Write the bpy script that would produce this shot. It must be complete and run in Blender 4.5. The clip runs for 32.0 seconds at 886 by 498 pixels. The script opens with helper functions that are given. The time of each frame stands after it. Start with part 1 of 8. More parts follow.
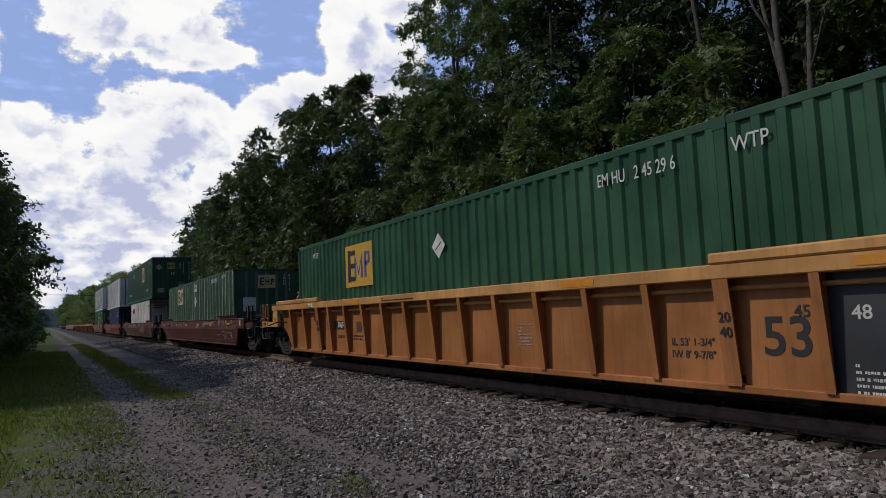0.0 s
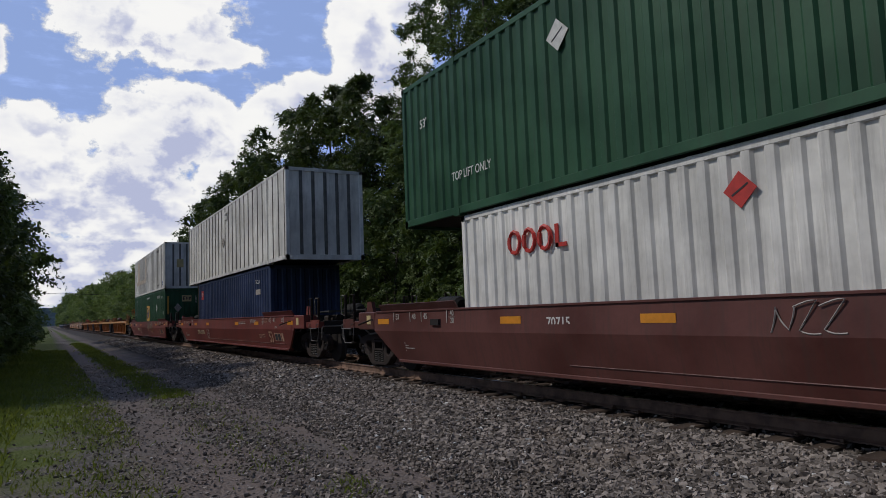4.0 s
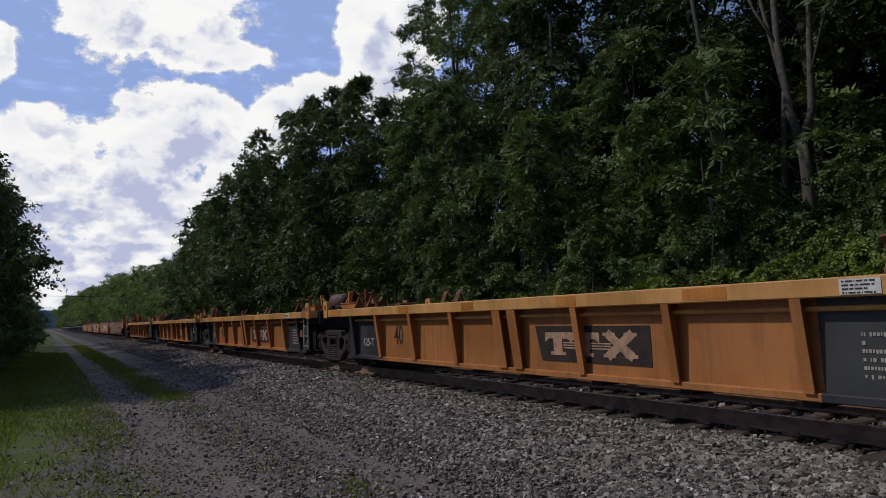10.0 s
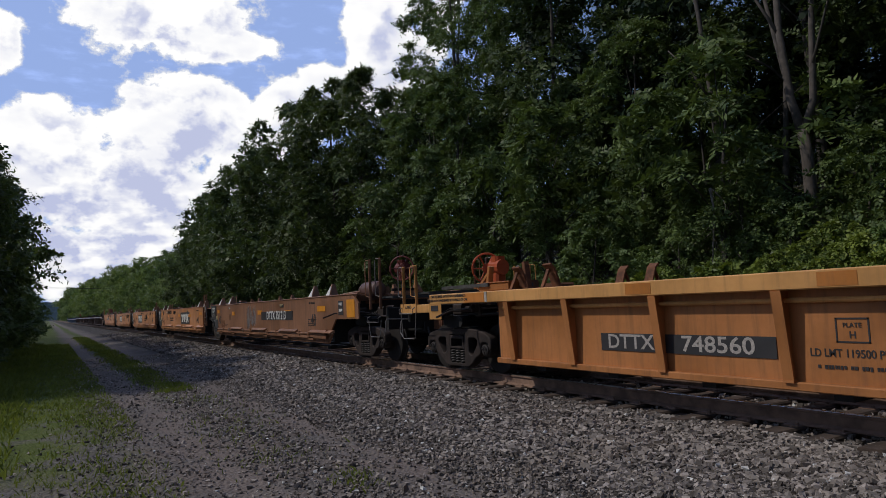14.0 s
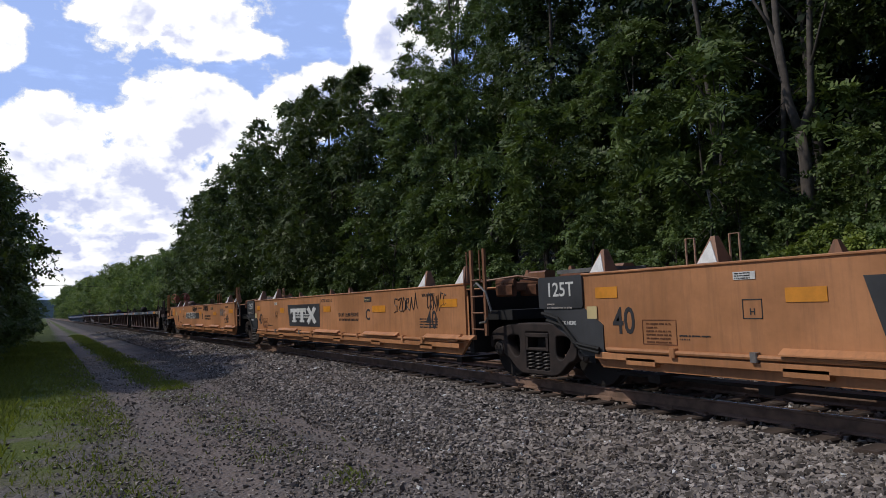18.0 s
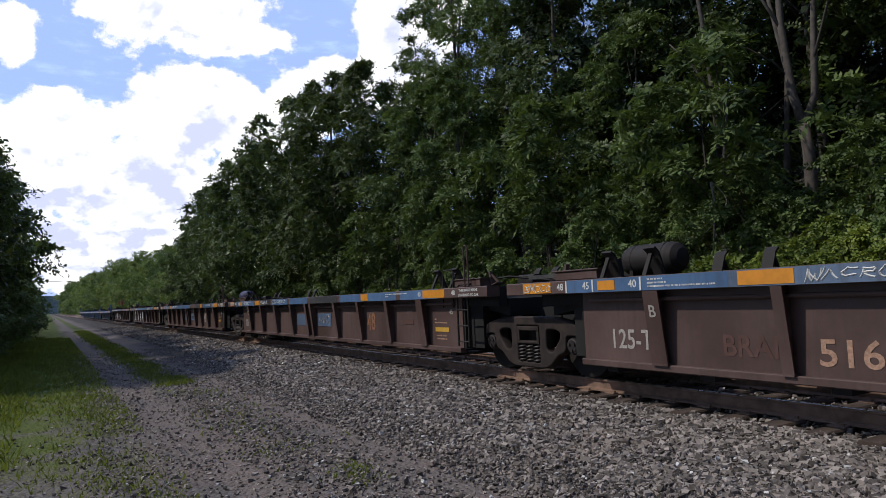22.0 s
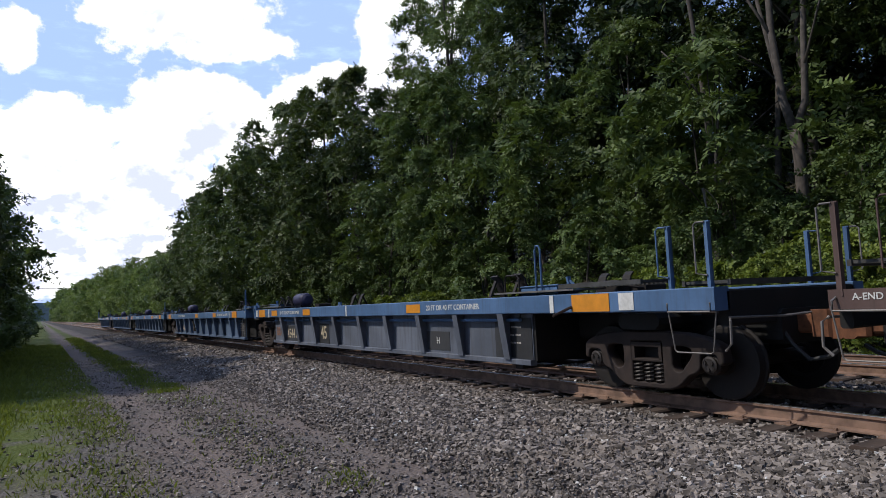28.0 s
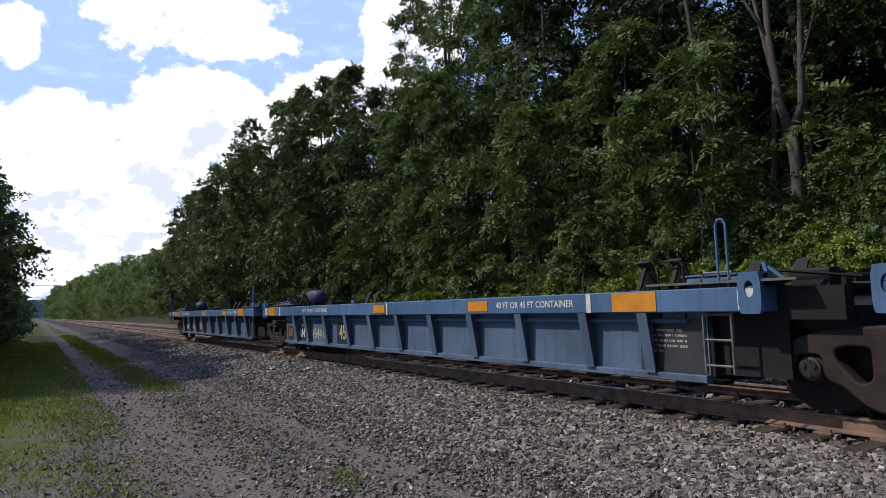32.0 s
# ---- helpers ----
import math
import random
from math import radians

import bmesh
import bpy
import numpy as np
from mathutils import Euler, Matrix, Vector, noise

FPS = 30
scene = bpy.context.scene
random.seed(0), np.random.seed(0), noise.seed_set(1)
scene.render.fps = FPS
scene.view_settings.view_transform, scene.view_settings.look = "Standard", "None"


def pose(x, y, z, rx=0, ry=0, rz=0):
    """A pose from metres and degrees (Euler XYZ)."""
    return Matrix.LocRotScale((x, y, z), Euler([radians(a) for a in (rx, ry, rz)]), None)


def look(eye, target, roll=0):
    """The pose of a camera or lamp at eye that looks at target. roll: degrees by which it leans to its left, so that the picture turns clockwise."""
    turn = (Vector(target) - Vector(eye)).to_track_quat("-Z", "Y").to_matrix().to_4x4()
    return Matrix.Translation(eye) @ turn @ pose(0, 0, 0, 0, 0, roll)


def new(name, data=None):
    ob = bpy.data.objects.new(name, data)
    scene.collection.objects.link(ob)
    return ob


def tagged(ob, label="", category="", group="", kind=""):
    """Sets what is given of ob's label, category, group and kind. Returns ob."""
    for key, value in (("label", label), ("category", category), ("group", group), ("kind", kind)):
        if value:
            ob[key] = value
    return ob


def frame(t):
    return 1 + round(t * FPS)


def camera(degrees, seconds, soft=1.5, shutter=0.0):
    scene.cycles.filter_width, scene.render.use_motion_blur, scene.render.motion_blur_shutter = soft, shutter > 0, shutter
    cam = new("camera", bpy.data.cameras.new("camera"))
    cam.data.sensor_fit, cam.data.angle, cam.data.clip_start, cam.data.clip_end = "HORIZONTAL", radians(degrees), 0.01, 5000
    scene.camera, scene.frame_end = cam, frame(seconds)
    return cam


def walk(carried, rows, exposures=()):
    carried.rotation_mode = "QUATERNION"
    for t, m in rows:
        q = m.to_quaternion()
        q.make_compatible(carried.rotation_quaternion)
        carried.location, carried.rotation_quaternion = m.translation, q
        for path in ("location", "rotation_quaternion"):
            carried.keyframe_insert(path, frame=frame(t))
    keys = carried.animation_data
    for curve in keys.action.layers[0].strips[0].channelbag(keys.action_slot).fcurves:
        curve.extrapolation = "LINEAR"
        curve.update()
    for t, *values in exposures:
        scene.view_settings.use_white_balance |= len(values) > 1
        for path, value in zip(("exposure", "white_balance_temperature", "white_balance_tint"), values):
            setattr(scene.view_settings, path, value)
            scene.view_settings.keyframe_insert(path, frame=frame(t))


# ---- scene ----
# Axes: y runs along the track, away from the lens; x to the right of it; z = 0 on the dirt road.
EYE = (0.0, 0.0, 1.6)
RAIL = 0.34            # height of the rail heads
NEAR, FAR = 7.56, 11.85  # centre lines of the two tracks
SPEED = 13.6           # of the train, metres a second, towards the lens

cam = camera(67.55, 32.0, soft=0.55)


def aim(yaw, pitch, roll):
    """The lens held at EYE, turned right from the track by yaw, up by pitch."""
    a, b = radians(yaw), radians(pitch)
    way = Vector((math.sin(a) * math.cos(b), math.cos(a) * math.cos(b), math.sin(b)))
    return look(EYE, Vector(EYE) + way, roll)


EXPO = (-0.80, -1.04, -0.93, -0.74, -0.53, -0.34, -0.13, -0.05)
walk(cam, [
    (0, aim(30.938, 5.278, -2.449)),
    (0.5, aim(30.801, 5.249, -2.477)),
    (1, aim(30.680, 5.320, -2.528)),
    (1.5, aim(30.619, 5.293, -2.639)),
    (2, aim(30.665, 5.250, -2.563)),
    (2.5, aim(30.752, 5.213, -2.323)),
    (3, aim(30.839, 5.209, -2.268)),
    (3.5, aim(30.960, 5.305, -2.206)),
    (5.5, aim(31.056, 5.226, -2.382)),
    (6, aim(31.055, 5.103, -2.280)),
    (6.5, aim(31.062, 5.005, -2.302)),
    (7, aim(31.040, 5.114, -2.108)),
    (7.5, aim(31.041, 5.254, -2.016)),
    (8, aim(31.065, 5.343, -2.221)),
    (8.5, aim(31.070, 5.304, -2.256)),
    (9, aim(31.104, 5.309, -2.415)),
    (9.5, aim(31.072, 5.366, -2.353)),
    (10, aim(30.964, 5.400, -2.414)),
    (10.5, aim(30.873, 5.407, -2.575)),
    (11, aim(30.791, 5.324, -2.506)),
    (11.5, aim(30.826, 5.256, -2.483)),
    (12, aim(30.917, 5.200, -2.558)),
    (12.5, aim(30.900, 5.057, -2.574)),
    (13, aim(30.891, 4.931, -2.496)),
    (13.5, aim(30.921, 4.781, -2.485)),
    (14, aim(30.875, 4.663, -2.479)),
    (14.5, aim(30.861, 4.563, -2.578)),
    (16.5, aim(31.013, 4.545, -2.372)),
    (17, aim(31.052, 4.611, -2.233)),
    (17.5, aim(31.122, 4.628, -2.093)),
    (18, aim(31.081, 4.630, -2.176)),
    (18.5, aim(31.052, 4.676, -2.258)),
    (19, aim(30.972, 4.641, -2.566)),
    (19.5, aim(30.833, 4.499, -2.429)),
    (20, aim(30.719, 4.282, -2.351)),
    (20.5, aim(30.705, 4.074, -2.412)),
    (21, aim(30.732, 4.062, -2.511)),
    (21.5, aim(30.783, 4.091, -2.555)),
    (22, aim(30.809, 4.136, -2.451)),
    (22.5, aim(30.837, 4.288, -2.479)),
    (23, aim(30.962, 4.362, -2.478)),
    (23.5, aim(31.046, 4.379, -2.356)),
    (24, aim(31.112, 4.412, -2.427)),
    (24.5, aim(31.131, 4.449, -2.494)),
    (25, aim(31.137, 4.461, -2.557)),
    (25.5, aim(31.206, 4.486, -2.523)),
    (27.5, aim(31.350, 4.554, -2.636)),
    (28, aim(31.404, 4.632, -2.584)),
    (28.5, aim(31.454, 4.653, -2.587)),
    (29, aim(31.487, 4.586, -2.532)),
    (29.5, aim(31.485, 4.483, -2.548)),
    (30, aim(31.561, 4.391, -2.422)),
    (30.5, aim(31.555, 4.392, -2.481)),
    (31, aim(31.528, 4.454, -2.450)),
    (31.5, aim(31.612, 4.533, -2.437)),
    (32, aim(31.714, 4.585, -2.221)),
], exposures=[(0, EXPO[0]), (3, EXPO[0]), (6, EXPO[1]), (8, EXPO[2]), (13, EXPO[3]), (17, EXPO[4]), (20, EXPO[5]), (24, EXPO[6]), (28, EXPO[7]), (32, EXPO[7])])

# ---- world and sun ----
SUN_AZ, SUN_EL = -62.0, 47.0   # degrees: turned left from the track, and up
world = bpy.data.worlds.new("sky")
scene.world = world
world.use_nodes = True
wn = world.node_tree
wn.nodes.clear()
sky = wn.nodes.new("ShaderNodeTexSky")
sky.sky_type = "NISHITA"
sky.sun_disc = False
sky.sun_elevation = radians(SUN_EL)
sky.sun_rotation = radians(SUN_AZ)
sky.altitude = 300
sky.air_density, sky.dust_density, sky.ozone_density = 1.0, 0.6, 2.0
back = wn.nodes.new("ShaderNodeBackground")
back.inputs["Strength"].default_value = 0.085
wout = wn.nodes.new("ShaderNodeOutputWorld")
wn.links.new(sky.outputs[0], back.inputs["Color"])
wn.links.new(back.outputs[0], wout.inputs["Surface"])

sun_data = bpy.data.lights.new("sun", "SUN")
sun_data.energy, sun_data.angle, sun_data.color = 2.9, radians(1.0), (1.0, 0.95, 0.87)
sun = new("sun", sun_data)
_a, _e = radians(SUN_AZ), radians(SUN_EL)
SUN_FROM = Vector((math.sin(_a) * math.cos(_e), math.cos(_a) * math.cos(_e), math.sin(_e)))
sun.matrix_world = look(SUN_FROM * 100, (0, 0, 0))


# ---- materials ----
class Graph:
    """A node material, written as expressions."""

    def __init__(self, name):
        self.mat = bpy.data.materials.new(name)
        self.mat.use_nodes = True
        self.nt = self.mat.node_tree
        self.nt.nodes.clear()
        self.out = self.nt.nodes.new("ShaderNodeOutputMaterial")
        self.co = self.nt.nodes.new("ShaderNodeTexCoord")
        self.info = self.nt.nodes.new("ShaderNodeObjectInfo")
        self.geo = self.nt.nodes.new("ShaderNodeNewGeometry")

    def put(self, sock, v):
        if isinstance(v, bpy.types.NodeSocket):
            self.nt.links.new(v, sock)
        else:
            sock.default_value = v

    def place(self, local=True):
        return self.co.outputs["Object"] if local else self.geo.outputs["Position"]

    def stretch(self, vec, scale, move=None):
        n = self.nt.nodes.new("ShaderNodeMapping")
        self.put(n.inputs["Vector"], vec)
        n.inputs["Scale"].default_value = scale
        if move is not None:
            self.put(n.inputs["Location"], move)
        return n.outputs[0]

    def noise(self, vec, scale, detail=4.0, rough=0.6):
        n = self.nt.nodes.new("ShaderNodeTexNoise")
        self.put(n.inputs["Vector"], vec)
        n.inputs["Scale"].default_value, n.inputs["Detail"].default_value = scale, detail
        n.inputs["Roughness"].default_value = rough
        return n.outputs["Fac"]

    def cells(self, vec, scale, feature="F1"):
        n = self.nt.nodes.new("ShaderNodeTexVoronoi")
        n.feature = feature
        self.put(n.inputs["Vector"], vec)
        n.inputs["Scale"].default_value = scale
        return n

    def math(self, op, a, b=0.0, c=0.0):
        n = self.nt.nodes.new("ShaderNodeMath")
        n.operation = op
        self.put(n.inputs[0], a), self.put(n.inputs[1], b), self.put(n.inputs[2], c)
        return n.outputs[0]

    def soft(self, v, lo, hi):
        n = self.nt.nodes.new("ShaderNodeMapRange")
        n.interpolation_type = "SMOOTHSTEP"
        self.put(n.inputs[0], v)
        n.inputs[1].default_value, n.inputs[2].default_value = lo, hi
        return n.outputs[0]

    def blend(self, fac, a, b, kind="MIX"):
        n = self.nt.nodes.new("ShaderNodeMix")
        n.data_type, n.blend_type = "RGBA", kind
        self.put(n.inputs["Factor"], fac)
        self.put(n.inputs[6], a if isinstance(a, bpy.types.NodeSocket) else (*a, 1))
        self.put(n.inputs[7], b if isinstance(b, bpy.types.NodeSocket) else (*b, 1))
        return n.outputs[2]

    def split(self, vec):
        n = self.nt.nodes.new("ShaderNodeSeparateXYZ")
        self.put(n.inputs[0], vec)
        return n.outputs

    def bump(self, height, strength, dist):
        n = self.nt.nodes.new("ShaderNodeBump")
        n.inputs["Strength"].default_value, n.inputs["Distance"].default_value = strength, dist
        self.put(n.inputs["Height"], height)
        return n.outputs[0]

    def surface(self, color, rough=0.6, metal=0.0, normal=None, spec=0.5):
        n = self.nt.nodes.new("ShaderNodeBsdfPrincipled")
        self.put(n.inputs["Base Color"], color if isinstance(color, bpy.types.NodeSocket) else (*color, 1))
        self.put(n.inputs["Roughness"], rough)
        n.inputs["Metallic"].default_value = metal
        n.inputs["Specular IOR Level"].default_value = spec
        if normal is not None:
            self.put(n.inputs["Normal"], normal)
        self.put(self.out.inputs["Surface"], n.outputs[0])
        return n.outputs[0]


def paint(name, rgb, rust=(0.09, 0.045, 0.028), wear=0.5, rough=0.5, grime=0.5):
    """Weathered paint on steel: fading, streaks of dirt that run down, chips of rust."""
    g = Graph(name)
    p = g.place()
    shift = g.math("MULTIPLY", g.info.outputs["Random"], 37.0)
    p = g.stretch(p, (1, 1, 1), shift)
    fade = g.noise(p, 0.7, 5)
    fine = g.noise(p, 14, 4, 0.7)
    streak = g.noise(g.stretch(p, (3.0, 7.0, 0.45)), 1.6, 5, 0.65)
    chips = g.noise(p, 5.5, 8, 0.75)
    light = tuple(min(1, c * 1.18 + 0.015) for c in rgb)
    dark = tuple(c * 0.74 for c in rgb)
    col = g.blend(g.soft(fade, 0.3, 0.7), dark, light)
    dirt = tuple(0.35 * c + 0.65 * d for c, d in zip(rgb, (0.055, 0.045, 0.038)))
    col = g.blend(g.math("MULTIPLY", g.soft(streak, 0.44, 0.74), min(1.0, grime * 1.15)), col, dirt)
    col = g.blend(g.math("MULTIPLY", g.soft(chips, 0.76 - 0.14 * wear, 0.80 - 0.08 * wear), min(1.0, wear * 1.3)), col, rust)
    col = g.blend(0.12, col, g.blend(fine, (0, 0, 0), (1, 1, 1)), "OVERLAY")
    r = g.math("MULTIPLY_ADD", fade, 0.25, rough - 0.1)
    g.surface(col, r, 0.0, g.bump(g.math("ADD", g.math("MULTIPLY", chips, 0.6), fine), 0.25, 0.004), 0.35)
    return g.mat


def plain(name, rgb, rough=0.6, metal=0.0, vary=0.15, scale=6.0):
    g = Graph(name)
    p = g.place()
    n1, n2 = g.noise(p, scale, 5, 0.65), g.noise(p, scale * 9, 3)
    col = g.blend(g.soft(n1, 0.3, 0.7), tuple(c * (1 - vary) for c in rgb), tuple(min(1, c * (1 + vary)) for c in rgb))
    g.surface(col, g.math("MULTIPLY_ADD", n1, 0.2, rough - 0.1), metal, g.bump(n2, 0.2, 0.003))
    return g.mat


def foliage(name, low, high, glow=0.24):
    """Leaves: each leaf its own green, sunlit and shaded masses painted in by noise, some light passing through."""
    g = Graph(name)
    r = g.geo.outputs["Random Per Island"]
    col = g.blend(g.math("POWER", r, 1.3), low, high)
    col = g.blend(g.math("MULTIPLY", g.info.outputs["Random"], 0.5), col, tuple(c * k for c, k in zip(high, (0.60, 0.70, 0.85))))
    # broad noise paints clumps lighter as if sunlit, darker as if shaded
    big = g.noise(g.place(False), 0.50, 3)
    col = g.blend(g.soft(big, 0.50, 0.66), col, g.blend(0.35, col, tuple(min(1.0, c * 1.7) for c in high)))
    col = g.blend(g.soft(big, 0.47, 0.34), col, g.blend(0.45, col, low))
    face = g.nt.nodes.new("ShaderNodeBsdfPrincipled")
    g.put(face.inputs["Base Color"], col)
    g.put(face.inputs["Roughness"], g.math("MULTIPLY_ADD", r, 0.2, 0.42))
    face.inputs["Specular IOR Level"].default_value = 0.25
    through_leaf = g.nt.nodes.new("ShaderNodeBsdfTranslucent")
    g.put(through_leaf.inputs["Color"], g.blend(0.5, col, (high[0] * 1.4, high[1] * 1.5, high[2] * 0.5)))
    mix = g.nt.nodes.new("ShaderNodeMixShader")
    mix.inputs[0].default_value = glow
    g.nt.links.new(face.outputs[0], mix.inputs[1])
    g.nt.links.new(through_leaf.outputs[0], mix.inputs[2])
    g.put(g.out.inputs["Surface"], mix.outputs[0])
    return g.mat


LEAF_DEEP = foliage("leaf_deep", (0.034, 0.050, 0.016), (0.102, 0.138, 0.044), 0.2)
# near-black leaf copy: the wood's inner shade put into the colour
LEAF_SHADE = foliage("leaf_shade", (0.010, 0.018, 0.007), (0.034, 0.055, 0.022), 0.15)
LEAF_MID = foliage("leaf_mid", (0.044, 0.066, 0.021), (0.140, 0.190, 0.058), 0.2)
LEAF_SHRUB = foliage("leaf_shrub", (0.036, 0.062, 0.018), (0.115, 0.165, 0.048))
LEAF_WEED = foliage("leaf_weed", (0.056, 0.090, 0.019), (0.240, 0.280, 0.050))
GRASS = foliage("grass_blade", (0.090, 0.115, 0.022), (0.190, 0.215, 0.050), 0.4)
# lighter leaf copy: sunlight put into the colour of distant crowns
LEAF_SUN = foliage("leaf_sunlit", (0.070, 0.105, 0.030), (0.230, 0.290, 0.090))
BARK = plain("bark", (0.060, 0.050, 0.043), 0.9, 0, 0.45, 5)
PALE_BARK = plain("pale_bark", (0.092, 0.076, 0.066), 0.9, 0, 0.35, 4)
DEADWOOD = plain("dead_wood", (0.17, 0.145, 0.12), 0.9, 0, 0.3, 5)

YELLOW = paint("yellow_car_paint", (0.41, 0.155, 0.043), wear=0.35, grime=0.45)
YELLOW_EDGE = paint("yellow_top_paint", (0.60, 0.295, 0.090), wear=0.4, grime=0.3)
ORANGE_STRIP = paint("orange_strip_paint", (0.52, 0.185, 0.030), wear=0.3, grime=0.3)
TAN = paint("tan_car_paint", (0.49, 0.215, 0.089), wear=0.30, grime=0.35)
RUSTY = paint("faded_rusty_car_paint", (0.27, 0.125, 0.065), wear=0.6, grime=0.7)
MAROON = paint("maroon_car_paint", (0.108, 0.033, 0.026), wear=0.3, grime=0.5)
RED = paint("red_car_paint", (0.172, 0.036, 0.028), wear=0.3, grime=0.45)
BROWN = paint("brown_car_paint", (0.102, 0.060, 0.051), wear=0.45, grime=0.5)
BLUE = paint("blue_grey_car_paint", (0.100, 0.148, 0.232), wear=0.45, grime=0.6)
GRIMY = plain("grimy_brown_steel", (0.034, 0.022, 0.017), 0.8, 0.1, 0.45, 4)
PALE_BLUE = paint("grey_faded_blue_paint", (0.125, 0.140, 0.175), wear=0.45, grime=0.6)
CHORD_BLUE = paint("light_blue_patch_paint", (0.075, 0.150, 0.285), wear=0.35, grime=0.4)
SLATE = paint("dark_grey_panel_paint", (0.040, 0.041, 0.045), wear=0.35, grime=0.35)
GREEN = paint("green_container_paint", (0.017, 0.080, 0.034), wear=0.12, grime=0.3, rough=0.45)
GREEN_OLD = paint("faded_green_container_paint", (0.026, 0.088, 0.042), wear=0.2, grime=0.35)
WHITE_BOX = paint("white_container_paint", (0.80, 0.78, 0.74), wear=0.25, grime=0.4, rust=(0.20, 0.09, 0.04))
GREY_BOX = paint("light_grey_container_paint", (0.78, 0.765, 0.74), wear=0.35, grime=0.35, rust=(0.20, 0.09, 0.04))
NAVY = paint("blue_container_paint", (0.024, 0.043, 0.112), wear=0.15, grime=0.3)
STEEL = plain("dark_steel", (0.0150, 0.0108, 0.0092), 0.75, 0.1, 0.35, 4)
CASTING = plain("grimy_cast_steel", (0.028, 0.0180, 0.0150), 0.8, 0.1, 0.45, 5)
CAP = plain("worn_bearing_steel", (0.032, 0.026, 0.024), 0.6, 0.3, 0.4, 9)
SPRING = plain("rubbed_spring_steel", (0.034, 0.028, 0.026), 0.55, 0.3, 0.3, 9)
# near-black: greasy sills, and painted shadow inside the unit ends
SOOT_SHADE = plain("shaded_greasy_steel", (0.0085, 0.0075, 0.0072), 0.8, 0.0, 0.5, 3)
RUSTED = plain("orange_rusted_steel", (0.16, 0.062, 0.028), 0.9, 0.0, 0.45, 6)
GRATE = plain("dull_walkway_grating", (0.060, 0.058, 0.055), 0.7, 0.2, 0.35, 5)
BRIGHT = plain("bare_steel_rod", (0.17, 0.155, 0.145), 0.55, 0.2, 0.25, 8)
TREAD = plain("worn_wheel_steel", (0.13, 0.12, 0.11), 0.45, 0.7, 0.3, 6)
BLACK = plain("black_rubber", (0.018, 0.018, 0.018), 0.6)
DULLPOST = plain("dirty_post", (0.20, 0.18, 0.165), 0.7, 0, 0.45, 7)
RIBMETAL = plain("galvanised_post", (0.46, 0.45, 0.42), 0.55, 0.2, 0.2, 5)
GREYPOST = plain("dull_grey_post", (0.15, 0.145, 0.14), 0.6, 0.2, 0.25, 5)
REFLECT = plain("amber_reflector", (0.68, 0.265, 0.024), 0.45, 0, 0.12, 5)
WHITE = plain("white_marking", (0.66, 0.65, 0.62), 0.6, 0, 0.15, 9)
FADED_WHITE = plain("faded_white_marking", (0.40, 0.36, 0.33), 0.7, 0, 0.25, 9)
FADED_TAN = plain("faded_tan_marking", (0.42, 0.25, 0.17), 0.7, 0, 0.3, 9)
CREAM_MARK = plain("cream_marking", (0.50, 0.41, 0.28), 0.7, 0, 0.2, 9)
WORN_LINE = plain("worn_pale_line", (0.22, 0.13, 0.115), 0.7, 0, 0.4, 9)
INK = plain("black_marking", (0.030, 0.028, 0.030), 0.6)
LOGO_GOLD = plain("gold_panel", (0.62, 0.36, 0.055), 0.5, 0, 0.1, 3)
LOGO_CREAM = plain("faded_gold_panel", (0.55, 0.44, 0.22), 0.55, 0, 0.15, 3)
STAIN = plain("tan_weathering", (0.60, 0.50, 0.40), 0.7, 0, 0.2, 2)
FADED_ORANGE = paint("faded_orange_paint", (0.36, 0.115, 0.065), wear=0.5, grime=0.5)
LOGO_BLUE = plain("blue_marking", (0.06, 0.10, 0.32), 0.5)
RED_MARK = plain("red_marking", (0.52, 0.045, 0.035), 0.5)
ORANGE = paint("orange_red_paint", (0.55, 0.10, 0.03), wear=0.3, grime=0.4)
TANK_BLUE = paint("dark_blue_tank_paint", (0.035, 0.034, 0.085), wear=0.2, grime=0.3)
TANK_RED = paint("dull_red_tank_paint", (0.105, 0.050, 0.038), wear=0.3, grime=0.4)


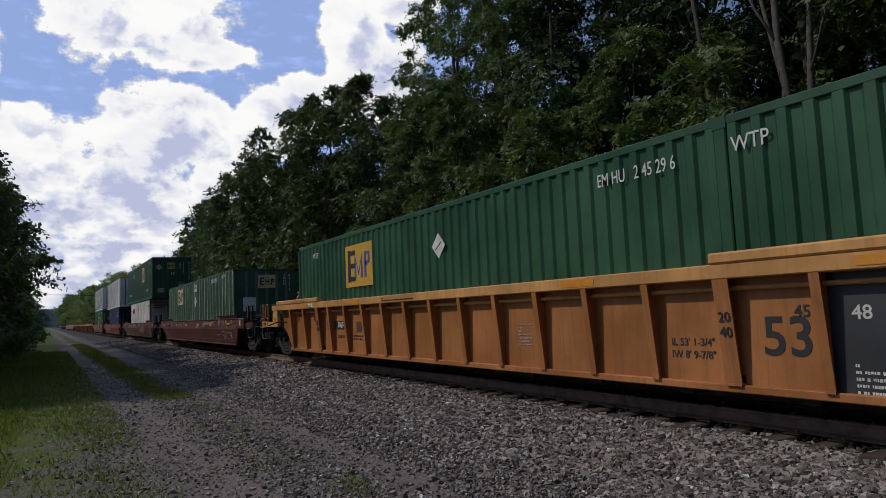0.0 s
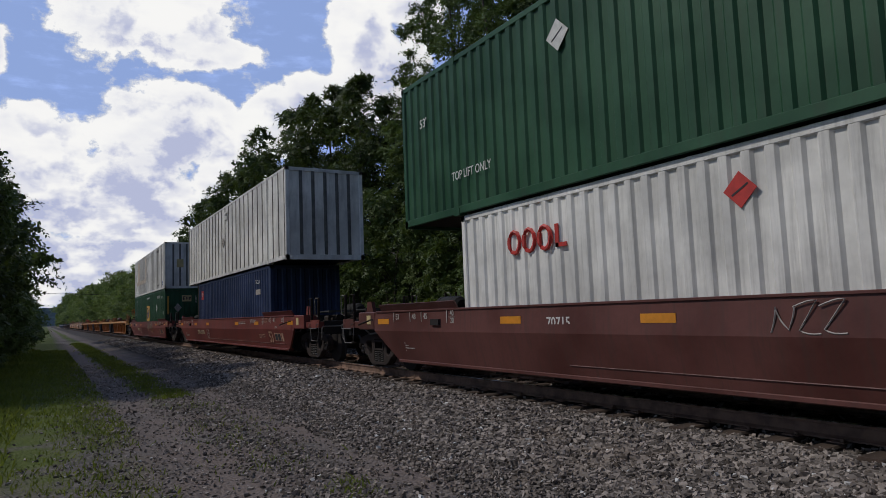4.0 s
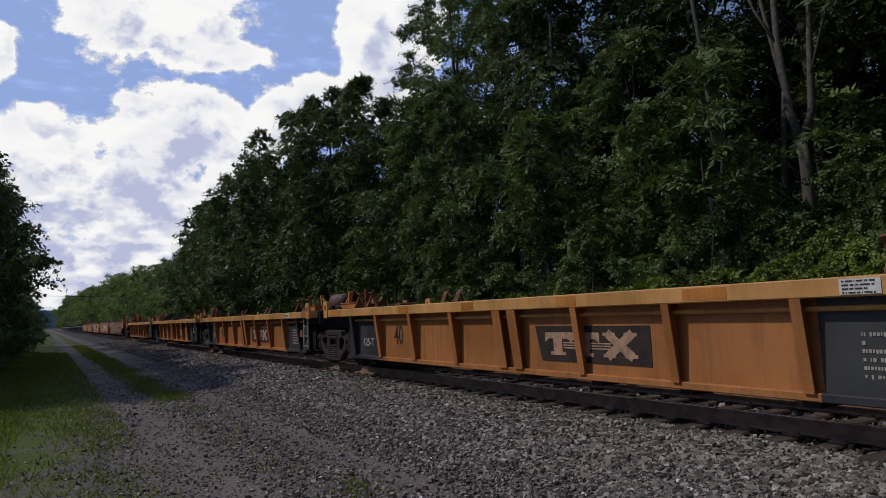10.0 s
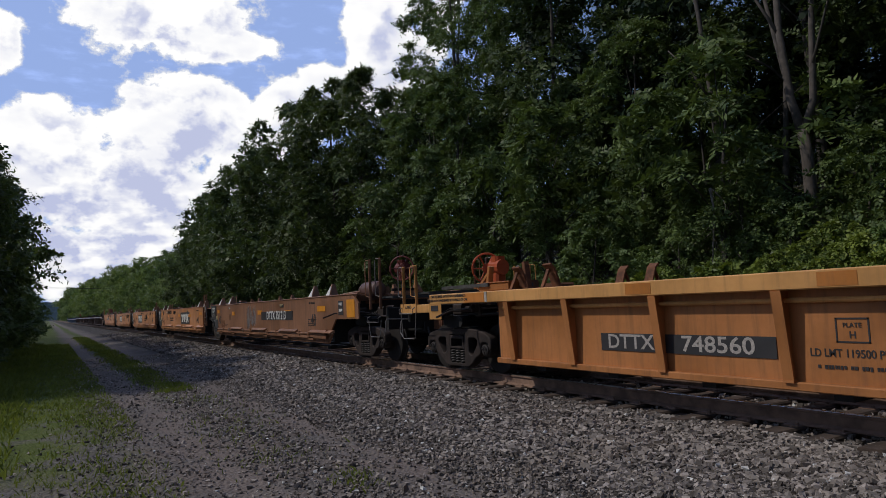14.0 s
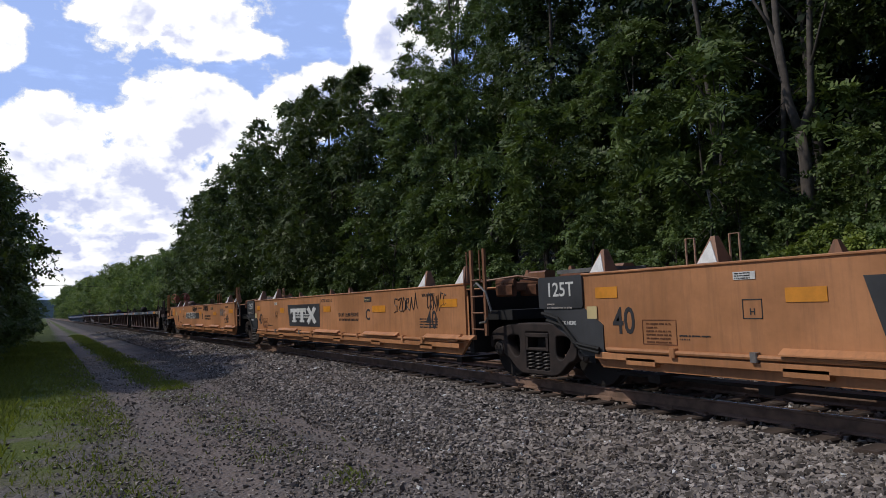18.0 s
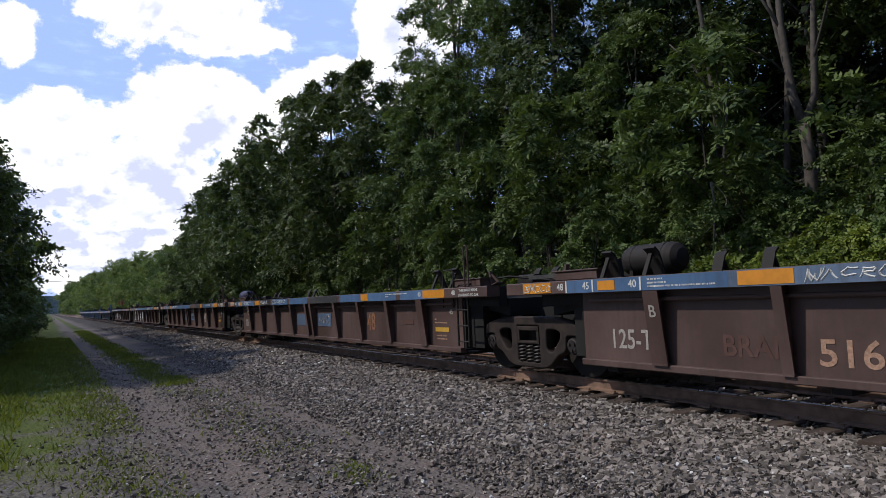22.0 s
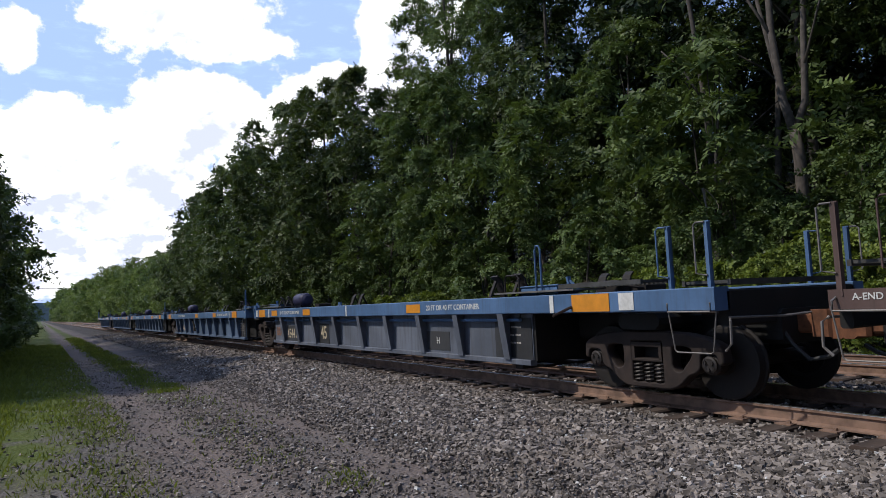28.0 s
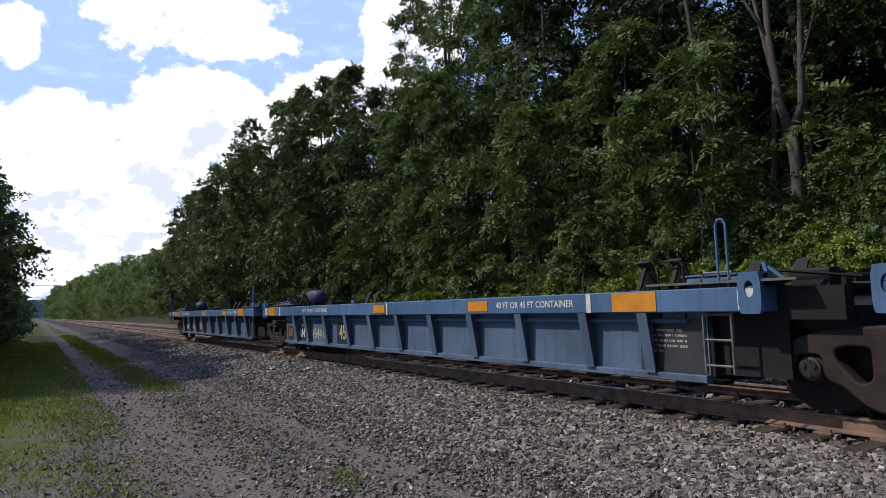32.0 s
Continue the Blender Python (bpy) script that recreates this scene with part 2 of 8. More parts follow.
def ground_material():
    """Earth: grass on the left, a dirt and gravel road with two ruts, ballast darkened for the shade in its gaps, leaf
    litter on the bank.
    """
    g = Graph("earth")
    p = g.place(False)
    x = g.split(p)[0]
    wob = g.noise(p, 0.6, 4)
    xw = g.math("ADD", x, g.math("MULTIPLY_ADD", wob, 1.5, -0.75))
    fine = g.noise(p, 45, 4, 0.7)
    mid = g.noise(p, 6, 5, 0.65)
    wide = g.noise(p, 0.9, 4)
    stones = g.cells(p, 21)
    small = g.cells(p, 60)
    grit = g.blend(stones.outputs["Color"], (0.055, 0.050, 0.046), (0.20, 0.185, 0.172))
    dirt = g.blend(mid, (0.112, 0.088, 0.077), (0.198, 0.158, 0.139))
    dirt = g.blend(g.math("MULTIPLY", g.soft(fine, 0.45, 0.75), 0.45), dirt, (0.255, 0.215, 0.200))
    dirt = g.blend(g.math("MULTIPLY", g.soft(g.math("ADD", wide, g.math("MULTIPLY", mid, 0.5)), 0.66, 0.88), 0.75), dirt, grit)
    rut = g.math("ADD", g.soft(g.math("ABSOLUTE", g.math("SUBTRACT", xw, 1.55)), 0.42, 0.12), g.soft(g.math("ABSOLUTE", g.math("SUBTRACT", xw, 3.05)), 0.40, 0.12))
    dirt = g.blend(g.math("MULTIPLY", rut, 0.38), dirt, g.blend(fine, (0.170, 0.134, 0.118), (0.245, 0.199, 0.177)))
    # bed far darker than its stones: shade of the gaps painted in
    ballast = g.blend(small.outputs["Color"], (0.022, 0.019, 0.018), (0.085, 0.077, 0.073))
    ballast = g.blend(g.soft(mid, 0.35, 0.7), ballast, g.blend(0.4, ballast, (0.075, 0.066, 0.061)))
    turf = g.blend(mid, (0.060, 0.086, 0.018), (0.125, 0.145, 0.038))
    turf = g.blend(g.soft(g.math("ADD", g.math("ADD", wide, g.math("MULTIPLY", mid, 0.25)), g.math("ADD", g.math("MULTIPLY", x, 0.06), g.math("MULTIPLY_ADD", g.math("MINIMUM", g.split(p)[1], 22.0), -0.026, 0.17))), 0.46, 0.72), turf, dirt)
    strip = g.math("MULTIPLY", g.soft(g.math("ABSOLUTE", g.math("SUBTRACT", xw, 2.25)), 0.62, 0.10), g.soft(g.math("ADD", wide, g.math("MULTIPLY", g.split(p)[1], 0.006)), 0.52, 0.72))
    litter = g.blend(mid, (0.030, 0.032, 0.016), (0.075, 0.065, 0.040))
    col = g.blend(g.soft(xw, 0.45, 1.25), turf, dirt)
    col = g.blend(strip, col, turf)
    col = g.blend(g.soft(xw, 3.3, 4.3), col, ballast)
    col = g.blend(g.soft(x, 6.2, 6.9), col, g.blend(0.6, ballast, (0.075, 0.055, 0.042)))
    col = g.blend(g.soft(x, 8.5, 9.1), col, g.blend(0.15, ballast, (0.11, 0.09, 0.075)))
    col = g.blend(g.soft(xw, 13.6, 14.6), col, litter)
    height = g.math("ADD", g.math("MULTIPLY", stones.outputs["Distance"], -1.0), g.math("MULTIPLY", fine, 0.35))
    g.surface(col, 0.95, 0, g.bump(height, 0.9, 0.025), 0.2)
    return g.mat


EARTH = ground_material()


def stone_material():
    g = Graph("ballast_stone")
    r = g.geo.outputs["Random Per Island"]
    p = g.place(False)
    col = g.blend(g.math("POWER", r, 1.2), (0.064, 0.054, 0.047), (0.390, 0.335, 0.298))
    warm = g.noise(p, 1.1, 4)
    col = g.blend(g.soft(warm, 0.52, 0.75), col, g.blend(0.5, col, (0.20, 0.155, 0.12)))
    col = g.blend(g.soft(r, 0.985, 0.99), col, (0.60, 0.59, 0.57))
    n = g.noise(p, 60, 4)
    g.surface(col, 0.9, 0, g.bump(n, 0.4, 0.004), 0.2)
    return g.mat


STONE = stone_material()
TIE = plain("old_timber_tie", (0.062, 0.042, 0.032), 0.95, 0, 0.45, 4)
RAIL_SIDE = plain("rusty_rail", (0.225, 0.140, 0.100), 0.85, 0.1, 0.35, 4)
RAIL_TOP = plain("polished_rail_head", (0.42, 0.41, 0.40), 0.28, 0.9, 0.1, 8)


# ---- mesh helpers ----
class Build:
    """Collects the faces of one mesh."""

    def __init__(self):
        self.v, self.f = [], []

    def face_loop(self, pts, faces):
        o = len(self.v)
        self.v.extend(tuple(p) for p in pts)
        self.f.extend(tuple(i + o for i in fc) for fc in faces)
        return self

    def box(self, x0, x1, y0, y1, z0, z1, c=0.0):
        """A box; c chamfers the edges along its longest side."""
        if c <= 0:
            p = [(x, y, z) for x in (x0, x1) for y in (y0, y1) for z in (z0, z1)]
            return self.face_loop(p, [(0, 1, 3, 2), (4, 6, 7, 5), (0, 4, 5, 1), (2, 3, 7, 6), (0, 2, 6, 4), (1, 5, 7, 3)])
        d = (abs(x1 - x0), abs(y1 - y0), abs(z1 - z0))
        k = d.index(max(d))
        lo, hi = ((x0, y0, z0), (x1, y1, z1))
        a, b = [i for i in range(3) if i != k]
        c = min(c, d[a] * 0.45, d[b] * 0.45)
        ring = [(lo[a] + c, lo[b]), (hi[a] - c, lo[b]), (hi[a], lo[b] + c), (hi[a], hi[b] - c), (hi[a] - c, hi[b]), (lo[a] + c, hi[b]), (lo[a], hi[b] - c), (lo[a], lo[b] + c)]
        return self.sweep(ring, a, b, k, lo[k], hi[k])

    def sweep(self, ring, a, b, k, k0, k1):
        """A closed outline in the axes a, b, drawn out along the axis k."""
        n = len(ring)
        pts = []
        for kk in (k0, k1):
            for u, w in ring:
                q = [0, 0, 0]
                q[a], q[b], q[k] = u, w, kk
                pts.append(q)
        return self.face_loop(pts, [(i, (i + 1) % n, n + (i + 1) % n, n + i) for i in range(n)] + [tuple(range(n))[::-1], tuple(range(n, 2 * n))])

    def plate(self, outline, x0, x1):
        """An outline in y, z with the thickness x0 to x1."""
        return self.sweep(outline, 1, 2, 0, x0, x1)

    def ribbon(self, pts, width, x0, x1):
        """A bar of even width along a line in y, z."""
        n = len(pts)
        up, dn = [], []
        for i, (y, z) in enumerate(pts):
            a, b = pts[max(0, i - 1)], pts[min(n - 1, i + 1)]
            dy, dz = b[0] - a[0], b[1] - a[1]
            s = math.hypot(dy, dz) or 1
            up.append((y - dz / s * width / 2, z + dy / s * width / 2))
            dn.append((y + dz / s * width / 2, z - dy / s * width / 2))
        for i in range(n - 1):
            self.plate([up[i], up[i + 1], dn[i + 1], dn[i]], x0, x1)
        return self

    def tube(self, pts, r, n=8, r1=None):
        """A round bar along points."""
        pts = [Vector(p) for p in pts]
        m = len(pts)
        vs, o = [], []
        for i, p in enumerate(pts):
            d = (pts[min(m - 1, i + 1)] - pts[max(0, i - 1)]).normalized()
            s = d.cross(Vector((0, 0, 1)) if abs(d.z) < 0.9 else Vector((1, 0, 0))).normalized()
            u = s.cross(d)
            rr = r if r1 is None else r + (r1 - r) * i / max(1, m - 1)
            vs += [p + (s * math.cos(2 * math.pi * j / n) + u * math.sin(2 * math.pi * j / n)) * rr for j in range(n)]
        fs = [(i * n + j, i * n + (j + 1) % n, (i + 1) * n + (j + 1) % n, (i + 1) * n + j) for i in range(m - 1) for j in range(n)]
        return self.face_loop(vs, fs + [tuple(range(n)), tuple(range((m - 1) * n, m * n))[::-1]])

    def lathe(self, profile, centre, axis=0, n=24):
        """Turns (along, radius) about an axis through centre."""
        vs = []
        for a, r in profile:
            for j in range(n):
                t = 2 * math.pi * j / n
                q = [r * math.cos(t), r * math.sin(t)]
                q.insert(axis, a)
                vs.append(Vector(q) + Vector(centre))
        m = len(profile)
        fs = [(i * n + j, i * n + (j + 1) % n, (i + 1) * n + (j + 1) % n, (i + 1) * n + j) for i in range(m - 1) for j in range(n)]
        return self.face_loop(vs, fs + [tuple(range(n)), tuple(range((m - 1) * n, m * n))[::-1]])

    def mesh(self, name):
        me = bpy.data.meshes.new(name)
        me.from_pydata(self.v, [], self.f)
        me.validate()
        b = bmesh.new()
        b.from_mesh(me)
        bmesh.ops.recalc_face_normals(b, faces=b.faces)
        b.to_mesh(me)
        b.free()
        return me


def array_mesh(name, verts, faces, sides):
    """A large mesh from arrays; faces: rows of as many corners as sides."""
    me = bpy.data.meshes.new(name)
    nf = len(faces)
    me.vertices.add(len(verts))
    me.vertices.foreach_set("co", np.asarray(verts, np.float32).ravel())
    me.loops.add(nf * sides)
    me.loops.foreach_set("vertex_index", np.asarray(faces, np.int32).ravel())
    me.polygons.add(nf)
    me.polygons.foreach_set("loop_start", np.arange(0, nf * sides, sides, dtype=np.int32))
    me.polygons.foreach_set("loop_total", np.full(nf, sides, np.int32))
    me.update(calc_edges=True)
    return me


MESHES = {}


def part(name, data, material, parent, label=""):
    """Links one mesh object under a thing or part. data: a Build, or a mesh that is shared."""
    me = data.mesh(name) if isinstance(data, Build) else data
    if not me.materials:
        me.materials.append(material)
    ob = new(name, me)
    ob.parent = parent
    if label:
        tagged(ob, label)
    return ob


def shared(key, make):
    """One mesh for all alike pieces."""
    if key not in MESHES:
        MESHES[key] = make().mesh(str(key[0]))
    return MESHES[key]


def thing(name, label, category, at=None, group="", kind=""):
    ob = new(name)
    ob.empty_display_size = 0.3
    ob.matrix_world = at if at is not None else Matrix()
    return tagged(ob, label, category, group, kind)


def setting(name, data, material, label=""):
    me = data.mesh(name) if isinstance(data, Build) else data
    me.materials.append(material)
    return tagged(new(name, me), label, kind="structure")


# ---- ground ----
def bank(x, y):
    """Height of the ground: road, ballast bed, wooded bank on the right."""
    z = np.zeros_like(x)
    z = np.where((x > 3.9) & (x <= 6.2), (x - 3.9) / 2.3 * 0.118, z)
    z = np.where((x > 6.2) & (x <= 13.4), 0.118, z)
    z = np.where(x > 13.4, 0.118 + (x - 13.4) * 0.12, z)
    z = np.where(x > 15.0, 0.31 + (x - 15.0) * 0.42, z)
    far = np.clip(y / 300.0, 0, 1)
    z = np.where(x > 48, 14.15 + (x - 48) * 0.12, z) * np.where(x > 13.4, 1 - 0.55 * far, 1)
    z = np.minimum(z, 40)
    rut = np.exp(-((x - 1.55) / 0.28) ** 2) + np.exp(-((x - 3.05) / 0.3) ** 2)
    z = z - 0.035 * rut * (y < 200)
    z = np.where(x < 0.6, z + 0.03 + np.clip(-x - 2, 0, 5) * 0.05, z)
    return z


def wrinkle(x, y):
    return 0.012 * np.sin(x * 5.1 + 1.3 * np.sin(y * 1.7)) + 0.012 * np.sin(y * 3.3 + x * 2.0) + 0.008 * np.sin(x * 11 + y * 7)


def make_ground():
    xs = np.unique(np.concatenate([np.linspace(-4500, -60, 14), np.linspace(-60, -6, 14), np.linspace(-6, 14.5, 150), np.linspace(14.5, 60, 50), np.linspace(60, 4500, 16)]))
    ys = np.unique(np.concatenate([np.linspace(-4500, -40, 10), np.linspace(-40, 1, 14), np.linspace(1, 30, 190), np.linspace(30, 120, 90), np.linspace(120, 600, 40), np.linspace(600, 4500, 12)]))
    X, Y = np.meshgrid(xs, ys, indexing="ij")
    Z = bank(X, Y) + np.where((X > -6) & (X < 6.2), wrinkle(X, Y), 0)
    n, m = X.shape
    idx = np.arange(n * m).reshape(n, m)
    faces = np.stack([idx[:-1, :-1], idx[1:, :-1], idx[1:, 1:], idx[:-1, 1:]], -1).reshape(-1, 4)
    me = array_mesh("ground", np.stack([X, Y, Z], -1).reshape(-1, 3), faces, 4)
    me.shade_smooth()
    return setting("ground", me, EARTH, "dirt road with gravel and grass beside grey railway ballast")


make_ground()


def rocks(name, rng, xy, size, label):
    """Broken stones, each an uneven eight-sided lump, as one sheet of stuff."""
    n = len(xy)
    base = np.array([(x, y, z) for x in (-0.8, 0.8) for y in (-0.8, 0.8) for z in (-0.8, 0.8)], float)
    tris = np.array([(0, 1, 3), (0, 3, 2), (4, 6, 7), (4, 7, 5), (0, 4, 5), (0, 5, 1), (2, 3, 7), (2, 7, 6), (0, 2, 6), (0, 6, 4), (1, 5, 7), (1, 7, 3)])
    v = base[None] + rng.uniform(-0.52, 0.52, (n, 8, 3))
    s = size * rng.uniform(0.55, 1.35, (n, 1, 1)) * np.stack([rng.uniform(0.8, 1.3, n), rng.uniform(0.7, 1.1, n), rng.uniform(0.5, 0.9, n)], -1)[:, None]
    v = v * s * 0.5
    a, b = rng.uniform(0, 2 * np.pi, n), rng.uniform(-1.2, 1.2, n)
    y, z = v[..., 1] * np.cos(b)[:, None] - v[..., 2] * np.sin(b)[:, None], v[..., 1] * np.sin(b)[:, None] + v[..., 2] * np.cos(b)[:, None]
    x = v[..., 0]
    x, y = x * np.cos(a)[:, None] - y * np.sin(a)[:, None], x * np.sin(a)[:, None] + y * np.cos(a)[:, None]
    px, py = xy[:, 0], xy[:, 1]
    gz = bank(px, py) + np.where(px < 6.2, wrinkle(px, py), 0) + size * rng.uniform(-0.15, 0.55, n)
    v = np.stack([x + px[:, None], y + py[:, None], z + gz[:, None]], -1)
    f = (tris[None] + (np.arange(n) * 8)[:, None, None]).reshape(-1, 3)
    me = array_mesh(name, v.reshape(-1, 3), f, 3)
    me.shade_flat()
    me.materials.append(STONE)
    return tagged(new(name, me), label, "gravel", kind="stuff")


RNG = np.random.default_rng(4)


def ballast_points(n, x0, x1, y0, y1):
    x = RNG.uniform(x0, x1, n)
    y = y0 + (y1 - y0) * RNG.uniform(0, 1, n) ** 1.5
    return np.stack([x, y], -1)


rocks("ballast_stones", RNG, ballast_points(56000, 4.0, 6.38, 2.2, 23), 0.051, "loose angular grey ballast stones along the track")
rocks("ballast_stones", RNG, ballast_points(20000, 4.1, 6.4, 15, 70), 0.075, "loose angular grey ballast stones farther along the track")
rocks("ballast_stones", RNG, ballast_points(9000, 3.2, 4.4, 2.2, 18), 0.034, "loose grey ballast stones at the foot of the bed")
rocks("ballast_stones", RNG, ballast_points(9000, 6.5, 10.8, 2.0, 30), 0.052, "brown-stained ballast stones between the rails")
def even_points(n, x0, x1, y0, y1):
    return np.stack([RNG.uniform(x0, x1, n), RNG.uniform(y0, y1, n)], -1)


rocks("ballast_stones", RNG, even_points(13000, 4.0, 6.45, -9, 2.3), 0.052, "loose angular grey ballast stones beside the track")
rocks("gravel", RNG, even_points(5000, 0.0, 4.2, -6, 3.0), 0.026, "small grey gravel scattered on the dirt road")
def banded_points(n, y0, y1):
    """Gravel thrown out of the wheel tracks, into bands beside and between them."""
    x = RNG.choice([0.95, 2.30, 3.80], n, p=[0.14, 0.43, 0.43]) + RNG.normal(0, 0.40, n)
    return np.stack([x, y0 + (y1 - y0) * RNG.uniform(0, 1, n) ** 1.5], -1)


rocks("gravel", RNG, banded_points(26000, 3.0, 30), 0.025, "small grey gravel in bands along the dirt road")
rocks("gravel", RNG, banded_points(1800, 3.0, 22), 0.044, "larger grey stones along the dirt road")
rocks("gravel", RNG, ballast_points(1600, -3.0, 1.4, 3.5, 10), 0.028, "small grey stones among thin grass")


# ---- tracks ----
def make_track(cx, name):
    prof = [(-0.075, -0.17), (0.075, -0.17), (0.075, -0.155), (0.012, -0.135), (0.012, -0.04), (0.036, -0.03), (0.036, -0.006), (-0.036, -0.006), (-0.036, -0.03), (-0.012, -0.04), (-0.012, -0.135), (-0.075, -0.155)]
    track = thing(name, "steel rails on weathered timber ties", "railway track", Matrix.Translation((cx, 0, RAIL)), kind="structure")
    for side in (-0.7535, 0.7535):
        b = Build()
        b.sweep([(side + u, w) for u, w in prof], 0, 2, 1, -80, 900)
        rail = part("rail", b, RAIL_SIDE, track)
        part("rail_head", Build().box(side - 0.034, side + 0.034, -80, 900, -0.006, 0.0, 0.003), RAIL_TOP, rail, "polished rail head")
    return track


track_near = make_track(NEAR, "track_1")
track_far = make_track(FAR, "track_2")


def make_sleepers():
    rng = random.Random(5)
    shapes = []
    for k in range(5):
        b = Build()
        w, l = rng.uniform(0.10, 0.12), rng.uniform(1.27, 1.36)
        b.box(-l, l, -w, w, -0.28, -0.172, 0.02)
        me = b.mesh("tie")
        me.materials.append(TIE)
        shapes.append(me)
    plate = Build()
    for s in (-0.7535, 0.7535):
        plate.box(s - 0.17, s + 0.17, -0.09, 0.09, -0.173, -0.160)
        for d in (-0.11, 0.11):
            plate.box(s + d - 0.013, s + d + 0.013, -0.06, -0.03, -0.16, -0.135)
    pm = plate.mesh("tie_plate")
    pm.materials.append(RAIL_SIDE)
    for track, y1 in ((track_near, 75), (track_far, 45)):
        y = 0.6
        while y < y1:
            o = part("tie", rng.choice(shapes), TIE, track)
            o.matrix_basis = pose(rng.uniform(-0.04, 0.04), y, rng.uniform(-0.012, 0.006), 0, 0, rng.uniform(-1.5, 1.5))
            if y < 30:
                q = part("tie_plate", pm, RAIL_SIDE, o)
            y += rng.uniform(0.48, 0.55)
        far = Build()
        while y < 420:
            far.box(-1.3, 1.3, y - 0.11, y + 0.11, -0.28, -0.172)
            y += 0.52
        tagged(part("distant_ties", far, TIE, track), kind="stuff")


# ---- sky ----
def make_clouds():
    """A flat dome of cumulus, clear where the blue shows, that drifts with the wind."""
    n, m = 96, 40
    v = [(0, 0, 1300.0)]
    for i in range(1, m + 1):
        a = i / m * math.pi / 2
        for j in range(n):
            t = 2 * math.pi * j / n
            v.append((4700 * math.sin(a) * math.cos(t), 4700 * math.sin(a) * math.sin(t), 1300 * math.cos(a) - 20))
    f = [(0, 1 + j, 1 + (j + 1) % n) for j in range(n)]
    f += [(1 + (i - 1) * n + j, 1 + i * n + j, 1 + i * n + (j + 1) % n, 1 + (i - 1) * n + (j + 1) % n) for i in range(1, m) for j in range(n)]
    me = bpy.data.meshes.new("backdrop_clouds")
    me.from_pydata(v, [], f)
    g = Graph("cumulus")
    x, y, z = g.split(g.place())
    flat = g.math("SQRT", g.math("ADD", g.math("MULTIPLY", x, x), g.math("MULTIPLY", y, y)))
    az = g.math("MULTIPLY", g.math("ARCTAN2", x, y), 57.2958)
    el = g.math("MULTIPLY", g.math("ARCTAN2", z, flat), 57.2958)
    comb = g.nt.nodes.new("ShaderNodeCombineXYZ")
    g.put(comb.inputs[0], az), g.put(comb.inputs[1], g.math("MULTIPLY", el, 1.25))
    q = comb.outputs[0]
    puff = g.noise(q, 0.23, 9, 0.60)
    wisp = g.noise(g.stretch(q, (0.55, 1.4, 1)), 0.5, 6, 0.6)
    lump = g.noise(q, 0.07, 3)
    # masses of cloud: azimuth, elevation, half width, half height, weight
    masses = [(8.2, 23.4, 7.6, 3.6, 1.1), (5.0, 26.8, 4.6, 3.0, 0.9), (11.5, 21.6, 6.5, 1.9, 0.8), (-3.2, 20.0, 2.0, 2.2, 0.9),
              (8.5, 14.6, 5.4, 4.6, 1.15), (11.8, 16.8, 3.2, 2.6, 1.0), (-0.5, 13.0, 5.6, 3.6, 1.1), (5.0, 10.0, 9.0, 4.4, 1.1), (14.5, 11.0, 5.5, 4.2, 1.0),
              (17.5, 15.8, 3.4, 3.2, 1.05), (21.5, 17.6, 3.6, 2.9, 1.1), (25.8, 23.4, 3.6, 4.2, 1.1), (27.5, 19.5, 4.5, 4.0, 1.0), (30.0, 27.0, 4.5, 4.0, 1.0),
              (-6.0, 9.0, 8.0, 4.5, 1.0), (4.0, 4.2, 20.0, 3.4, 0.95)]
    dens = None
    for a, e, ra, re, w in masses:
        u = g.math("DIVIDE", g.math("SUBTRACT", az, a), ra)
        h = g.math("DIVIDE", g.math("SUBTRACT", el, e), re)
        d = g.math("MULTIPLY", g.math("SUBTRACT", 1.0, g.math("SQRT", g.math("ADD", g.math("MULTIPLY", u, u), g.math("MULTIPLY", h, h)))), w)
        dens = d if dens is None else g.math("MAXIMUM", dens, d)
    # elsewhere a fair-weather sky, open around the sun
    rest = g.math("MULTIPLY_ADD", lump, 3.2, -2.15)
    away = g.soft(g.math("ABSOLUTE", g.math("SUBTRACT", az, 10.0)), 26.0, 36.0)
    rest = g.math("SUBTRACT", g.math("MULTIPLY", rest, away), g.math("MULTIPLY", g.math("SUBTRACT", 1.0, away), 2.0))
    sa = g.math("DIVIDE", g.math("SUBTRACT", az, SUN_AZ), 22.0)
    se = g.math("DIVIDE", g.math("SUBTRACT", el, SUN_EL), 16.0)
    clear = g.soft(g.math("SQRT", g.math("ADD", g.math("MULTIPLY", sa, sa), g.math("MULTIPLY", se, se))), 1.3, 0.7)
    dens = g.math("MAXIMUM", dens, rest)
    dens = g.math("ADD", dens, g.math("MULTIPLY_ADD", puff, 1.9, -0.95))
    wa = g.math("ADD", az, g.math("MULTIPLY_ADD", g.noise(g.stretch(q, (1, 1, 1), (7.0, 2.0, 0)), 0.30, 6, 0.6), 9.0, -4.5))
    we = g.math("ADD", el, g.math("MULTIPLY_ADD", g.noise(g.stretch(q, (1, 1, 1), (1.0, 9.0, 0)), 0.30, 6, 0.6), 7.0, -3.5))
    dens = g.math("SUBTRACT", dens, g.math("MULTIPLY", clear, 4.0))
    cover = g.soft(dens, -0.03, 0.16)
    haze = g.soft(el, 9.0, 0.5)
    veil = g.math("MULTIPLY", g.soft(wisp, 0.5, 0.8), 0.35)
    thin = g.math("MAXIMUM", g.math("MULTIPLY", haze, 0.75), g.math("MULTIPLY", g.math("ADD", veil, g.math("MULTIPLY_ADD", away, -0.62, 0.74)), g.math("SUBTRACT", 1.0, clear)))
    alpha = g.math("MAXIMUM", cover, thin)
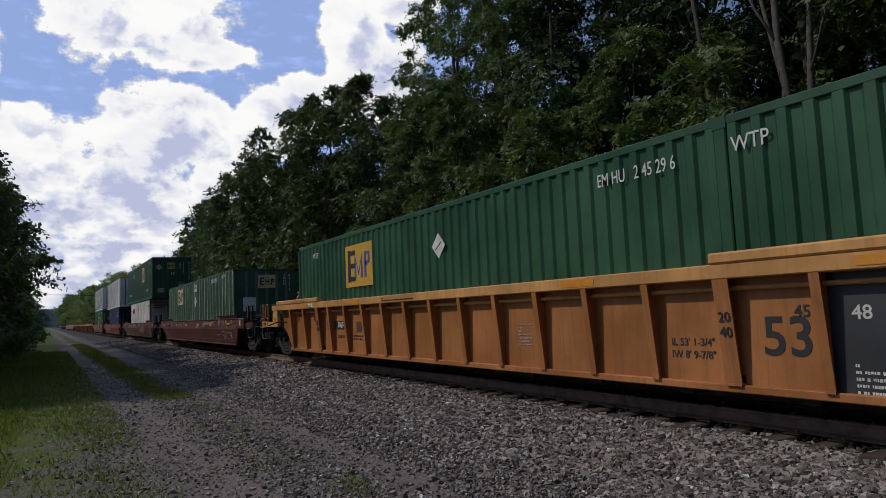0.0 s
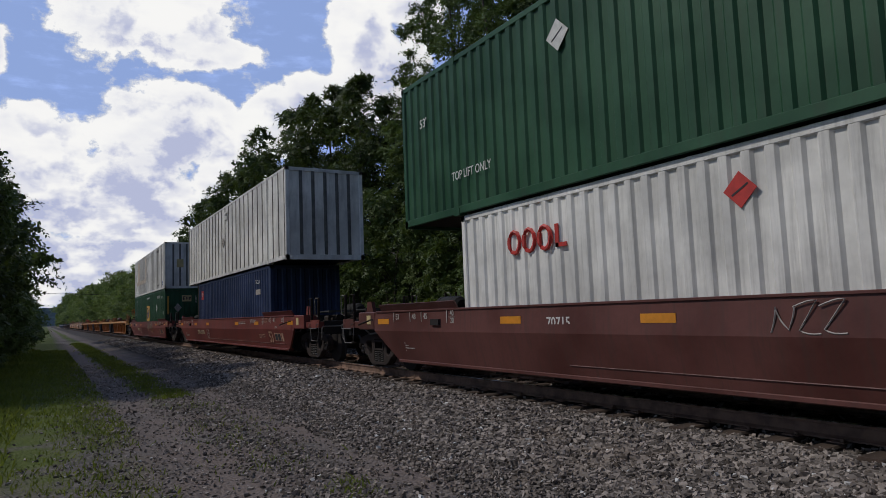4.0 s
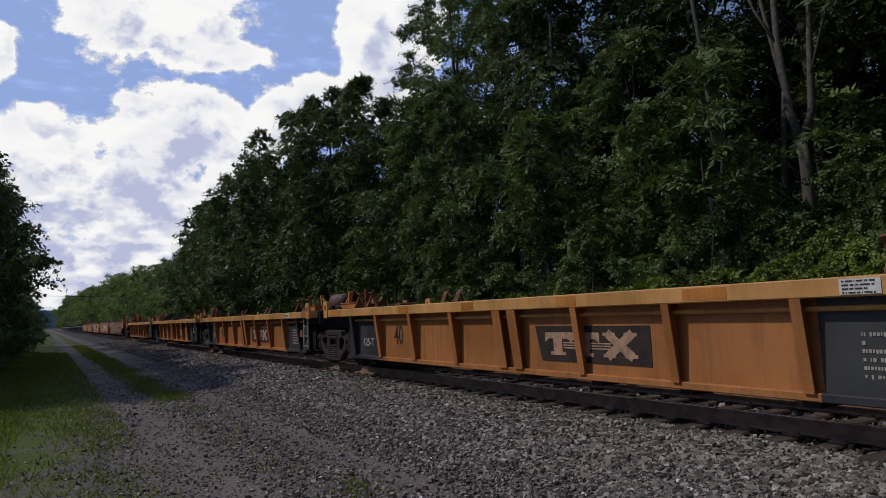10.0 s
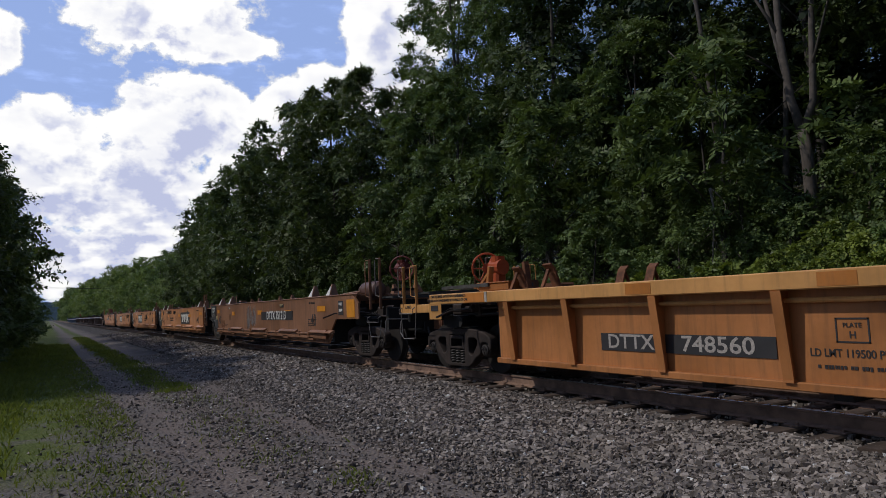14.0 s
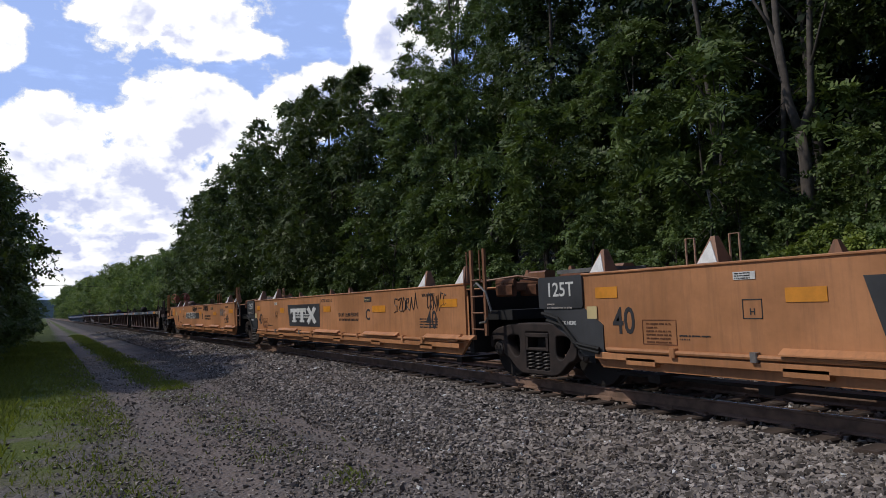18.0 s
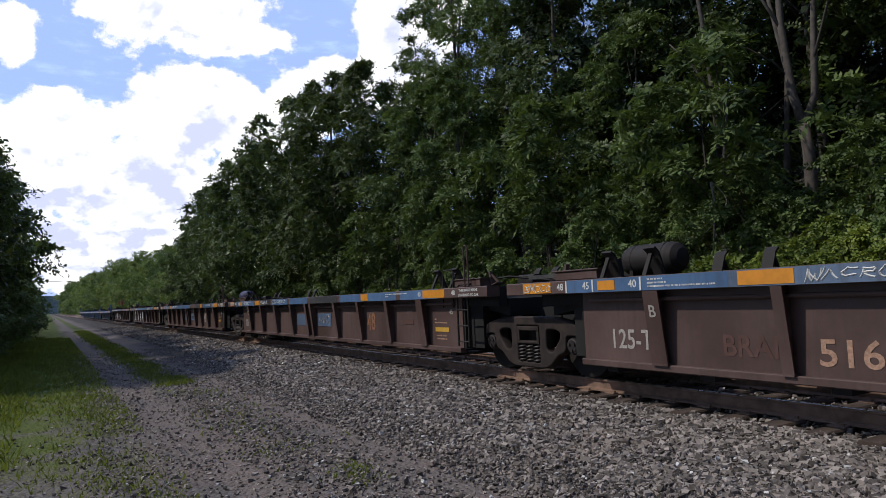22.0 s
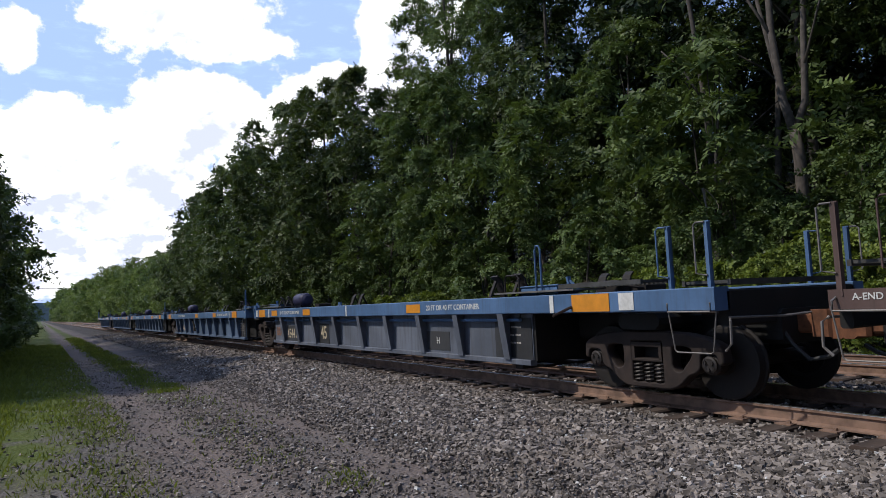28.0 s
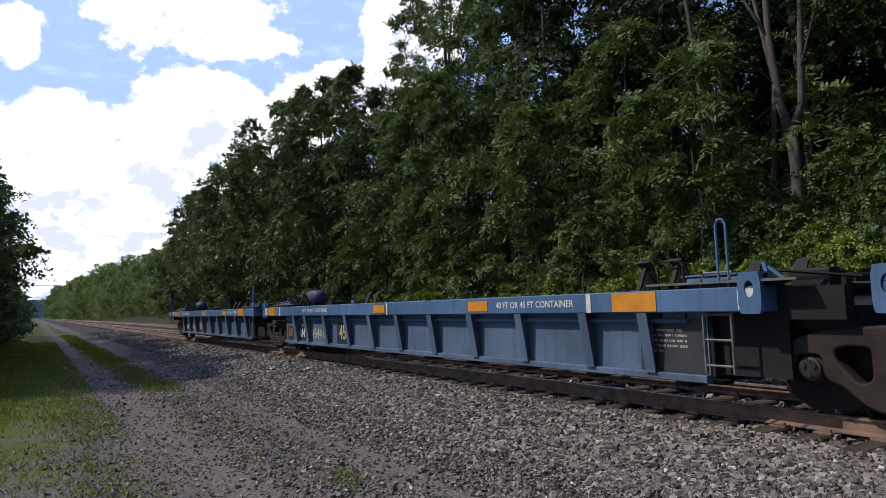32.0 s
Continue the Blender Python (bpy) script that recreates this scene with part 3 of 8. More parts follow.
    under = g.noise(g.stretch(q, (1, 1.5, 1), (3.1, 0.9, 0)), 0.13, 4, 0.5)
    billow = g.noise(g.stretch(q, (1, 1.6, 1), (1.7, 5.2, 0)), 0.36, 4, 0.5)
    form = g.math("ADD", g.math("MULTIPLY", under, 0.66), g.math("MULTIPLY", billow, 0.34))
    near = g.noise(q, 0.23, 5, 0.55)
    sunward = g.noise(g.stretch(q, (1, 1, 1), (-1.3, 1.9, 0)), 0.23, 5, 0.55)
    billows = g.soft(g.math("SUBTRACT", sunward, near), -0.02, 0.16)
    shade = g.math("MULTIPLY", g.math("ADD", g.math("MULTIPLY", billows, 0.75), g.math("MULTIPLY", g.soft(form, 0.44, 0.62), 0.25)), g.soft(dens, 0.05, 0.55))
    # shaded undersides: azimuth, elevation, half width, half height
    dusk = None
    for a, e, ra, re in ((10.8, 14.2, 3.2, 3.4), (6.2, 10.6, 3.4, 2.4), (-0.8, 8.6, 4.2, 2.2), (1.6, 6.0, 6.0, 1.6), (24.9, 13.6, 3.0, 1.3), (12.5, 8.6, 3.4, 1.6), (7.5, 21.4, 5.0, 1.2), (29.0, 20.0, 3.0, 2.4)):
        u = g.math("DIVIDE", g.math("SUBTRACT", wa, a), ra)
        h = g.math("DIVIDE", g.math("SUBTRACT", we, e), re)
        d = g.math("SUBTRACT", 1.0, g.math("SQRT", g.math("ADD", g.math("MULTIPLY", u, u), g.math("MULTIPLY", h, h))))
        dusk = d if dusk is None else g.math("MAXIMUM", dusk, d)
    dusk = g.math("ADD", dusk, g.math("ADD", g.math("MULTIPLY_ADD", puff, 1.8, -0.9), g.math("MULTIPLY_ADD", billows, 0.8, -0.4)))
    shade = g.math("MAXIMUM", shade, g.math("MULTIPLY", g.soft(dusk, -0.30, 0.70), g.soft(dens, 0.02, 0.40)))
    low = g.soft(el, 14.0, 5.0)
    shade = g.math("MINIMUM", 1.0, g.math("ADD", shade, g.math("MULTIPLY", low, g.math("MULTIPLY", g.soft(billow, 0.42, 0.62), 0.75))))
    col = g.blend(g.math("MULTIPLY", shade, 0.95), (1.0, 0.995, 0.985), (0.47, 0.51, 0.72))
    col = g.blend(cover, (0.36, 0.50, 0.92), col)
    em = g.nt.nodes.new("ShaderNodeEmission")
    g.put(em.inputs["Color"], col)
    em.inputs["Strength"].default_value = CLOUD_LIGHT
    tr = g.nt.nodes.new("ShaderNodeBsdfTransparent")
    mix = g.nt.nodes.new("ShaderNodeMixShader")
    g.put(mix.inputs[0], alpha)
    g.nt.links.new(tr.outputs[0], mix.inputs[1])
    g.nt.links.new(em.outputs[0], mix.inputs[2])
    g.put(g.out.inputs["Surface"], mix.outputs[0])
    g.mat.cycles.emission_sampling = "NONE"
    me.shade_smooth()
    me.materials.append(g.mat)
    return tagged(new("backdrop_clouds", me), "white cumulus clouds drifting over a blue sky", kind="structure")


CLOUD_LIGHT = 1.68
clouds = make_clouds()


def make_hills():
    """Wooded hills that close the valley."""
    b = Build()
    rng = random.Random(8)
    for (az0, az1, dist, top, seed) in ((-9, 14, 2600, 78, 1), (-30, -2, 1900, 60, 2), (1.2, 9, 1300, 66, 3)):
        n = 60
        front, crest, rear = [], [], []
        for i in range(n + 1):
            a = radians(az0 + (az1 - az0) * i / n)
            env = math.sin(math.pi * min(1, max(0, i / n))) ** 0.45
            h = top * env * (0.8 + 0.35 * noise.noise((i * 0.11 + seed * 9, seed, 0))) + 4 * noise.noise((i * 0.9, seed, 3))
            for row, dd, z in ((front, dist - 350, -3), (crest, dist, max(2, h)), (rear, dist + 500, -3)):
                row.append((dd * math.sin(a), dd * math.cos(a), z))
        rows = [front, crest, rear]
        b.face_loop(sum(rows, []), [(r * (n + 1) + i, r * (n + 1) + i + 1, (r + 1) * (n + 1) + i + 1, (r + 1) * (n + 1) + i) for r in range(2) for i in range(n)])
    g = Graph("distant_woods")
    p = g.place(False)
    c = g.cells(p, 0.05)
    # haze of distance painted in as a bluish tone over the woods
    col = g.blend(c.outputs["Color"], (0.030, 0.046, 0.050), (0.055, 0.078, 0.090))
    g.surface(col, 1.0, 0, None, 0.0)
    return setting("backdrop_hills", b, g.mat, "hazy wooded hills at the end of the valley")


make_hills()


# ---- trees ----
def unit_rows(a):
    return a / np.maximum(np.linalg.norm(a, axis=-1, keepdims=True), 1e-9)


def sprays(rng, at, way, face, length, leaves, leaf, width, droop=0.22):
    """Leafy twigs: at each place a flat spray of folded leaves along its way, turned to its face. Vertices and four-cornered faces."""
    n = len(at)
    d = unit_rows(way)
    side = unit_rows(np.cross(face, d) + rng.normal(0, 0.08, (n, 3)))
    nrm = np.cross(d, side)
    t = np.linspace(0.10, 1.0, leaves)
    size = length * rng.uniform(0.6, 1.25, (n, 1, 1))
    pos = at[:, None] + d[:, None] * size * t[None, :, None]
    pos[..., 2] -= size[..., 0] * droop * t[None] ** 2
    sgn = np.where(np.arange(leaves) % 2 == 0, 1.0, -1.0)[None, :, None]
    sgn = np.where(np.arange(leaves)[None, :, None] == leaves - 1, 0.0, sgn)
    ld = unit_rows(d[:, None] * 0.55 + side[:, None] * sgn * 0.85 + rng.normal(0, 0.20, (n, leaves, 3)) + np.array([0, 0, -0.10]))
    wd = unit_rows(np.cross(ld, nrm[:, None] + rng.normal(0, 0.22, (n, leaves, 3))))
    nn = np.cross(wd, ld)
    ll = leaf * rng.uniform(0.65, 1.3, (n, leaves, 1))
    mid = pos + ld * ll * 0.45
    q = np.stack([pos, mid + wd * ll * width + nn * ll * 0.08, pos + ld * ll, mid - wd * ll * width + nn * ll * 0.08], 2).reshape(-1, 3)
    return q, np.arange(len(q)).reshape(-1, 4)


def crown_mesh(name, seed, h, r, base, lumps, per, length, leaves, leaf, width=0.27, taper=0.85, lump=0.30, core=40, flat=0.72, droop=0.22, loose=0.0):
    """A crown of leafy masses round the limbs: each a dome of sprays laid over one another like shingles, dark within and below."""
    rng = np.random.default_rng(seed)
    u = (np.arange(lumps) + rng.uniform(0, 1, lumps)) / lumps
    prof = np.sin(np.pi * (u * taper + 0.13)) ** 0.75
    ang = np.arange(lumps) * 2.39996 + rng.normal(0, 0.45, lumps)
    lobes = 1 + 0.24 * np.sin(ang * 3 + seed) + 0.20 * np.sin(ang * 2 - u * 5 + seed * 2)
    rad = r * prof * lobes * np.sqrt(rng.uniform(0.30, 1.0, lumps))
    c = np.stack([rad * np.cos(ang), rad * np.sin(ang), h * (base + (0.96 - base) * u) - 0.10 * rad], -1)
    cr = lump * r * rng.uniform(0.55, 1.30, lumps) * (1.12 - 0.45 * u)
    axis = unit_rows(c - np.array([0, 0, h * 0.45])) * 0.35 + np.array([0, 0, 0.35])
    off = unit_rows(rng.normal(0, 1, (lumps, per, 3)) + axis[:, None] * 1.5)
    ragged = 1 + 0.16 * np.sin(off[..., :1] * 5 + ang[:, None, None] * 3) + 0.12 * np.sin(off[..., 1:2] * 7 + ang[:, None, None])
    shell = off * ragged * rng.uniform(0.70 - loose, 1.06, (lumps, per, 1))
    shell[..., 2] *= flat
    at = (c[:, None] + shell * cr[:, None, None]).reshape(-1, 3)
    o = off.reshape(-1, 3)
    swirl = np.cross(o, rng.normal(0, 1, o.shape))
    way = o * 0.60 + unit_rows(swirl) * 0.75 + np.array([0, 0, -0.20])
    face = unit_rows(o * 0.75 + np.array([0, 0, 0.50]) + rng.normal(0, 0.22, o.shape))
    v, f = sprays(rng, at - unit_rows(way) * length * 0.4, way, face, length, leaves, leaf, width, droop)
    # broad leaves deep inside each mass keep the light out
    o2 = unit_rows(rng.normal(0, 1, (lumps, core, 3))) * rng.uniform(0.15, 0.62, (lumps, core, 1)) * cr[:, None, None] * np.array([1, 1, flat])
    p2 = (c[:, None] + o2).reshape(-1, 3)
    v2, f2 = sprays(rng, p2, o2.reshape(-1, 3) + rng.normal(0, 0.05, p2.shape), unit_rows(o2.reshape(-1, 3) + rng.normal(0, 0.3, p2.shape)), 0.1, 1, float(cr.mean()) * 0.36, 0.42)
    return array_mesh(name, np.concatenate([v, v2]), np.concatenate([f, f2 + len(v)]), 4), c


def trunk_build(seed, h, r0, targets, lean=0.06, limbs=9):
    rng = random.Random(seed)
    b = Build()
    bend = rng.uniform(-lean, lean), rng.uniform(-lean, lean)
    def stem(k):
        return Vector((bend[0] * h * k + 0.15 * math.sin(k * 5 + seed), bend[1] * h * k + 0.12 * math.sin(k * 4), h * k * 0.92 - 0.3))
    b.tube([stem(k / 9) for k in range(10)], r0, 9, r0 * 0.18)
    for t in rng.sample(list(targets), min(limbs, len(targets))):
        t = Vector(t)
        k = max(0.12, min(0.85, (t.z / h) * 0.75))
        s = stem(k)
        mid = s.lerp(t, 0.5) + Vector((0, 0, 0.12 * h * 0.15))
        b.tube([s, mid, t], r0 * 0.34 * (1.1 - k), 6, 0.015)
    return b


TREES = {}


def tree_kind(key, material, **k):
    me, c = crown_mesh("crown", **k)
    me.materials.append(material)
    tb = trunk_build(k["seed"], k["h"], 0.010 * k["h"] + 0.03, c).mesh("trunk")
    tb.materials.append(BARK)
    tb.shade_smooth()
    TREES[key] = (me, tb)


tree_kind("edge_a", LEAF_MID, seed=11, h=13.0, r=3.7, base=0.14, lumps=34, per=112, length=0.50, leaves=9, leaf=0.150, lump=0.36)
tree_kind("edge_b", LEAF_DEEP, seed=12, h=15.0, r=4.1, base=0.13, lumps=40, per=112, length=0.50, leaves=9, leaf=0.155, lump=0.34)
tree_kind("edge_c", LEAF_MID, seed=13, h=11.0, r=4.0, base=0.12, lumps=34, per=112, length=0.52, leaves=9, leaf=0.155, lump=0.34)
tree_kind("edge_d", LEAF_DEEP, seed=14, h=17.0, r=3.6, base=0.36, lumps=36, per=90, length=0.50, leaves=9, leaf=0.150, lump=0.36)
tree_kind("edge_e", LEAF_MID, seed=41, h=11.5, r=2.5, base=0.05, lumps=42, per=84, length=0.44, leaves=9, leaf=0.135, lump=0.40, taper=0.72)
tree_kind("edge_f", LEAF_DEEP, seed=43, h=15.0, r=4.2, base=0.10, lumps=44, per=44, length=0.75, leaves=8, leaf=0.25, lump=0.34)
# deep_a and deep_b carry painted shade in their leaves
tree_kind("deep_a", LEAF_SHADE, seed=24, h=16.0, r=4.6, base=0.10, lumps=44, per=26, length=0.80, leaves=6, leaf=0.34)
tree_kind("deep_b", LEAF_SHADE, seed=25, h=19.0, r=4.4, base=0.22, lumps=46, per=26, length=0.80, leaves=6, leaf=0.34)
tree_kind("tall", LEAF_MID, seed=15, h=22.0, r=4.4, base=0.30, lumps=70, per=30, length=0.80, leaves=9, leaf=0.19, lump=0.22, loose=0.4, core=20)
tree_kind("far_a", LEAF_MID, seed=16, h=13.0, r=4.4, base=0.06, lumps=36, per=22, length=0.9, leaves=5, leaf=0.42)
tree_kind("far_b", LEAF_SHRUB, seed=17, h=11.0, r=4.6, base=0.04, lumps=34, per=22, length=0.9, leaves=5, leaf=0.42)
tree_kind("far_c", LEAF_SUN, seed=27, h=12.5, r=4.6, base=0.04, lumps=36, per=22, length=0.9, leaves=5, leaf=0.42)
# coarse near-black tree for out-of-view rows that hold back sky light
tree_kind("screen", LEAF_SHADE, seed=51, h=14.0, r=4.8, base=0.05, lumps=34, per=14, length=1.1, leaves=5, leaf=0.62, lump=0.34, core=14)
tree_kind("frond", LEAF_MID, seed=31, h=8.2, r=2.7, base=0.42, lumps=24, per=16, length=1.05, leaves=19, leaf=0.25, width=0.19, lump=0.24, core=14, flat=0.5, droop=0.34)
tree_kind("shrub_a", LEAF_SHRUB, seed=18, h=3.6, r=1.9, base=0.08, lumps=22, per=26, length=0.42, leaves=9, leaf=0.15)
tree_kind("shrub_b", LEAF_MID, seed=19, h=5.0, r=2.2, base=0.08, lumps=26, per=28, length=0.48, leaves=9, leaf=0.16)
tree_kind("weed", LEAF_WEED, seed=20, h=2.1, r=1.5, base=0.05, lumps=18, per=22, length=0.38, leaves=9, leaf=0.13)
tree_kind("tall_weed", LEAF_WEED, seed=33, h=3.7, r=1.7, base=0.06, lumps=32, per=36, length=0.40, leaves=9, leaf=0.14)


def plant(key, x, y, size=1.0, turn=0.0, name="tree", label="broadleaf tree with a dense dark green crown on the bank", category="tree", group=""):
    crown, stem = TREES[key]
    z = float(bank(np.array([float(x)]), np.array([float(y)]))[0])
    m = Matrix.Translation((x, y, z - 0.05)) @ Matrix.Rotation(turn, 4, "Z") @ Matrix.Diagonal((size, size, size, 1))
    t = thing(name, label, category, m, group)
    part("trunk", stem, BARK, t)
    part("crown", crown, LEAF_MID, t)
    return t


def make_woods():
    rng = random.Random(21)
    # edge of the wood along the second track: place along the track, from the rails, kind, size
    edge = [(7.5, 21.0, "edge_d", 1.02), (12.2, 22.0, "edge_d", 1.05), (14.8, 19.4, "edge_c", 0.62), (18.6, 20.6, "edge_a", 0.80), (25.6, 22.4, "edge_d", 1.06), (23.4, 21.6, "edge_c", 0.84),
            # the deep_a at 35.4 paints a dark hollow with near-black leaves
            (27.4, 17.7, "edge_e", 1.0), (31.2, 18.4, "edge_a", 1.0), (35.4, 21.4, "deep_a", 0.84), (39.8, 18.0, "edge_b", 1.10), (44.2, 17.6, "edge_b", 1.14),
            (49.5, 17.3, "edge_f", 1.14), (55.5, 18.2, "edge_f", 0.98), (61.0, 17.5, "edge_f", 1.06), (68.0, 17.2, "edge_f", 1.10), (76.0, 17.2, "edge_f", 0.98), (83.5, 17.2, "edge_f", 1.04),
            (92.0, 17.3, "edge_f", 0.86), (101.0, 17.6, "edge_f", 0.80)]
    for y, x, kind, s in edge:
        plant(kind, x, y, s, rng.uniform(0, 6.28), group="trees at the edge of the wood")
    for y, x, s in ((36.2, 23.6, 1.0), (40.5, 25.4, 0.98), (32.0, 24.4, 0.94), (41.0, 31.0, 0.98), (28.0, 30.0, 1.1)):
        plant("tall", x, y, s, rng.uniform(0, 6.28), label="tall dark feathery tree rising over the wood", group="trees deeper in the wood")
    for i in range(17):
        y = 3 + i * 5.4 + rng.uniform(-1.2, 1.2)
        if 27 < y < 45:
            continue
        plant(rng.choice(["deep_a", "deep_b"]), 26.0 + rng.uniform(-1.5, 1.5), y, rng.uniform(0.85, 1.0) * (1.12 if y < 26 else 0.80), rng.uniform(0, 6.28), label="tall tree deeper in the wood with shade painted into its leaves", group="trees deeper in the wood")
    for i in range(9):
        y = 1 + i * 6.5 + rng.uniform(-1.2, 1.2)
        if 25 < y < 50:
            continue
        plant("deep_a", 33 + rng.uniform(-1.5, 1.5), y, rng.uniform(1.05, 1.25) * (1.0 if y < 30 else 0.75), rng.uniform(0, 6.28), label="tall tree deeper in the wood with shade painted into its leaves", group="trees deeper in the wood")
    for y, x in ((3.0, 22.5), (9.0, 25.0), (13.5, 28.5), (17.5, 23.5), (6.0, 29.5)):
        plant("deep_a", x, y, rng.uniform(0.5, 0.62), rng.uniform(0, 6.28), label="leafy understorey tree with shade painted into its leaves", group="trees deeper in the wood")
    # distant line of trees, sunlight painted in as a lighter leaf colour
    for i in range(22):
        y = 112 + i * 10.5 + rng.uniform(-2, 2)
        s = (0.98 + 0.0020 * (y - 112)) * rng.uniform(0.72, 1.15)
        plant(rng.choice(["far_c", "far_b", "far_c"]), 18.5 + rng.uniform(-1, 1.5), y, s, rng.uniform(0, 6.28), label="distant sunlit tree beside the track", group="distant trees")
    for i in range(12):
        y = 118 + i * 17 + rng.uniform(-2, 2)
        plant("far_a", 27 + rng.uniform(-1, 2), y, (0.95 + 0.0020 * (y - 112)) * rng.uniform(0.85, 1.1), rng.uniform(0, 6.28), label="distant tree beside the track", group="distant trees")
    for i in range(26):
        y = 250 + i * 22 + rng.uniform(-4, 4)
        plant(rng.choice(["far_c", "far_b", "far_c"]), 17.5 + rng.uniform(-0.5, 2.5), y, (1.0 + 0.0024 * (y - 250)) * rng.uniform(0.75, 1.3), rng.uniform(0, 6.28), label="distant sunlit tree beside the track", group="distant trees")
    # bushes and weeds at the foot of the bank
    for i in range(26):
        y = 3 + i * 2.9 + rng.uniform(-0.8, 0.8)
        plant(rng.choice(["shrub_a", "shrub_b", "shrub_a"]) if y < 32 else "shrub_b", rng.uniform(15.8, 17.4), y, rng.uniform(0.45, 0.85), rng.uniform(0, 6.28), "shrub", "leafy green shrub at the foot of the bank", "shrub", "shrubs on the bank")
    for i in range(26):
        y = 1.5 + i * 1.1 + rng.uniform(-0.4, 0.4)
        plant("weed", rng.uniform(14.2, 15.6), y, rng.uniform(0.6, 1.05), rng.uniform(0, 6.28), "weed_bush", "bright yellow-green weeds beside the second track", "weeds", "weeds beside the track")
    for y, x, s in ((3.6, 17.6, 0.75), (5.4, 18.4, 0.85), (7.0, 17.4, 0.80), (8.8, 18.2, 0.80), (10.4, 17.2, 0.62), (6.2, 20.4, 0.9), (9.6, 20.8, 0.85), (12.4, 19.0, 0.7), (2.2, 19.4, 0.85)):
        plant("shrub_b", x, y, s, rng.uniform(0, 6.28), "shrub", "leafy green shrub on the wooded bank", "shrub", "shrubs on the bank")
    # trees with long feathered leaves in front of the wood
    for y, x, s in ((12.7, 17.4, 1.0), (20.5, 17.2, 1.05), (24.3, 17.0, 0.9), (33.0, 16.6, 0.95)):
        plant("frond", x, y, s, rng.uniform(0, 6.28), label="slender tree with long feathered green leaves", group="trees at the edge of the wood")
    for y, x, s in ((5.2, 15.0, 0.66), (6.3, 15.6, 0.74), (7.5, 15.0, 0.66), (8.6, 15.9, 0.68), (9.9, 15.5, 0.55), (4.1, 15.4, 0.72), (11.2, 15.8, 0.45)):
        plant("tall_weed", x, y, s, rng.uniform(0, 6.28), "weed_bush", "tall bright yellow-green weeds at the foot of the bank", "weeds", "weeds beside the track")
    # unseen trees added beside and behind the lens to block sky light
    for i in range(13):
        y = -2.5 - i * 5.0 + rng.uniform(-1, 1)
        plant("screen", 17.8 + rng.uniform(-0.6, 0.8), y, rng.uniform(0.9, 1.1), rng.uniform(0, 6.28), label="unseen dark tree added beside the track to block sky light", group="trees at the edge of the wood")
        plant("screen", 25.5 + rng.uniform(-1, 1), y - 2.5, rng.uniform(1.05, 1.25), rng.uniform(0, 6.28), label="tall tree deeper in the wood with shade painted into its leaves", group="trees deeper in the wood")
    # more unseen trees added on the left and across the road, behind the lens
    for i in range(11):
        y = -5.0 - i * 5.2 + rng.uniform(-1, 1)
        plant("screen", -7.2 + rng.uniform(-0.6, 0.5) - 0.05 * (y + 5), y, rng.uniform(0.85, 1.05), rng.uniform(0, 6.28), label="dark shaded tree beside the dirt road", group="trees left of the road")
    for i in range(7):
        plant("screen", -4.0 + i * 3.4, -66.0 + rng.uniform(-2, 2), rng.uniform(0.95, 1.15), rng.uniform(0, 6.28), label="unseen dark tree added behind the lens to block sky light", group="trees left of the road")
    # trees on the left of the road
    left = [(22.5, -4.7, "edge_c", 0.80), (27.0, -3.7, "edge_f", 0.66), (32.0, -3.4, "edge_f", 0.60), (36.0, -3.3, "edge_f", 0.62), (41.0, -3.3, "edge_f", 0.66), (47.0, -3.3, "far_a", 0.72), (56.0, -3.4, "far_a", 0.78), (67.0, -3.5, "far_a", 0.70),
            (80.0, -4.3, "far_b", 0.75), (96.0, -4.4, "far_a", 0.7), (118.0, -4.6, "far_b", 0.8), (145.0, -4.8, "far_a", 0.75), (180.0, -5.0, "far_a", 0.8), (24.0, -9.5, "deep_a", 0.65), (33.0, -9.5, "deep_a", 0.7), (44.0, -9.5, "deep_a", 0.7)]
    for y, x, kind, s in left:
        plant(kind, x - 1.4, y, s * 1.25, rng.uniform(0, 6.28), label="dark shaded tree beside the dirt road", group="trees left of the road")
    for y, x in ((22, -3.6), (25, -2.9), (29, -2.4), (34, -2.2), (40, -2.1), (47, -2.1), (56, -2.1), (67, -2.1), (80, -2.2)):
        plant("shrub_b", x - 0.1, y, rng.uniform(0.6, 0.8), rng.uniform(0, 6.28), "shrub", "dark bush at the edge of the dirt road", "shrub", "bushes left of the road")


make_woods()


def bare_tree(x, y, label, limbs, group=""):
    """Bare wood: each limb a bent, tapering bar."""
    z = float(bank(np.array([float(x)]), np.array([float(y)]))[0])
    t = thing("tree", label, "tree", Matrix.Translation((x, y, z - 0.1)), group)
    for k, (pts, r0, r1, wood) in enumerate(limbs):
        o = part("trunk" if k == 0 else "limb", Build().tube(pts, r0, 9, r1), wood, t)
        o.data.shade_smooth()
    return t


def twigs(rng, start, way, n, length, r):
    """A dead limb's forking twigs."""
    out = []
    for i in range(n):
        d = (Vector(way) + Vector((rng.uniform(-1, 1), rng.uniform(-1, 1), rng.uniform(-0.8, 0.6))) * 0.8).normalized()
        p = Vector(start) + Vector(way).normalized() * rng.uniform(0, length * 0.6)
        pts = [p]
        for j in range(4):
            d = (d + Vector((rng.uniform(-1, 1), rng.uniform(-1, 1), rng.uniform(-1, 0.6))) * 0.35).normalized()
            pts.append(pts[-1] + d * length * rng.uniform(0.15, 0.30))
        out.append((pts, r, r * 0.25, DEADWOOD))
    return out


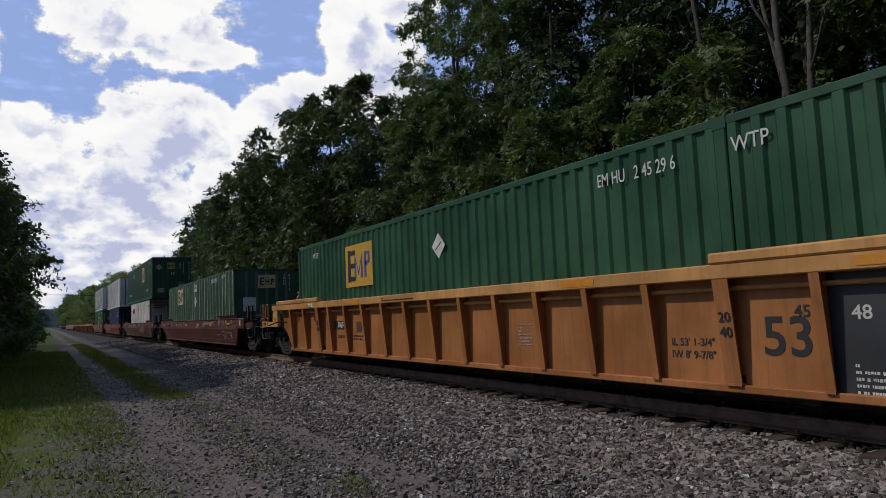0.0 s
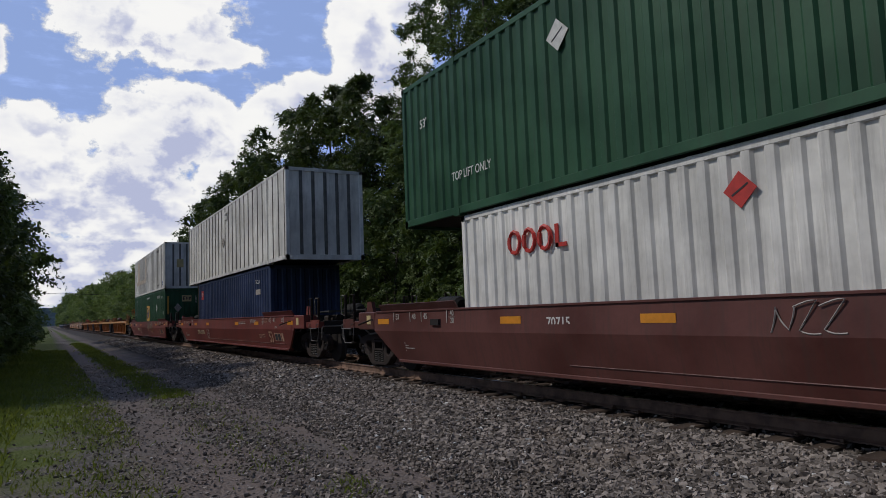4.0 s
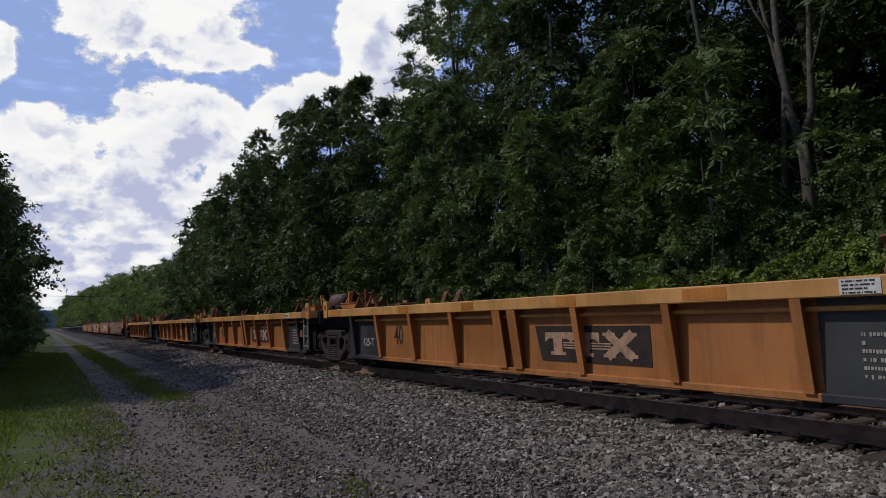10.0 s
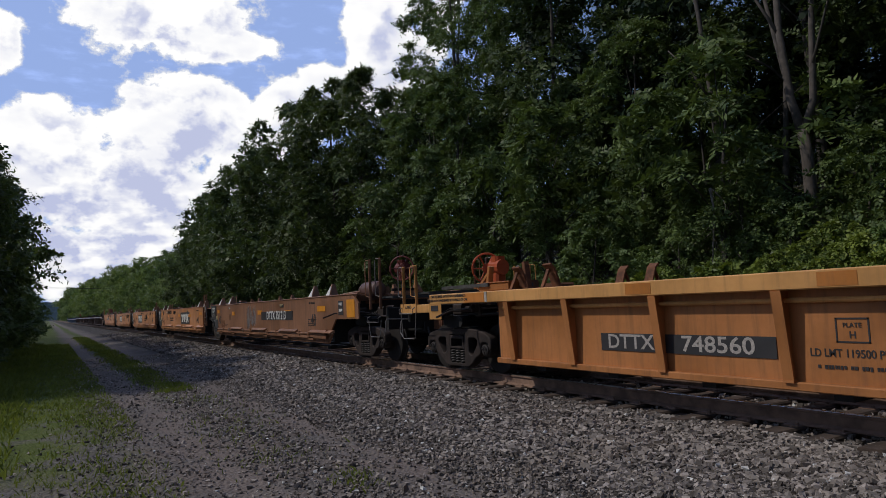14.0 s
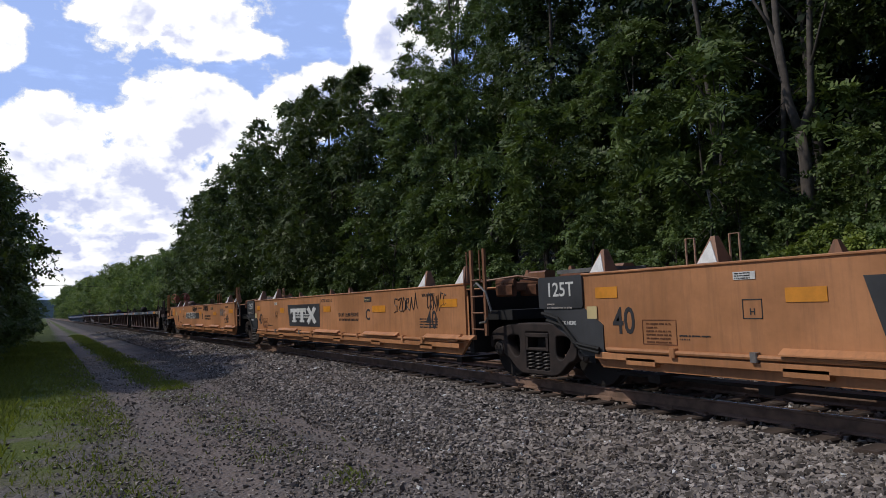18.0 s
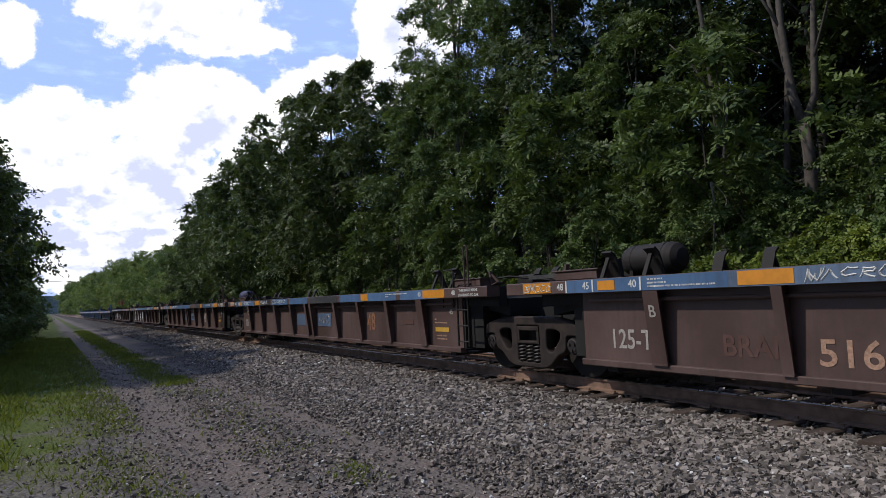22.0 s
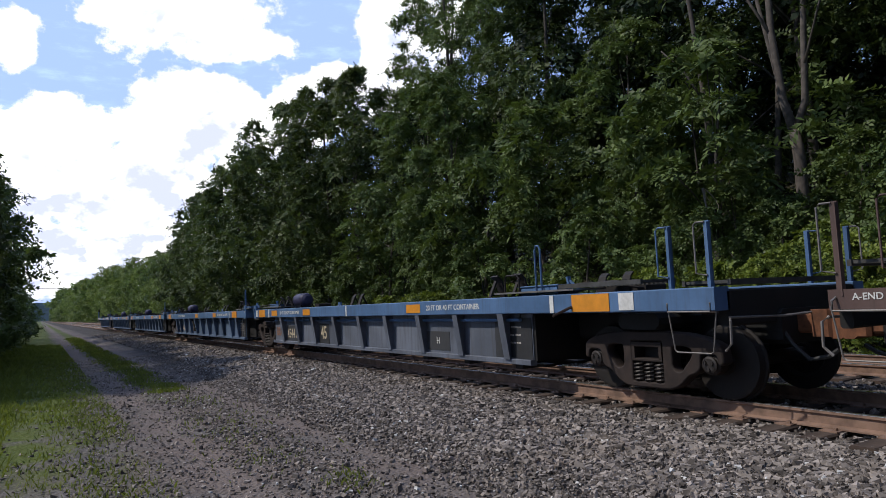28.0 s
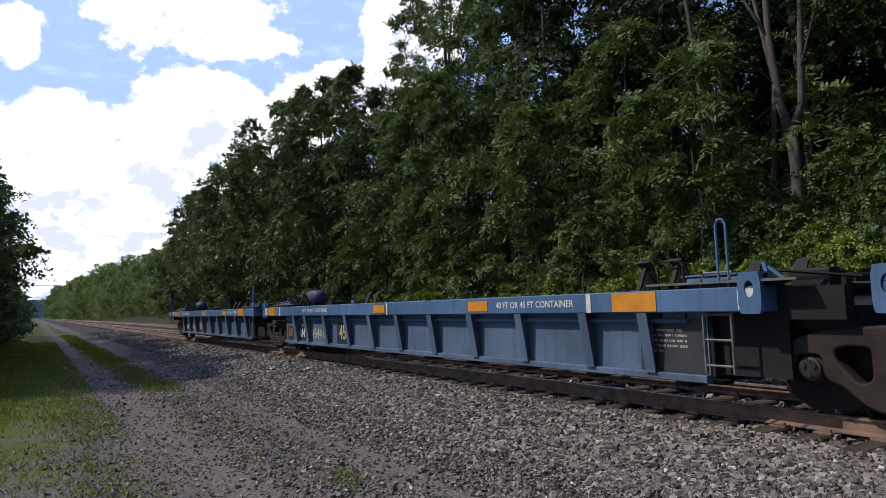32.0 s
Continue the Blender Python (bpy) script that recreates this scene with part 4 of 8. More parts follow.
def make_bare_wood():
    rng = random.Random(12)
    bare_tree(18.6, 10.6, "tall tree with a pale forked trunk", [
        ([(0, 0, 0), (0.05, 0.05, 1.8), (-0.05, 0.0, 3.6), (0.0, 0.1, 4.4)], 0.19, 0.15, PALE_BARK),
        ([(0.0, 0.1, 4.3), (-0.05, 0.35, 5.4), (0.0, 0.55, 7.5), (0.1, 0.6, 10.5), (0.2, 0.9, 14)], 0.14, 0.06, PALE_BARK),
        ([(0.0, 0.1, 4.3), (0.05, -0.25, 5.2), (0.1, -0.35, 7.2), (0.0, -0.6, 10), (0.1, -0.9, 14)], 0.12, 0.05, PALE_BARK),
        ([(0.0, 0.5, 7.3), (-0.3, 1.0, 8.6), (-0.4, 1.6, 10.5)], 0.06, 0.02, PALE_BARK),
        ([(0.05, -0.3, 6.2), (-0.2, -0.9, 7.4), (-0.2, -1.5, 9.0)], 0.05, 0.02, PALE_BARK)], "trees at the edge of the wood")
    bare_tree(18.9, 13.6, "slender bare trunk leaning out of the wood", [
        ([(0, 0, 0), (-0.1, 0.0, 3.0), (-0.05, 0.15, 6.0), (0.05, 0.5, 9.0), (0.1, 1.0, 13.0)], 0.15, 0.05, BARK),
        ([(-0.05, 0.15, 6.0), (-0.3, 0.7, 7.2), (-0.4, 1.5, 8.2)], 0.05, 0.02, BARK)], "trees at the edge of the wood")
    bare_tree(19.4, 11.9, "slender bare trunk at the wood's edge", [
        ([(0, 0, 0), (0.0, -0.1, 3.0), (0.1, -0.3, 6.0), (0.1, 0.3, 9.5)], 0.13, 0.05, BARK)], "trees at the edge of the wood")
    bare_tree(15.9, 11.9, "dead pale branches hanging over the bank", [([(0, 0, 3.9), (-0.15, -0.2, 3.2), (-0.2, -0.1, 2.2), (-0.1, 0.1, 1.2)], 0.035, 0.012, DEADWOOD)] + twigs(rng, (0, 0, 3.9), (-0.1, -0.8, -0.4), 2, 1.2, 0.012) + twigs(rng, (-0.15, -0.2, 3.2), (-0.1, 0.2, -0.9), 5, 1.0, 0.009), "trees at the edge of the wood")


make_bare_wood()


def make_grass():
    rng = np.random.default_rng(31)
    n = 90000
    y = 3.2 + 45 * rng.uniform(0, 1, n) ** 1.8
    x = 1.1 - 5.5 * rng.uniform(0, 1, n) ** 0.9
    k = n // 7
    y2 = 15 + 50 * rng.uniform(0, 1, k) ** 1.4
    x2 = 2.25 + rng.normal(0, 0.20, k) + 0.10 * np.sin(y2 * 1.3)
    xb, yb = 1.1 - 6.5 * rng.uniform(0, 1, 12000), rng.uniform(-6, 3.3, 12000)
    tuft = rng.integers(0, 24, 620)
    tx, ty = rng.uniform(1.9, 2.7, 40), rng.uniform(6.5, 14, 40)
    tx[6:12], ty[6:12] = rng.uniform(1.9, 2.5, 6), rng.uniform(8, 11, 6)
    tx[:6], ty[:6] = 2.45 + rng.normal(0, 0.12, 6), 5.9 + rng.normal(0, 0.12, 6)
    x3, y3 = tx[tuft] + rng.normal(0, 0.16, 620) * np.where(tuft < 6, 0.6, 2.0), ty[tuft] + rng.normal(0, 0.25, 620) * np.where(tuft < 6, 0.6, 2.0)
    x, y = np.concatenate([x, x2, x3, xb]), np.concatenate([y, y2, y3, yb])
    patch = np.sin(x * 2.3 + 0.7 * np.sin(y * 0.9)) + np.sin(y * 1.1 + x) * 0.7 + np.where(x < -0.4, 1.1, 0) + np.where(y > 16, 1.2, 0) - np.where(y < 13, 0.30 * (13 - y), 0)
    keep = (patch > rng.uniform(-1.8, 1.0, len(x))) | (np.arange(len(x)) >= n)
    x, y = x[keep], y[keep]
    n = len(x)
    hgt = rng.uniform(0.03, 0.085, n) * np.where((x < -0.3) & (y > 8), 1.9, 1.0) * (1 + np.clip(y - 10, 0, 30) * 0.02)
    a = rng.uniform(0, 2 * np.pi, n)
    w = 0.006 + 0.00035 * y
    z = bank(x, y) + wrinkle(x, y) - 0.01
    lx, ly = rng.normal(0, 0.45, n) * hgt, rng.normal(0, 0.45, n) * hgt
    p0 = np.stack([x - w * np.cos(a), y - w * np.sin(a), z], -1)
    p1 = np.stack([x + w * np.cos(a), y + w * np.sin(a), z], -1)
    p2 = np.stack([x + lx * 0.4 + w * 0.7 * np.cos(a), y + ly * 0.4 + w * 0.7 * np.sin(a), z + hgt * 0.6], -1)
    p3 = np.stack([x + lx, y + ly, z + hgt], -1)
    v = np.stack([p0, p1, p2, p3], 1).reshape(-1, 3)
    me = array_mesh("grass", v, np.arange(len(v)).reshape(-1, 4), 4)
    me.materials.append(GRASS)
    return tagged(new("grass", me), "short green grass and weeds beside the dirt road", "grass", kind="stuff")


make_grass()


def make_wire():
    b = Build()
    b.tube([(-30 + 5 * i, 165 + 4 * i, 10.6 - 1.2 * math.sin(math.pi * i / 16)) for i in range(17)], 0.06, 5)
    w = part("overhead_wire", b, BLACK, None)
    return tagged(w, "thin dark overhead wire across the valley", "cable", kind="structure")


make_wire()


# ---- the train ----
# A car's own axes: y along the train (towards its tail), x across (the seen side is negative), z above the rails.
TRAIN, WHEELS, TEXTS = [], [], {}
SIDE_OF = {"near": -1, "far": 1}


def rolling(name, label, category, s, group=""):
    """A thing that rides on the near track; s: its place along the track at the clip's start."""
    ob = thing(name, label, category, Matrix.Translation((NEAR, s, RAIL)), group)
    TRAIN.append((ob, s))
    return ob


def letters(parent, text, y, z, size, material, x, name="marking", squeeze=1.0, slant=0.0, lean=0.0, bold=0.013):
    """Painted letters on the seen side, centred on y."""
    if (text, bold) not in TEXTS:
        cu = bpy.data.curves.new("letters", "FONT")
        cu.body, cu.size, cu.extrude, cu.resolution_u, cu.offset = text, 1.0, 0.0015, 3, bold
        cu.align_x, cu.align_y = "CENTER", "CENTER"
        ob = bpy.data.objects.new("letters", cu)
        TEXTS[text, bold] = bpy.data.meshes.new_from_object(ob)
        bpy.data.objects.remove(ob)
    me = TEXTS[text, bold].copy()
    me.materials.clear()
    ob = part(name, me, material, parent)
    turn = Matrix(((0, 0, -1), (-1, 0, 0), (0, 1, 0))).to_4x4()
    ob.matrix_basis = Matrix.Translation((x, y, z)) @ Matrix.Rotation(-lean, 4, "Y") @ turn @ Matrix.Rotation(radians(slant), 4, "Z") @ Matrix.Diagonal((size * squeeze, size, 1, 1))
    return ob


def bars(parent, y, z, width, lines, pitch, material, x, seed=1, name="small_print", lean=0.0):
    """Small print that cannot be read: short bars in lines."""
    rng = random.Random(seed)
    b = Build()
    for i in range(lines):
        u = -width / 2
        while u < width / 2 - 0.03:
            w = min(rng.uniform(0.14, 0.42) * pitch, width / 2 - u)
            b.box(x - 0.003, x, y - u - w, y - u, z - i * pitch - pitch * rng.uniform(0.38, 0.50), z - i * pitch)
            u += w + pitch * rng.choice([0.10, 0.10, 0.12, 0.14, 0.45])
            if rng.random() < 0.02:
                break
    b.v = [(a - lean * (c - z), q, c) for a, q, c in b.v]
    return tagged(part(name, b, material, parent), kind="stuff")


def panel(parent, y0, y1, z0, z1, material, x, name="patch", label="", deep=0.006):
    return part(name, Build().box(x - deep, x, y0, y1, z0, z1), material, parent, label)


GLYPHS = (((0, 0), (0.4, 1), (0.8, 0.05)), ((0, 0), (0.1, 1), (0.7, 0.1), (0.85, 1.05)), ((0.8, 0.9), (0.2, 0.95), (0.1, 0.6), (0.7, 0.45), (0.75, 0.1), (0.0, 0.0)),
          ((0.1, 0), (0.15, 1), (0.7, 0.95), (0.65, 0.55), (0.15, 0.5), (0.8, -0.05)), ((0.8, 0.9), (0.3, 1.0), (0.05, 0.5), (0.3, 0.05), (0.8, 0.2)), ((0.1, 1.0), (0.35, 0.1), (0.5, 0.7), (0.65, 0.1), (0.95, 1.1)),
          ((0.45, 1.0), (0.1, 0.6), (0.3, 0.05), (0.75, 0.2), (0.85, 0.75), (0.45, 1.0)), ((0.0, 0.8), (0.9, 1.0), (0.2, 0.1), (1.0, 0.0)))


def scrawl(parent, y, z, w, h, material, x, seed, strokes=5, r=0.012, name="graffiti"):
    """Sprayed marks: quick angular strokes that lean into one another."""
    rng = random.Random(seed)
    b = Build()
    cell = w / strokes
    for i in range(strokes):
        for g in (rng.choice(GLYPHS),) + ((rng.choice(GLYPHS),) if rng.random() < 0.25 else ()):
            hh, dz, lean = h * rng.uniform(0.7, 1.15), h * rng.uniform(-0.12, 0.12), rng.uniform(0.0, 0.35)
            pts = []
            for (u0, v0), (u1, v1) in zip(g, g[1:]):
                for q in range(4):
                    u, v = u0 + (u1 - u0) * q / 4, v0 + (v1 - v0) * q / 4
                    bow = 0.06 * math.sin(q * 0.785) * (1 if (u1 - u0) * (v1 - v0) > 0 else -1)
                    pts.append((u + bow, v + bow))
            pts.append(g[-1])
            b.tube([(x, y + w / 2 - cell * (i + u * 1.1 + lean * v * 0.6), z + hh * (v - 0.5) + dz) for u, v in pts], r, 4)
    return tagged(part(name, b, material, parent), kind="stuff")


# ---- trucks ----
def wheelset_mesh():
    b = Build()
    for s in (-1, 1):
        prof = [(-0.070, 0.30), (-0.070, 0.395), (-0.065, 0.418), (0.030, 0.424), (0.045, 0.450), (0.068, 0.450), (0.070, 0.30), (0.02, 0.26), (0.0, 0.14), (0.06, 0.12), (0.06, 0.05), (-0.09, 0.05), (-0.09, 0.12), (-0.03, 0.14), (-0.02, 0.26)]
        b.lathe([(a * -s, r) for a, r in prof], (s * 0.755, 0, 0), 0, 28)
    b.tube([(-1.0, 0, 0), (1.0, 0, 0)], 0.085, 12)
    return b


def curve_plate(outlines, depth, bevel=0.012):
    """A flat plate with rounded edges and holes; outlines in y, z, the first one outermost. Lies across x = 0."""
    cu = bpy.data.curves.new("plate", "CURVE")
    cu.dimensions, cu.fill_mode, cu.extrude, cu.bevel_depth, cu.bevel_resolution = "2D", "BOTH", depth / 2 - bevel, bevel, 1
    for line in outlines:
        sp = cu.splines.new("POLY")
        sp.points.add(len(line) - 1)
        for q, (y, z) in zip(sp.points, line):
            q.co = (y, z, 0, 1)
        sp.use_cyclic_u = True
    ob = bpy.data.objects.new("plate", cu)
    me = bpy.data.meshes.new_from_object(ob)
    bpy.data.objects.remove(ob)
    me.transform(Matrix(((0, 0, 1, 0), (1, 0, 0, 0), (0, 1, 0, 0), (0, 0, 0, 1))))
    return me


def rounded(pts, r, n=3):
    """The outline with its corners rounded."""
    out, m = [], len(pts)
    for i in range(m):
        p, a, b = Vector(pts[i]), Vector(pts[i - 1]), Vector(pts[(i + 1) % m])
        da, db = (a - p), (b - p)
        k = min(r, da.length * 0.45, db.length * 0.45)
        s, e = p + da.normalized() * k, p + db.normalized() * k
        for j in range(n + 1):
            t = j / n
            out.append(tuple(s * (1 - t) ** 2 + p * 2 * t * (1 - t) + e * t * t))
    return out


def side_frame_mesh():
    """A cast side frame: a bowed top bar, pedestal jaws over the bearings, a deep belly round the springs, two three-cornered openings."""
    half = [(0.30, 0.775), (0.62, 0.755), (0.90, 0.70), (1.05, 0.63), (1.07, 0.46), (1.035, 0.44), (1.02, 0.53), (0.97, 0.565), (0.81, 0.565), (0.765, 0.53), (0.755, 0.38), (0.70, 0.33), (0.62, 0.31), (0.46, 0.17), (0.34, 0.12)]
    outer = half + [(-y, z) for y, z in half[::-1]]
    hole = [(0.365, 0.34), (0.365, 0.64), (0.58, 0.645), (0.69, 0.60), (0.68, 0.50), (0.50, 0.29)]
    gap = [(-0.262, 0.155), (0.262, 0.155), (0.262, 0.69), (-0.262, 0.69)]
    return curve_plate([rounded(outer, 0.05), rounded(hole, 0.07), rounded([(-y, z) for y, z in hole[::-1]], 0.07), rounded(gap, 0.04)], 0.17, 0.02)


def bolster_mesh():
    return Build().box(-0.95, 0.95, -0.20, 0.20, 0.42, 0.68, 0.04)


def bolster_end_mesh():
    """The hollow end of the bolster, seen over the springs."""
    b = Build()
    b.box(0.93, 1.14, -0.235, 0.235, 0.60, 0.66, 0.01).box(0.93, 1.14, -0.235, 0.235, 0.42, 0.46, 0.01)
    return b.box(0.93, 1.14, -0.235, -0.19, 0.455, 0.605).box(0.93, 1.14, 0.19, 0.235, 0.455, 0.605)


def cap_mesh():
    """A bearing with its end cap and three bolts, under its adapter."""
    b = Build()
    b.lathe([(-0.10, 0.02), (-0.10, 0.118), (0.03, 0.118), (0.05, 0.098), (0.075, 0.098), (0.085, 0.075), (0.085, 0.02)], (0, 0, 0), 0, 18)
    for k in range(3):
        t = k * 2.094 + 0.5
        b.lathe([(0.08, 0.0), (0.08, 0.022), (0.105, 0.022), (0.105, 0.0)], (0, 0.052 * math.cos(t), 0.052 * math.sin(t)), 0, 6)
    return b


def spring_mesh():
    """One coil spring, its turns flat and close."""
    pts = [(0.060 * math.cos(k * 0.6283), 0.060 * math.sin(k * 0.6283), 0.175 + 0.0046 * k) for k in range(53)]
    return Build().tube(pts, 0.0155, 5)


def sized(key, make, k):
    """A truck's mesh, drawn out to the size of its wheels."""
    if (key, k) not in MESHES:
        me = make()
        me = me.mesh(key) if isinstance(me, Build) else me
        me.transform(Matrix.Diagonal((1, k, k, 1)))
        MESHES[key, k] = me
    return MESHES[key, k]


def truck(car, y, k=1.0):
    """A three-piece freight truck: cast frames, bolster, springs, bearings, two turning wheelsets. k: the size of its wheels."""
    t = part("truck", sized("bolster", bolster_mesh, k), STEEL, car, "cast steel freight truck, rust and grime")
    t.matrix_basis = pose(0, y, 0)
    r, axle = 0.424 * k, 0.89 * k
    part("centre_plate", sized("centre_plate", lambda: Build().lathe([(-0.05, 0.0), (-0.05, 0.22), (0.12, 0.20), (0.12, 0.0)], (0, 0, 0.70), 2, 16), k), CASTING, t)
    for side in (-1, 1):
        part("bolster_end", sized("bolster_end", bolster_end_mesh, k), CASTING, t).matrix_basis = pose(0, 0, 0, 0, 0, 0 if side > 0 else 180)
        part("spring_seat", sized("spring_seat", lambda: Build().box(0.98, 1.13, -0.28, 0.28, 0.125, 0.165, 0.01), k), CASTING, t).matrix_basis = pose(0, 0, 0, 0, 0, 0 if side > 0 else 180)
        part("side_frame", sized("side_frame", side_frame_mesh, k), CASTING, t, "cast side frame with two rounded openings").matrix_basis = pose(1.05 * side, 0, 0)
        for d in (-0.165, 0.0, 0.165):
            part("spring", sized("spring", spring_mesh, k), SPRING, t).matrix_basis = pose(1.085 * side, d * k, 0)
    for d in (-axle, axle):
        for side in (-1, 1):
            part("bearing", sized("bearing", cap_mesh, k), CAP, t, "round bearing end cap with bolts").matrix_basis = pose(1.05 * side, d, r, 0, 0, 0 if side > 0 else 180)
        part("brake_beam", sized("brake_beam", lambda: Build().box(-0.72, 0.72, -0.05, 0.05, 0.30, 0.40, 0.02).box(-0.80, -0.66, -0.07, 0.07, 0.22, 0.52, 0.02).box(0.66, 0.80, -0.07, 0.07, 0.22, 0.52, 0.02), k), STEEL, t, "brake beam with its shoes").matrix_basis = pose(0, d * 0.42, 0)
        w = part("wheelset", sized("wheelset", wheelset_mesh, k), STEEL, t, "dark wheels with worn treads on one axle")
        w.matrix_basis = pose(0, d, r)
        WHEELS.append((w, d, TRAIN[-1][1] + y + d, r))
    return t


# ---- small gear of the cars ----
def rod_ladder(car, material, m):
    """A bent rod with four rungs."""
    frame_rod = lambda: Build().tube([(0, -0.17, 0), (0, -0.17, 1.0), (0.06, -0.17, 1.06), (0.06, 0.17, 1.06), (0, 0.17, 1.0), (0, 0.17, 0)], 0.018, 6)
    ladder = gear(car, "ladder", "ladder", frame_rod, material, m, "thin rod ladder at the unit's end")
    for k in range(4):
        gear(ladder, "rung", "rung", lambda: Build().tube([(0, -0.17, 0), (0, 0.17, 0)], 0.014, 6), material, pose(0, 0, 0.08 + k * 0.27))


def tall_ladder(car, m):
    """Two tall flat posts with rungs between them and grab rods at the top."""
    post = lambda: Build().box(-0.02, 0.02, -0.03, 0.03, 0, 1.42)
    ladder = gear(car, "ladder", "ladder_post", post, RUSTY, m @ pose(0, -0.19, 0), "rusty ladder with tall posts")
    gear(ladder, "post", "ladder_post", post, RUSTY, pose(0, 0.38, 0))
    for y in (0.06, 0.44):
        gear(ladder, "grab_rod", "grab_rod", lambda: Build().tube([(-0.05, 0, 0.9), (-0.05, 0, 1.40)], 0.012, 6), RUSTY, pose(0, y, 0))
    for k in range(4):
        gear(ladder, "rung", "tall_rung", lambda: Build().tube([(-0.03, 0.02, 0), (-0.03, 0.36, 0)], 0.014, 6), RUSTY, pose(0, 0, 0.10 + k * 0.27))


def rail_mesh():
    """An inverted U of rod: a grab rail over the deck."""
    return Build().tube([(0, -0.18, 0), (0, -0.18, 0.62), (0, -0.13, 0.68), (0, 0.13, 0.68), (0, 0.18, 0.62), (0, 0.18, 0)], 0.016, 6)


def coupler_mesh():
    b = Build()
    b.box(-0.11, 0.11, 0.0, 0.55, -0.12, 0.12, 0.03)
    b.box(-0.17, 0.17, 0.50, 0.68, -0.17, 0.17, 0.04)
    b.box(-0.20, -0.06, 0.62, 0.86, -0.15, 0.15, 0.04)
    b.box(0.04, 0.17, 0.62, 0.80, -0.14, 0.14, 0.04)
    return b


def hose_mesh():
    return Build().tube([(0, 0, 0), (0, 0.12, -0.18), (0, 0.30, -0.34), (0, 0.50, -0.30), (0, 0.62, -0.22)], 0.026, 7)


def tank_mesh():
    b = Build()
    b.lathe([(-0.50, 0.02), (-0.48, 0.12), (-0.42, 0.19), (-0.34, 0.215), (0.34, 0.215), (0.42, 0.19), (0.48, 0.12), (0.50, 0.02)], (0, 0, 0.24), 1, 44)
    for y in (-0.26, 0.26):
        b.box(-0.18, 0.18, y - 0.03, y + 0.03, 0, 0.10)
        b.lathe([(-0.02, 0.20), (-0.02, 0.222), (0.02, 0.222), (0.02, 0.20)], (0, y, 0.24), 1, 20)
    return b


def brake_wheel_mesh():
    b = Build()
    n = 26
    b.tube([(0, 0.27 * math.cos(2 * math.pi * k / n), 0.27 * math.sin(2 * math.pi * k / n)) for k in range(n + 1)], 0.020, 7)
    for k in range(6):
        t = 2 * math.pi * k / 6
        b.tube([(0.05, 0.06 * math.cos(t), 0.06 * math.sin(t)), (0, 0.26 * math.cos(t), 0.26 * math.sin(t))], 0.014, 6)
    b.lathe([(-0.02, 0.0), (-0.02, 0.09), (0.10, 0.07), (0.10, 0.0)], (0, 0, 0), 0, 12)
    return b


def brake_stand(car, y, x, z, wheel_paint, post_paint, facing=60, out=-1):
    """A hand brake on its stand: the wheel at height z stands across the car, a little turned."""
    st = Build()
    st.box(-0.04, 0.04, -0.05, 0.05, 1.02, z - 0.15, 0.01)
    st.box(-0.30, 0.30, -0.03, 0.03, z - 0.5, z - 0.44)
    stand = part("brake_stand", st, post_paint, car)
    stand.matrix_basis = pose(x, y, 0)
    hb = Build().box(-0.11, 0.11, -0.10, 0.10, z - 0.26, z + 0.20, 0.04).lathe([(-0.15, 0.0), (-0.15, 0.14), (0.12, 0.16), (0.12, 0.0)], (0, 0, z), 1, 14)
    part("brake_housing", hb, wheel_paint, stand, "orange-red hand-brake housing")
    w = part("brake_wheel", shared(("brake_wheel", wheel_paint.name), brake_wheel_mesh), wheel_paint, stand, "orange-red spoked hand-brake wheel")
    w.matrix_basis = pose(-0.12, 0.19 * out, z, 0, 0, facing)
    return stand


def gear(car, name, key, make, material, m, label=""):
    ob = part(name, shared((key, material.name), make), material, car, label)
    ob.matrix_basis = m
    return ob


def platform_mesh(length):
    """A walkway of open grating on brackets."""
    def make():
        b = Build()
        for x in (-0.30, 0.30):
            b.box(x - 0.02, x + 0.02, 0, length, -0.04, 0.02)
        k = 0.03
        while k < length:
            b.box(-0.30, 0.30, k - 0.012, k + 0.012, -0.02, 0.012)
            k += 0.075
        return b
    return make


def post_mesh(h):
    """A flat upright post with a thin grab rod beside it."""
    def make():
        b = Build()
        b.box(-0.012, 0.012, -0.035, 0.035, 0, h, 0.0)
        b.box(-0.05, 0.012, -0.035, -0.023, 0, h * 0.98)
        return b
    return make


def rod_mesh(h):
    return lambda: Build().tube([(-0.02, 0.02, h * 0.24), (-0.06, 0.13, h * 0.27), (-0.06, 0.13, h * 0.95), (-0.05, 0.10, h * 0.985), (-0.02, 0.02, h * 0.985)], 0.011, 6)


def chain_build(pts, link=0.075):
    """A chain of small links along a line."""
    b = Build()
    pts = [Vector(p) for p in pts]
    n = 0
    for a, c in zip(pts, pts[1:]):
        m = max(1, round((c - a).length / (link * 0.72)))
        for i in range(m):
            p = a.lerp(c, (i + 0.5) / m)
            d = (c - a).normalized() * link / 2
            u = Vector((1, 0, 0)) if n % 2 else d.cross(Vector((1, 0, 0))).normalized()
            u = u * 0.022
            b.tube([p - d, p - d * 0.6 + u, p + d * 0.6 + u, p + d, p + d * 0.6 - u, p - d * 0.6 - u, p - d], 0.007, 4)
            n += 1
    return b


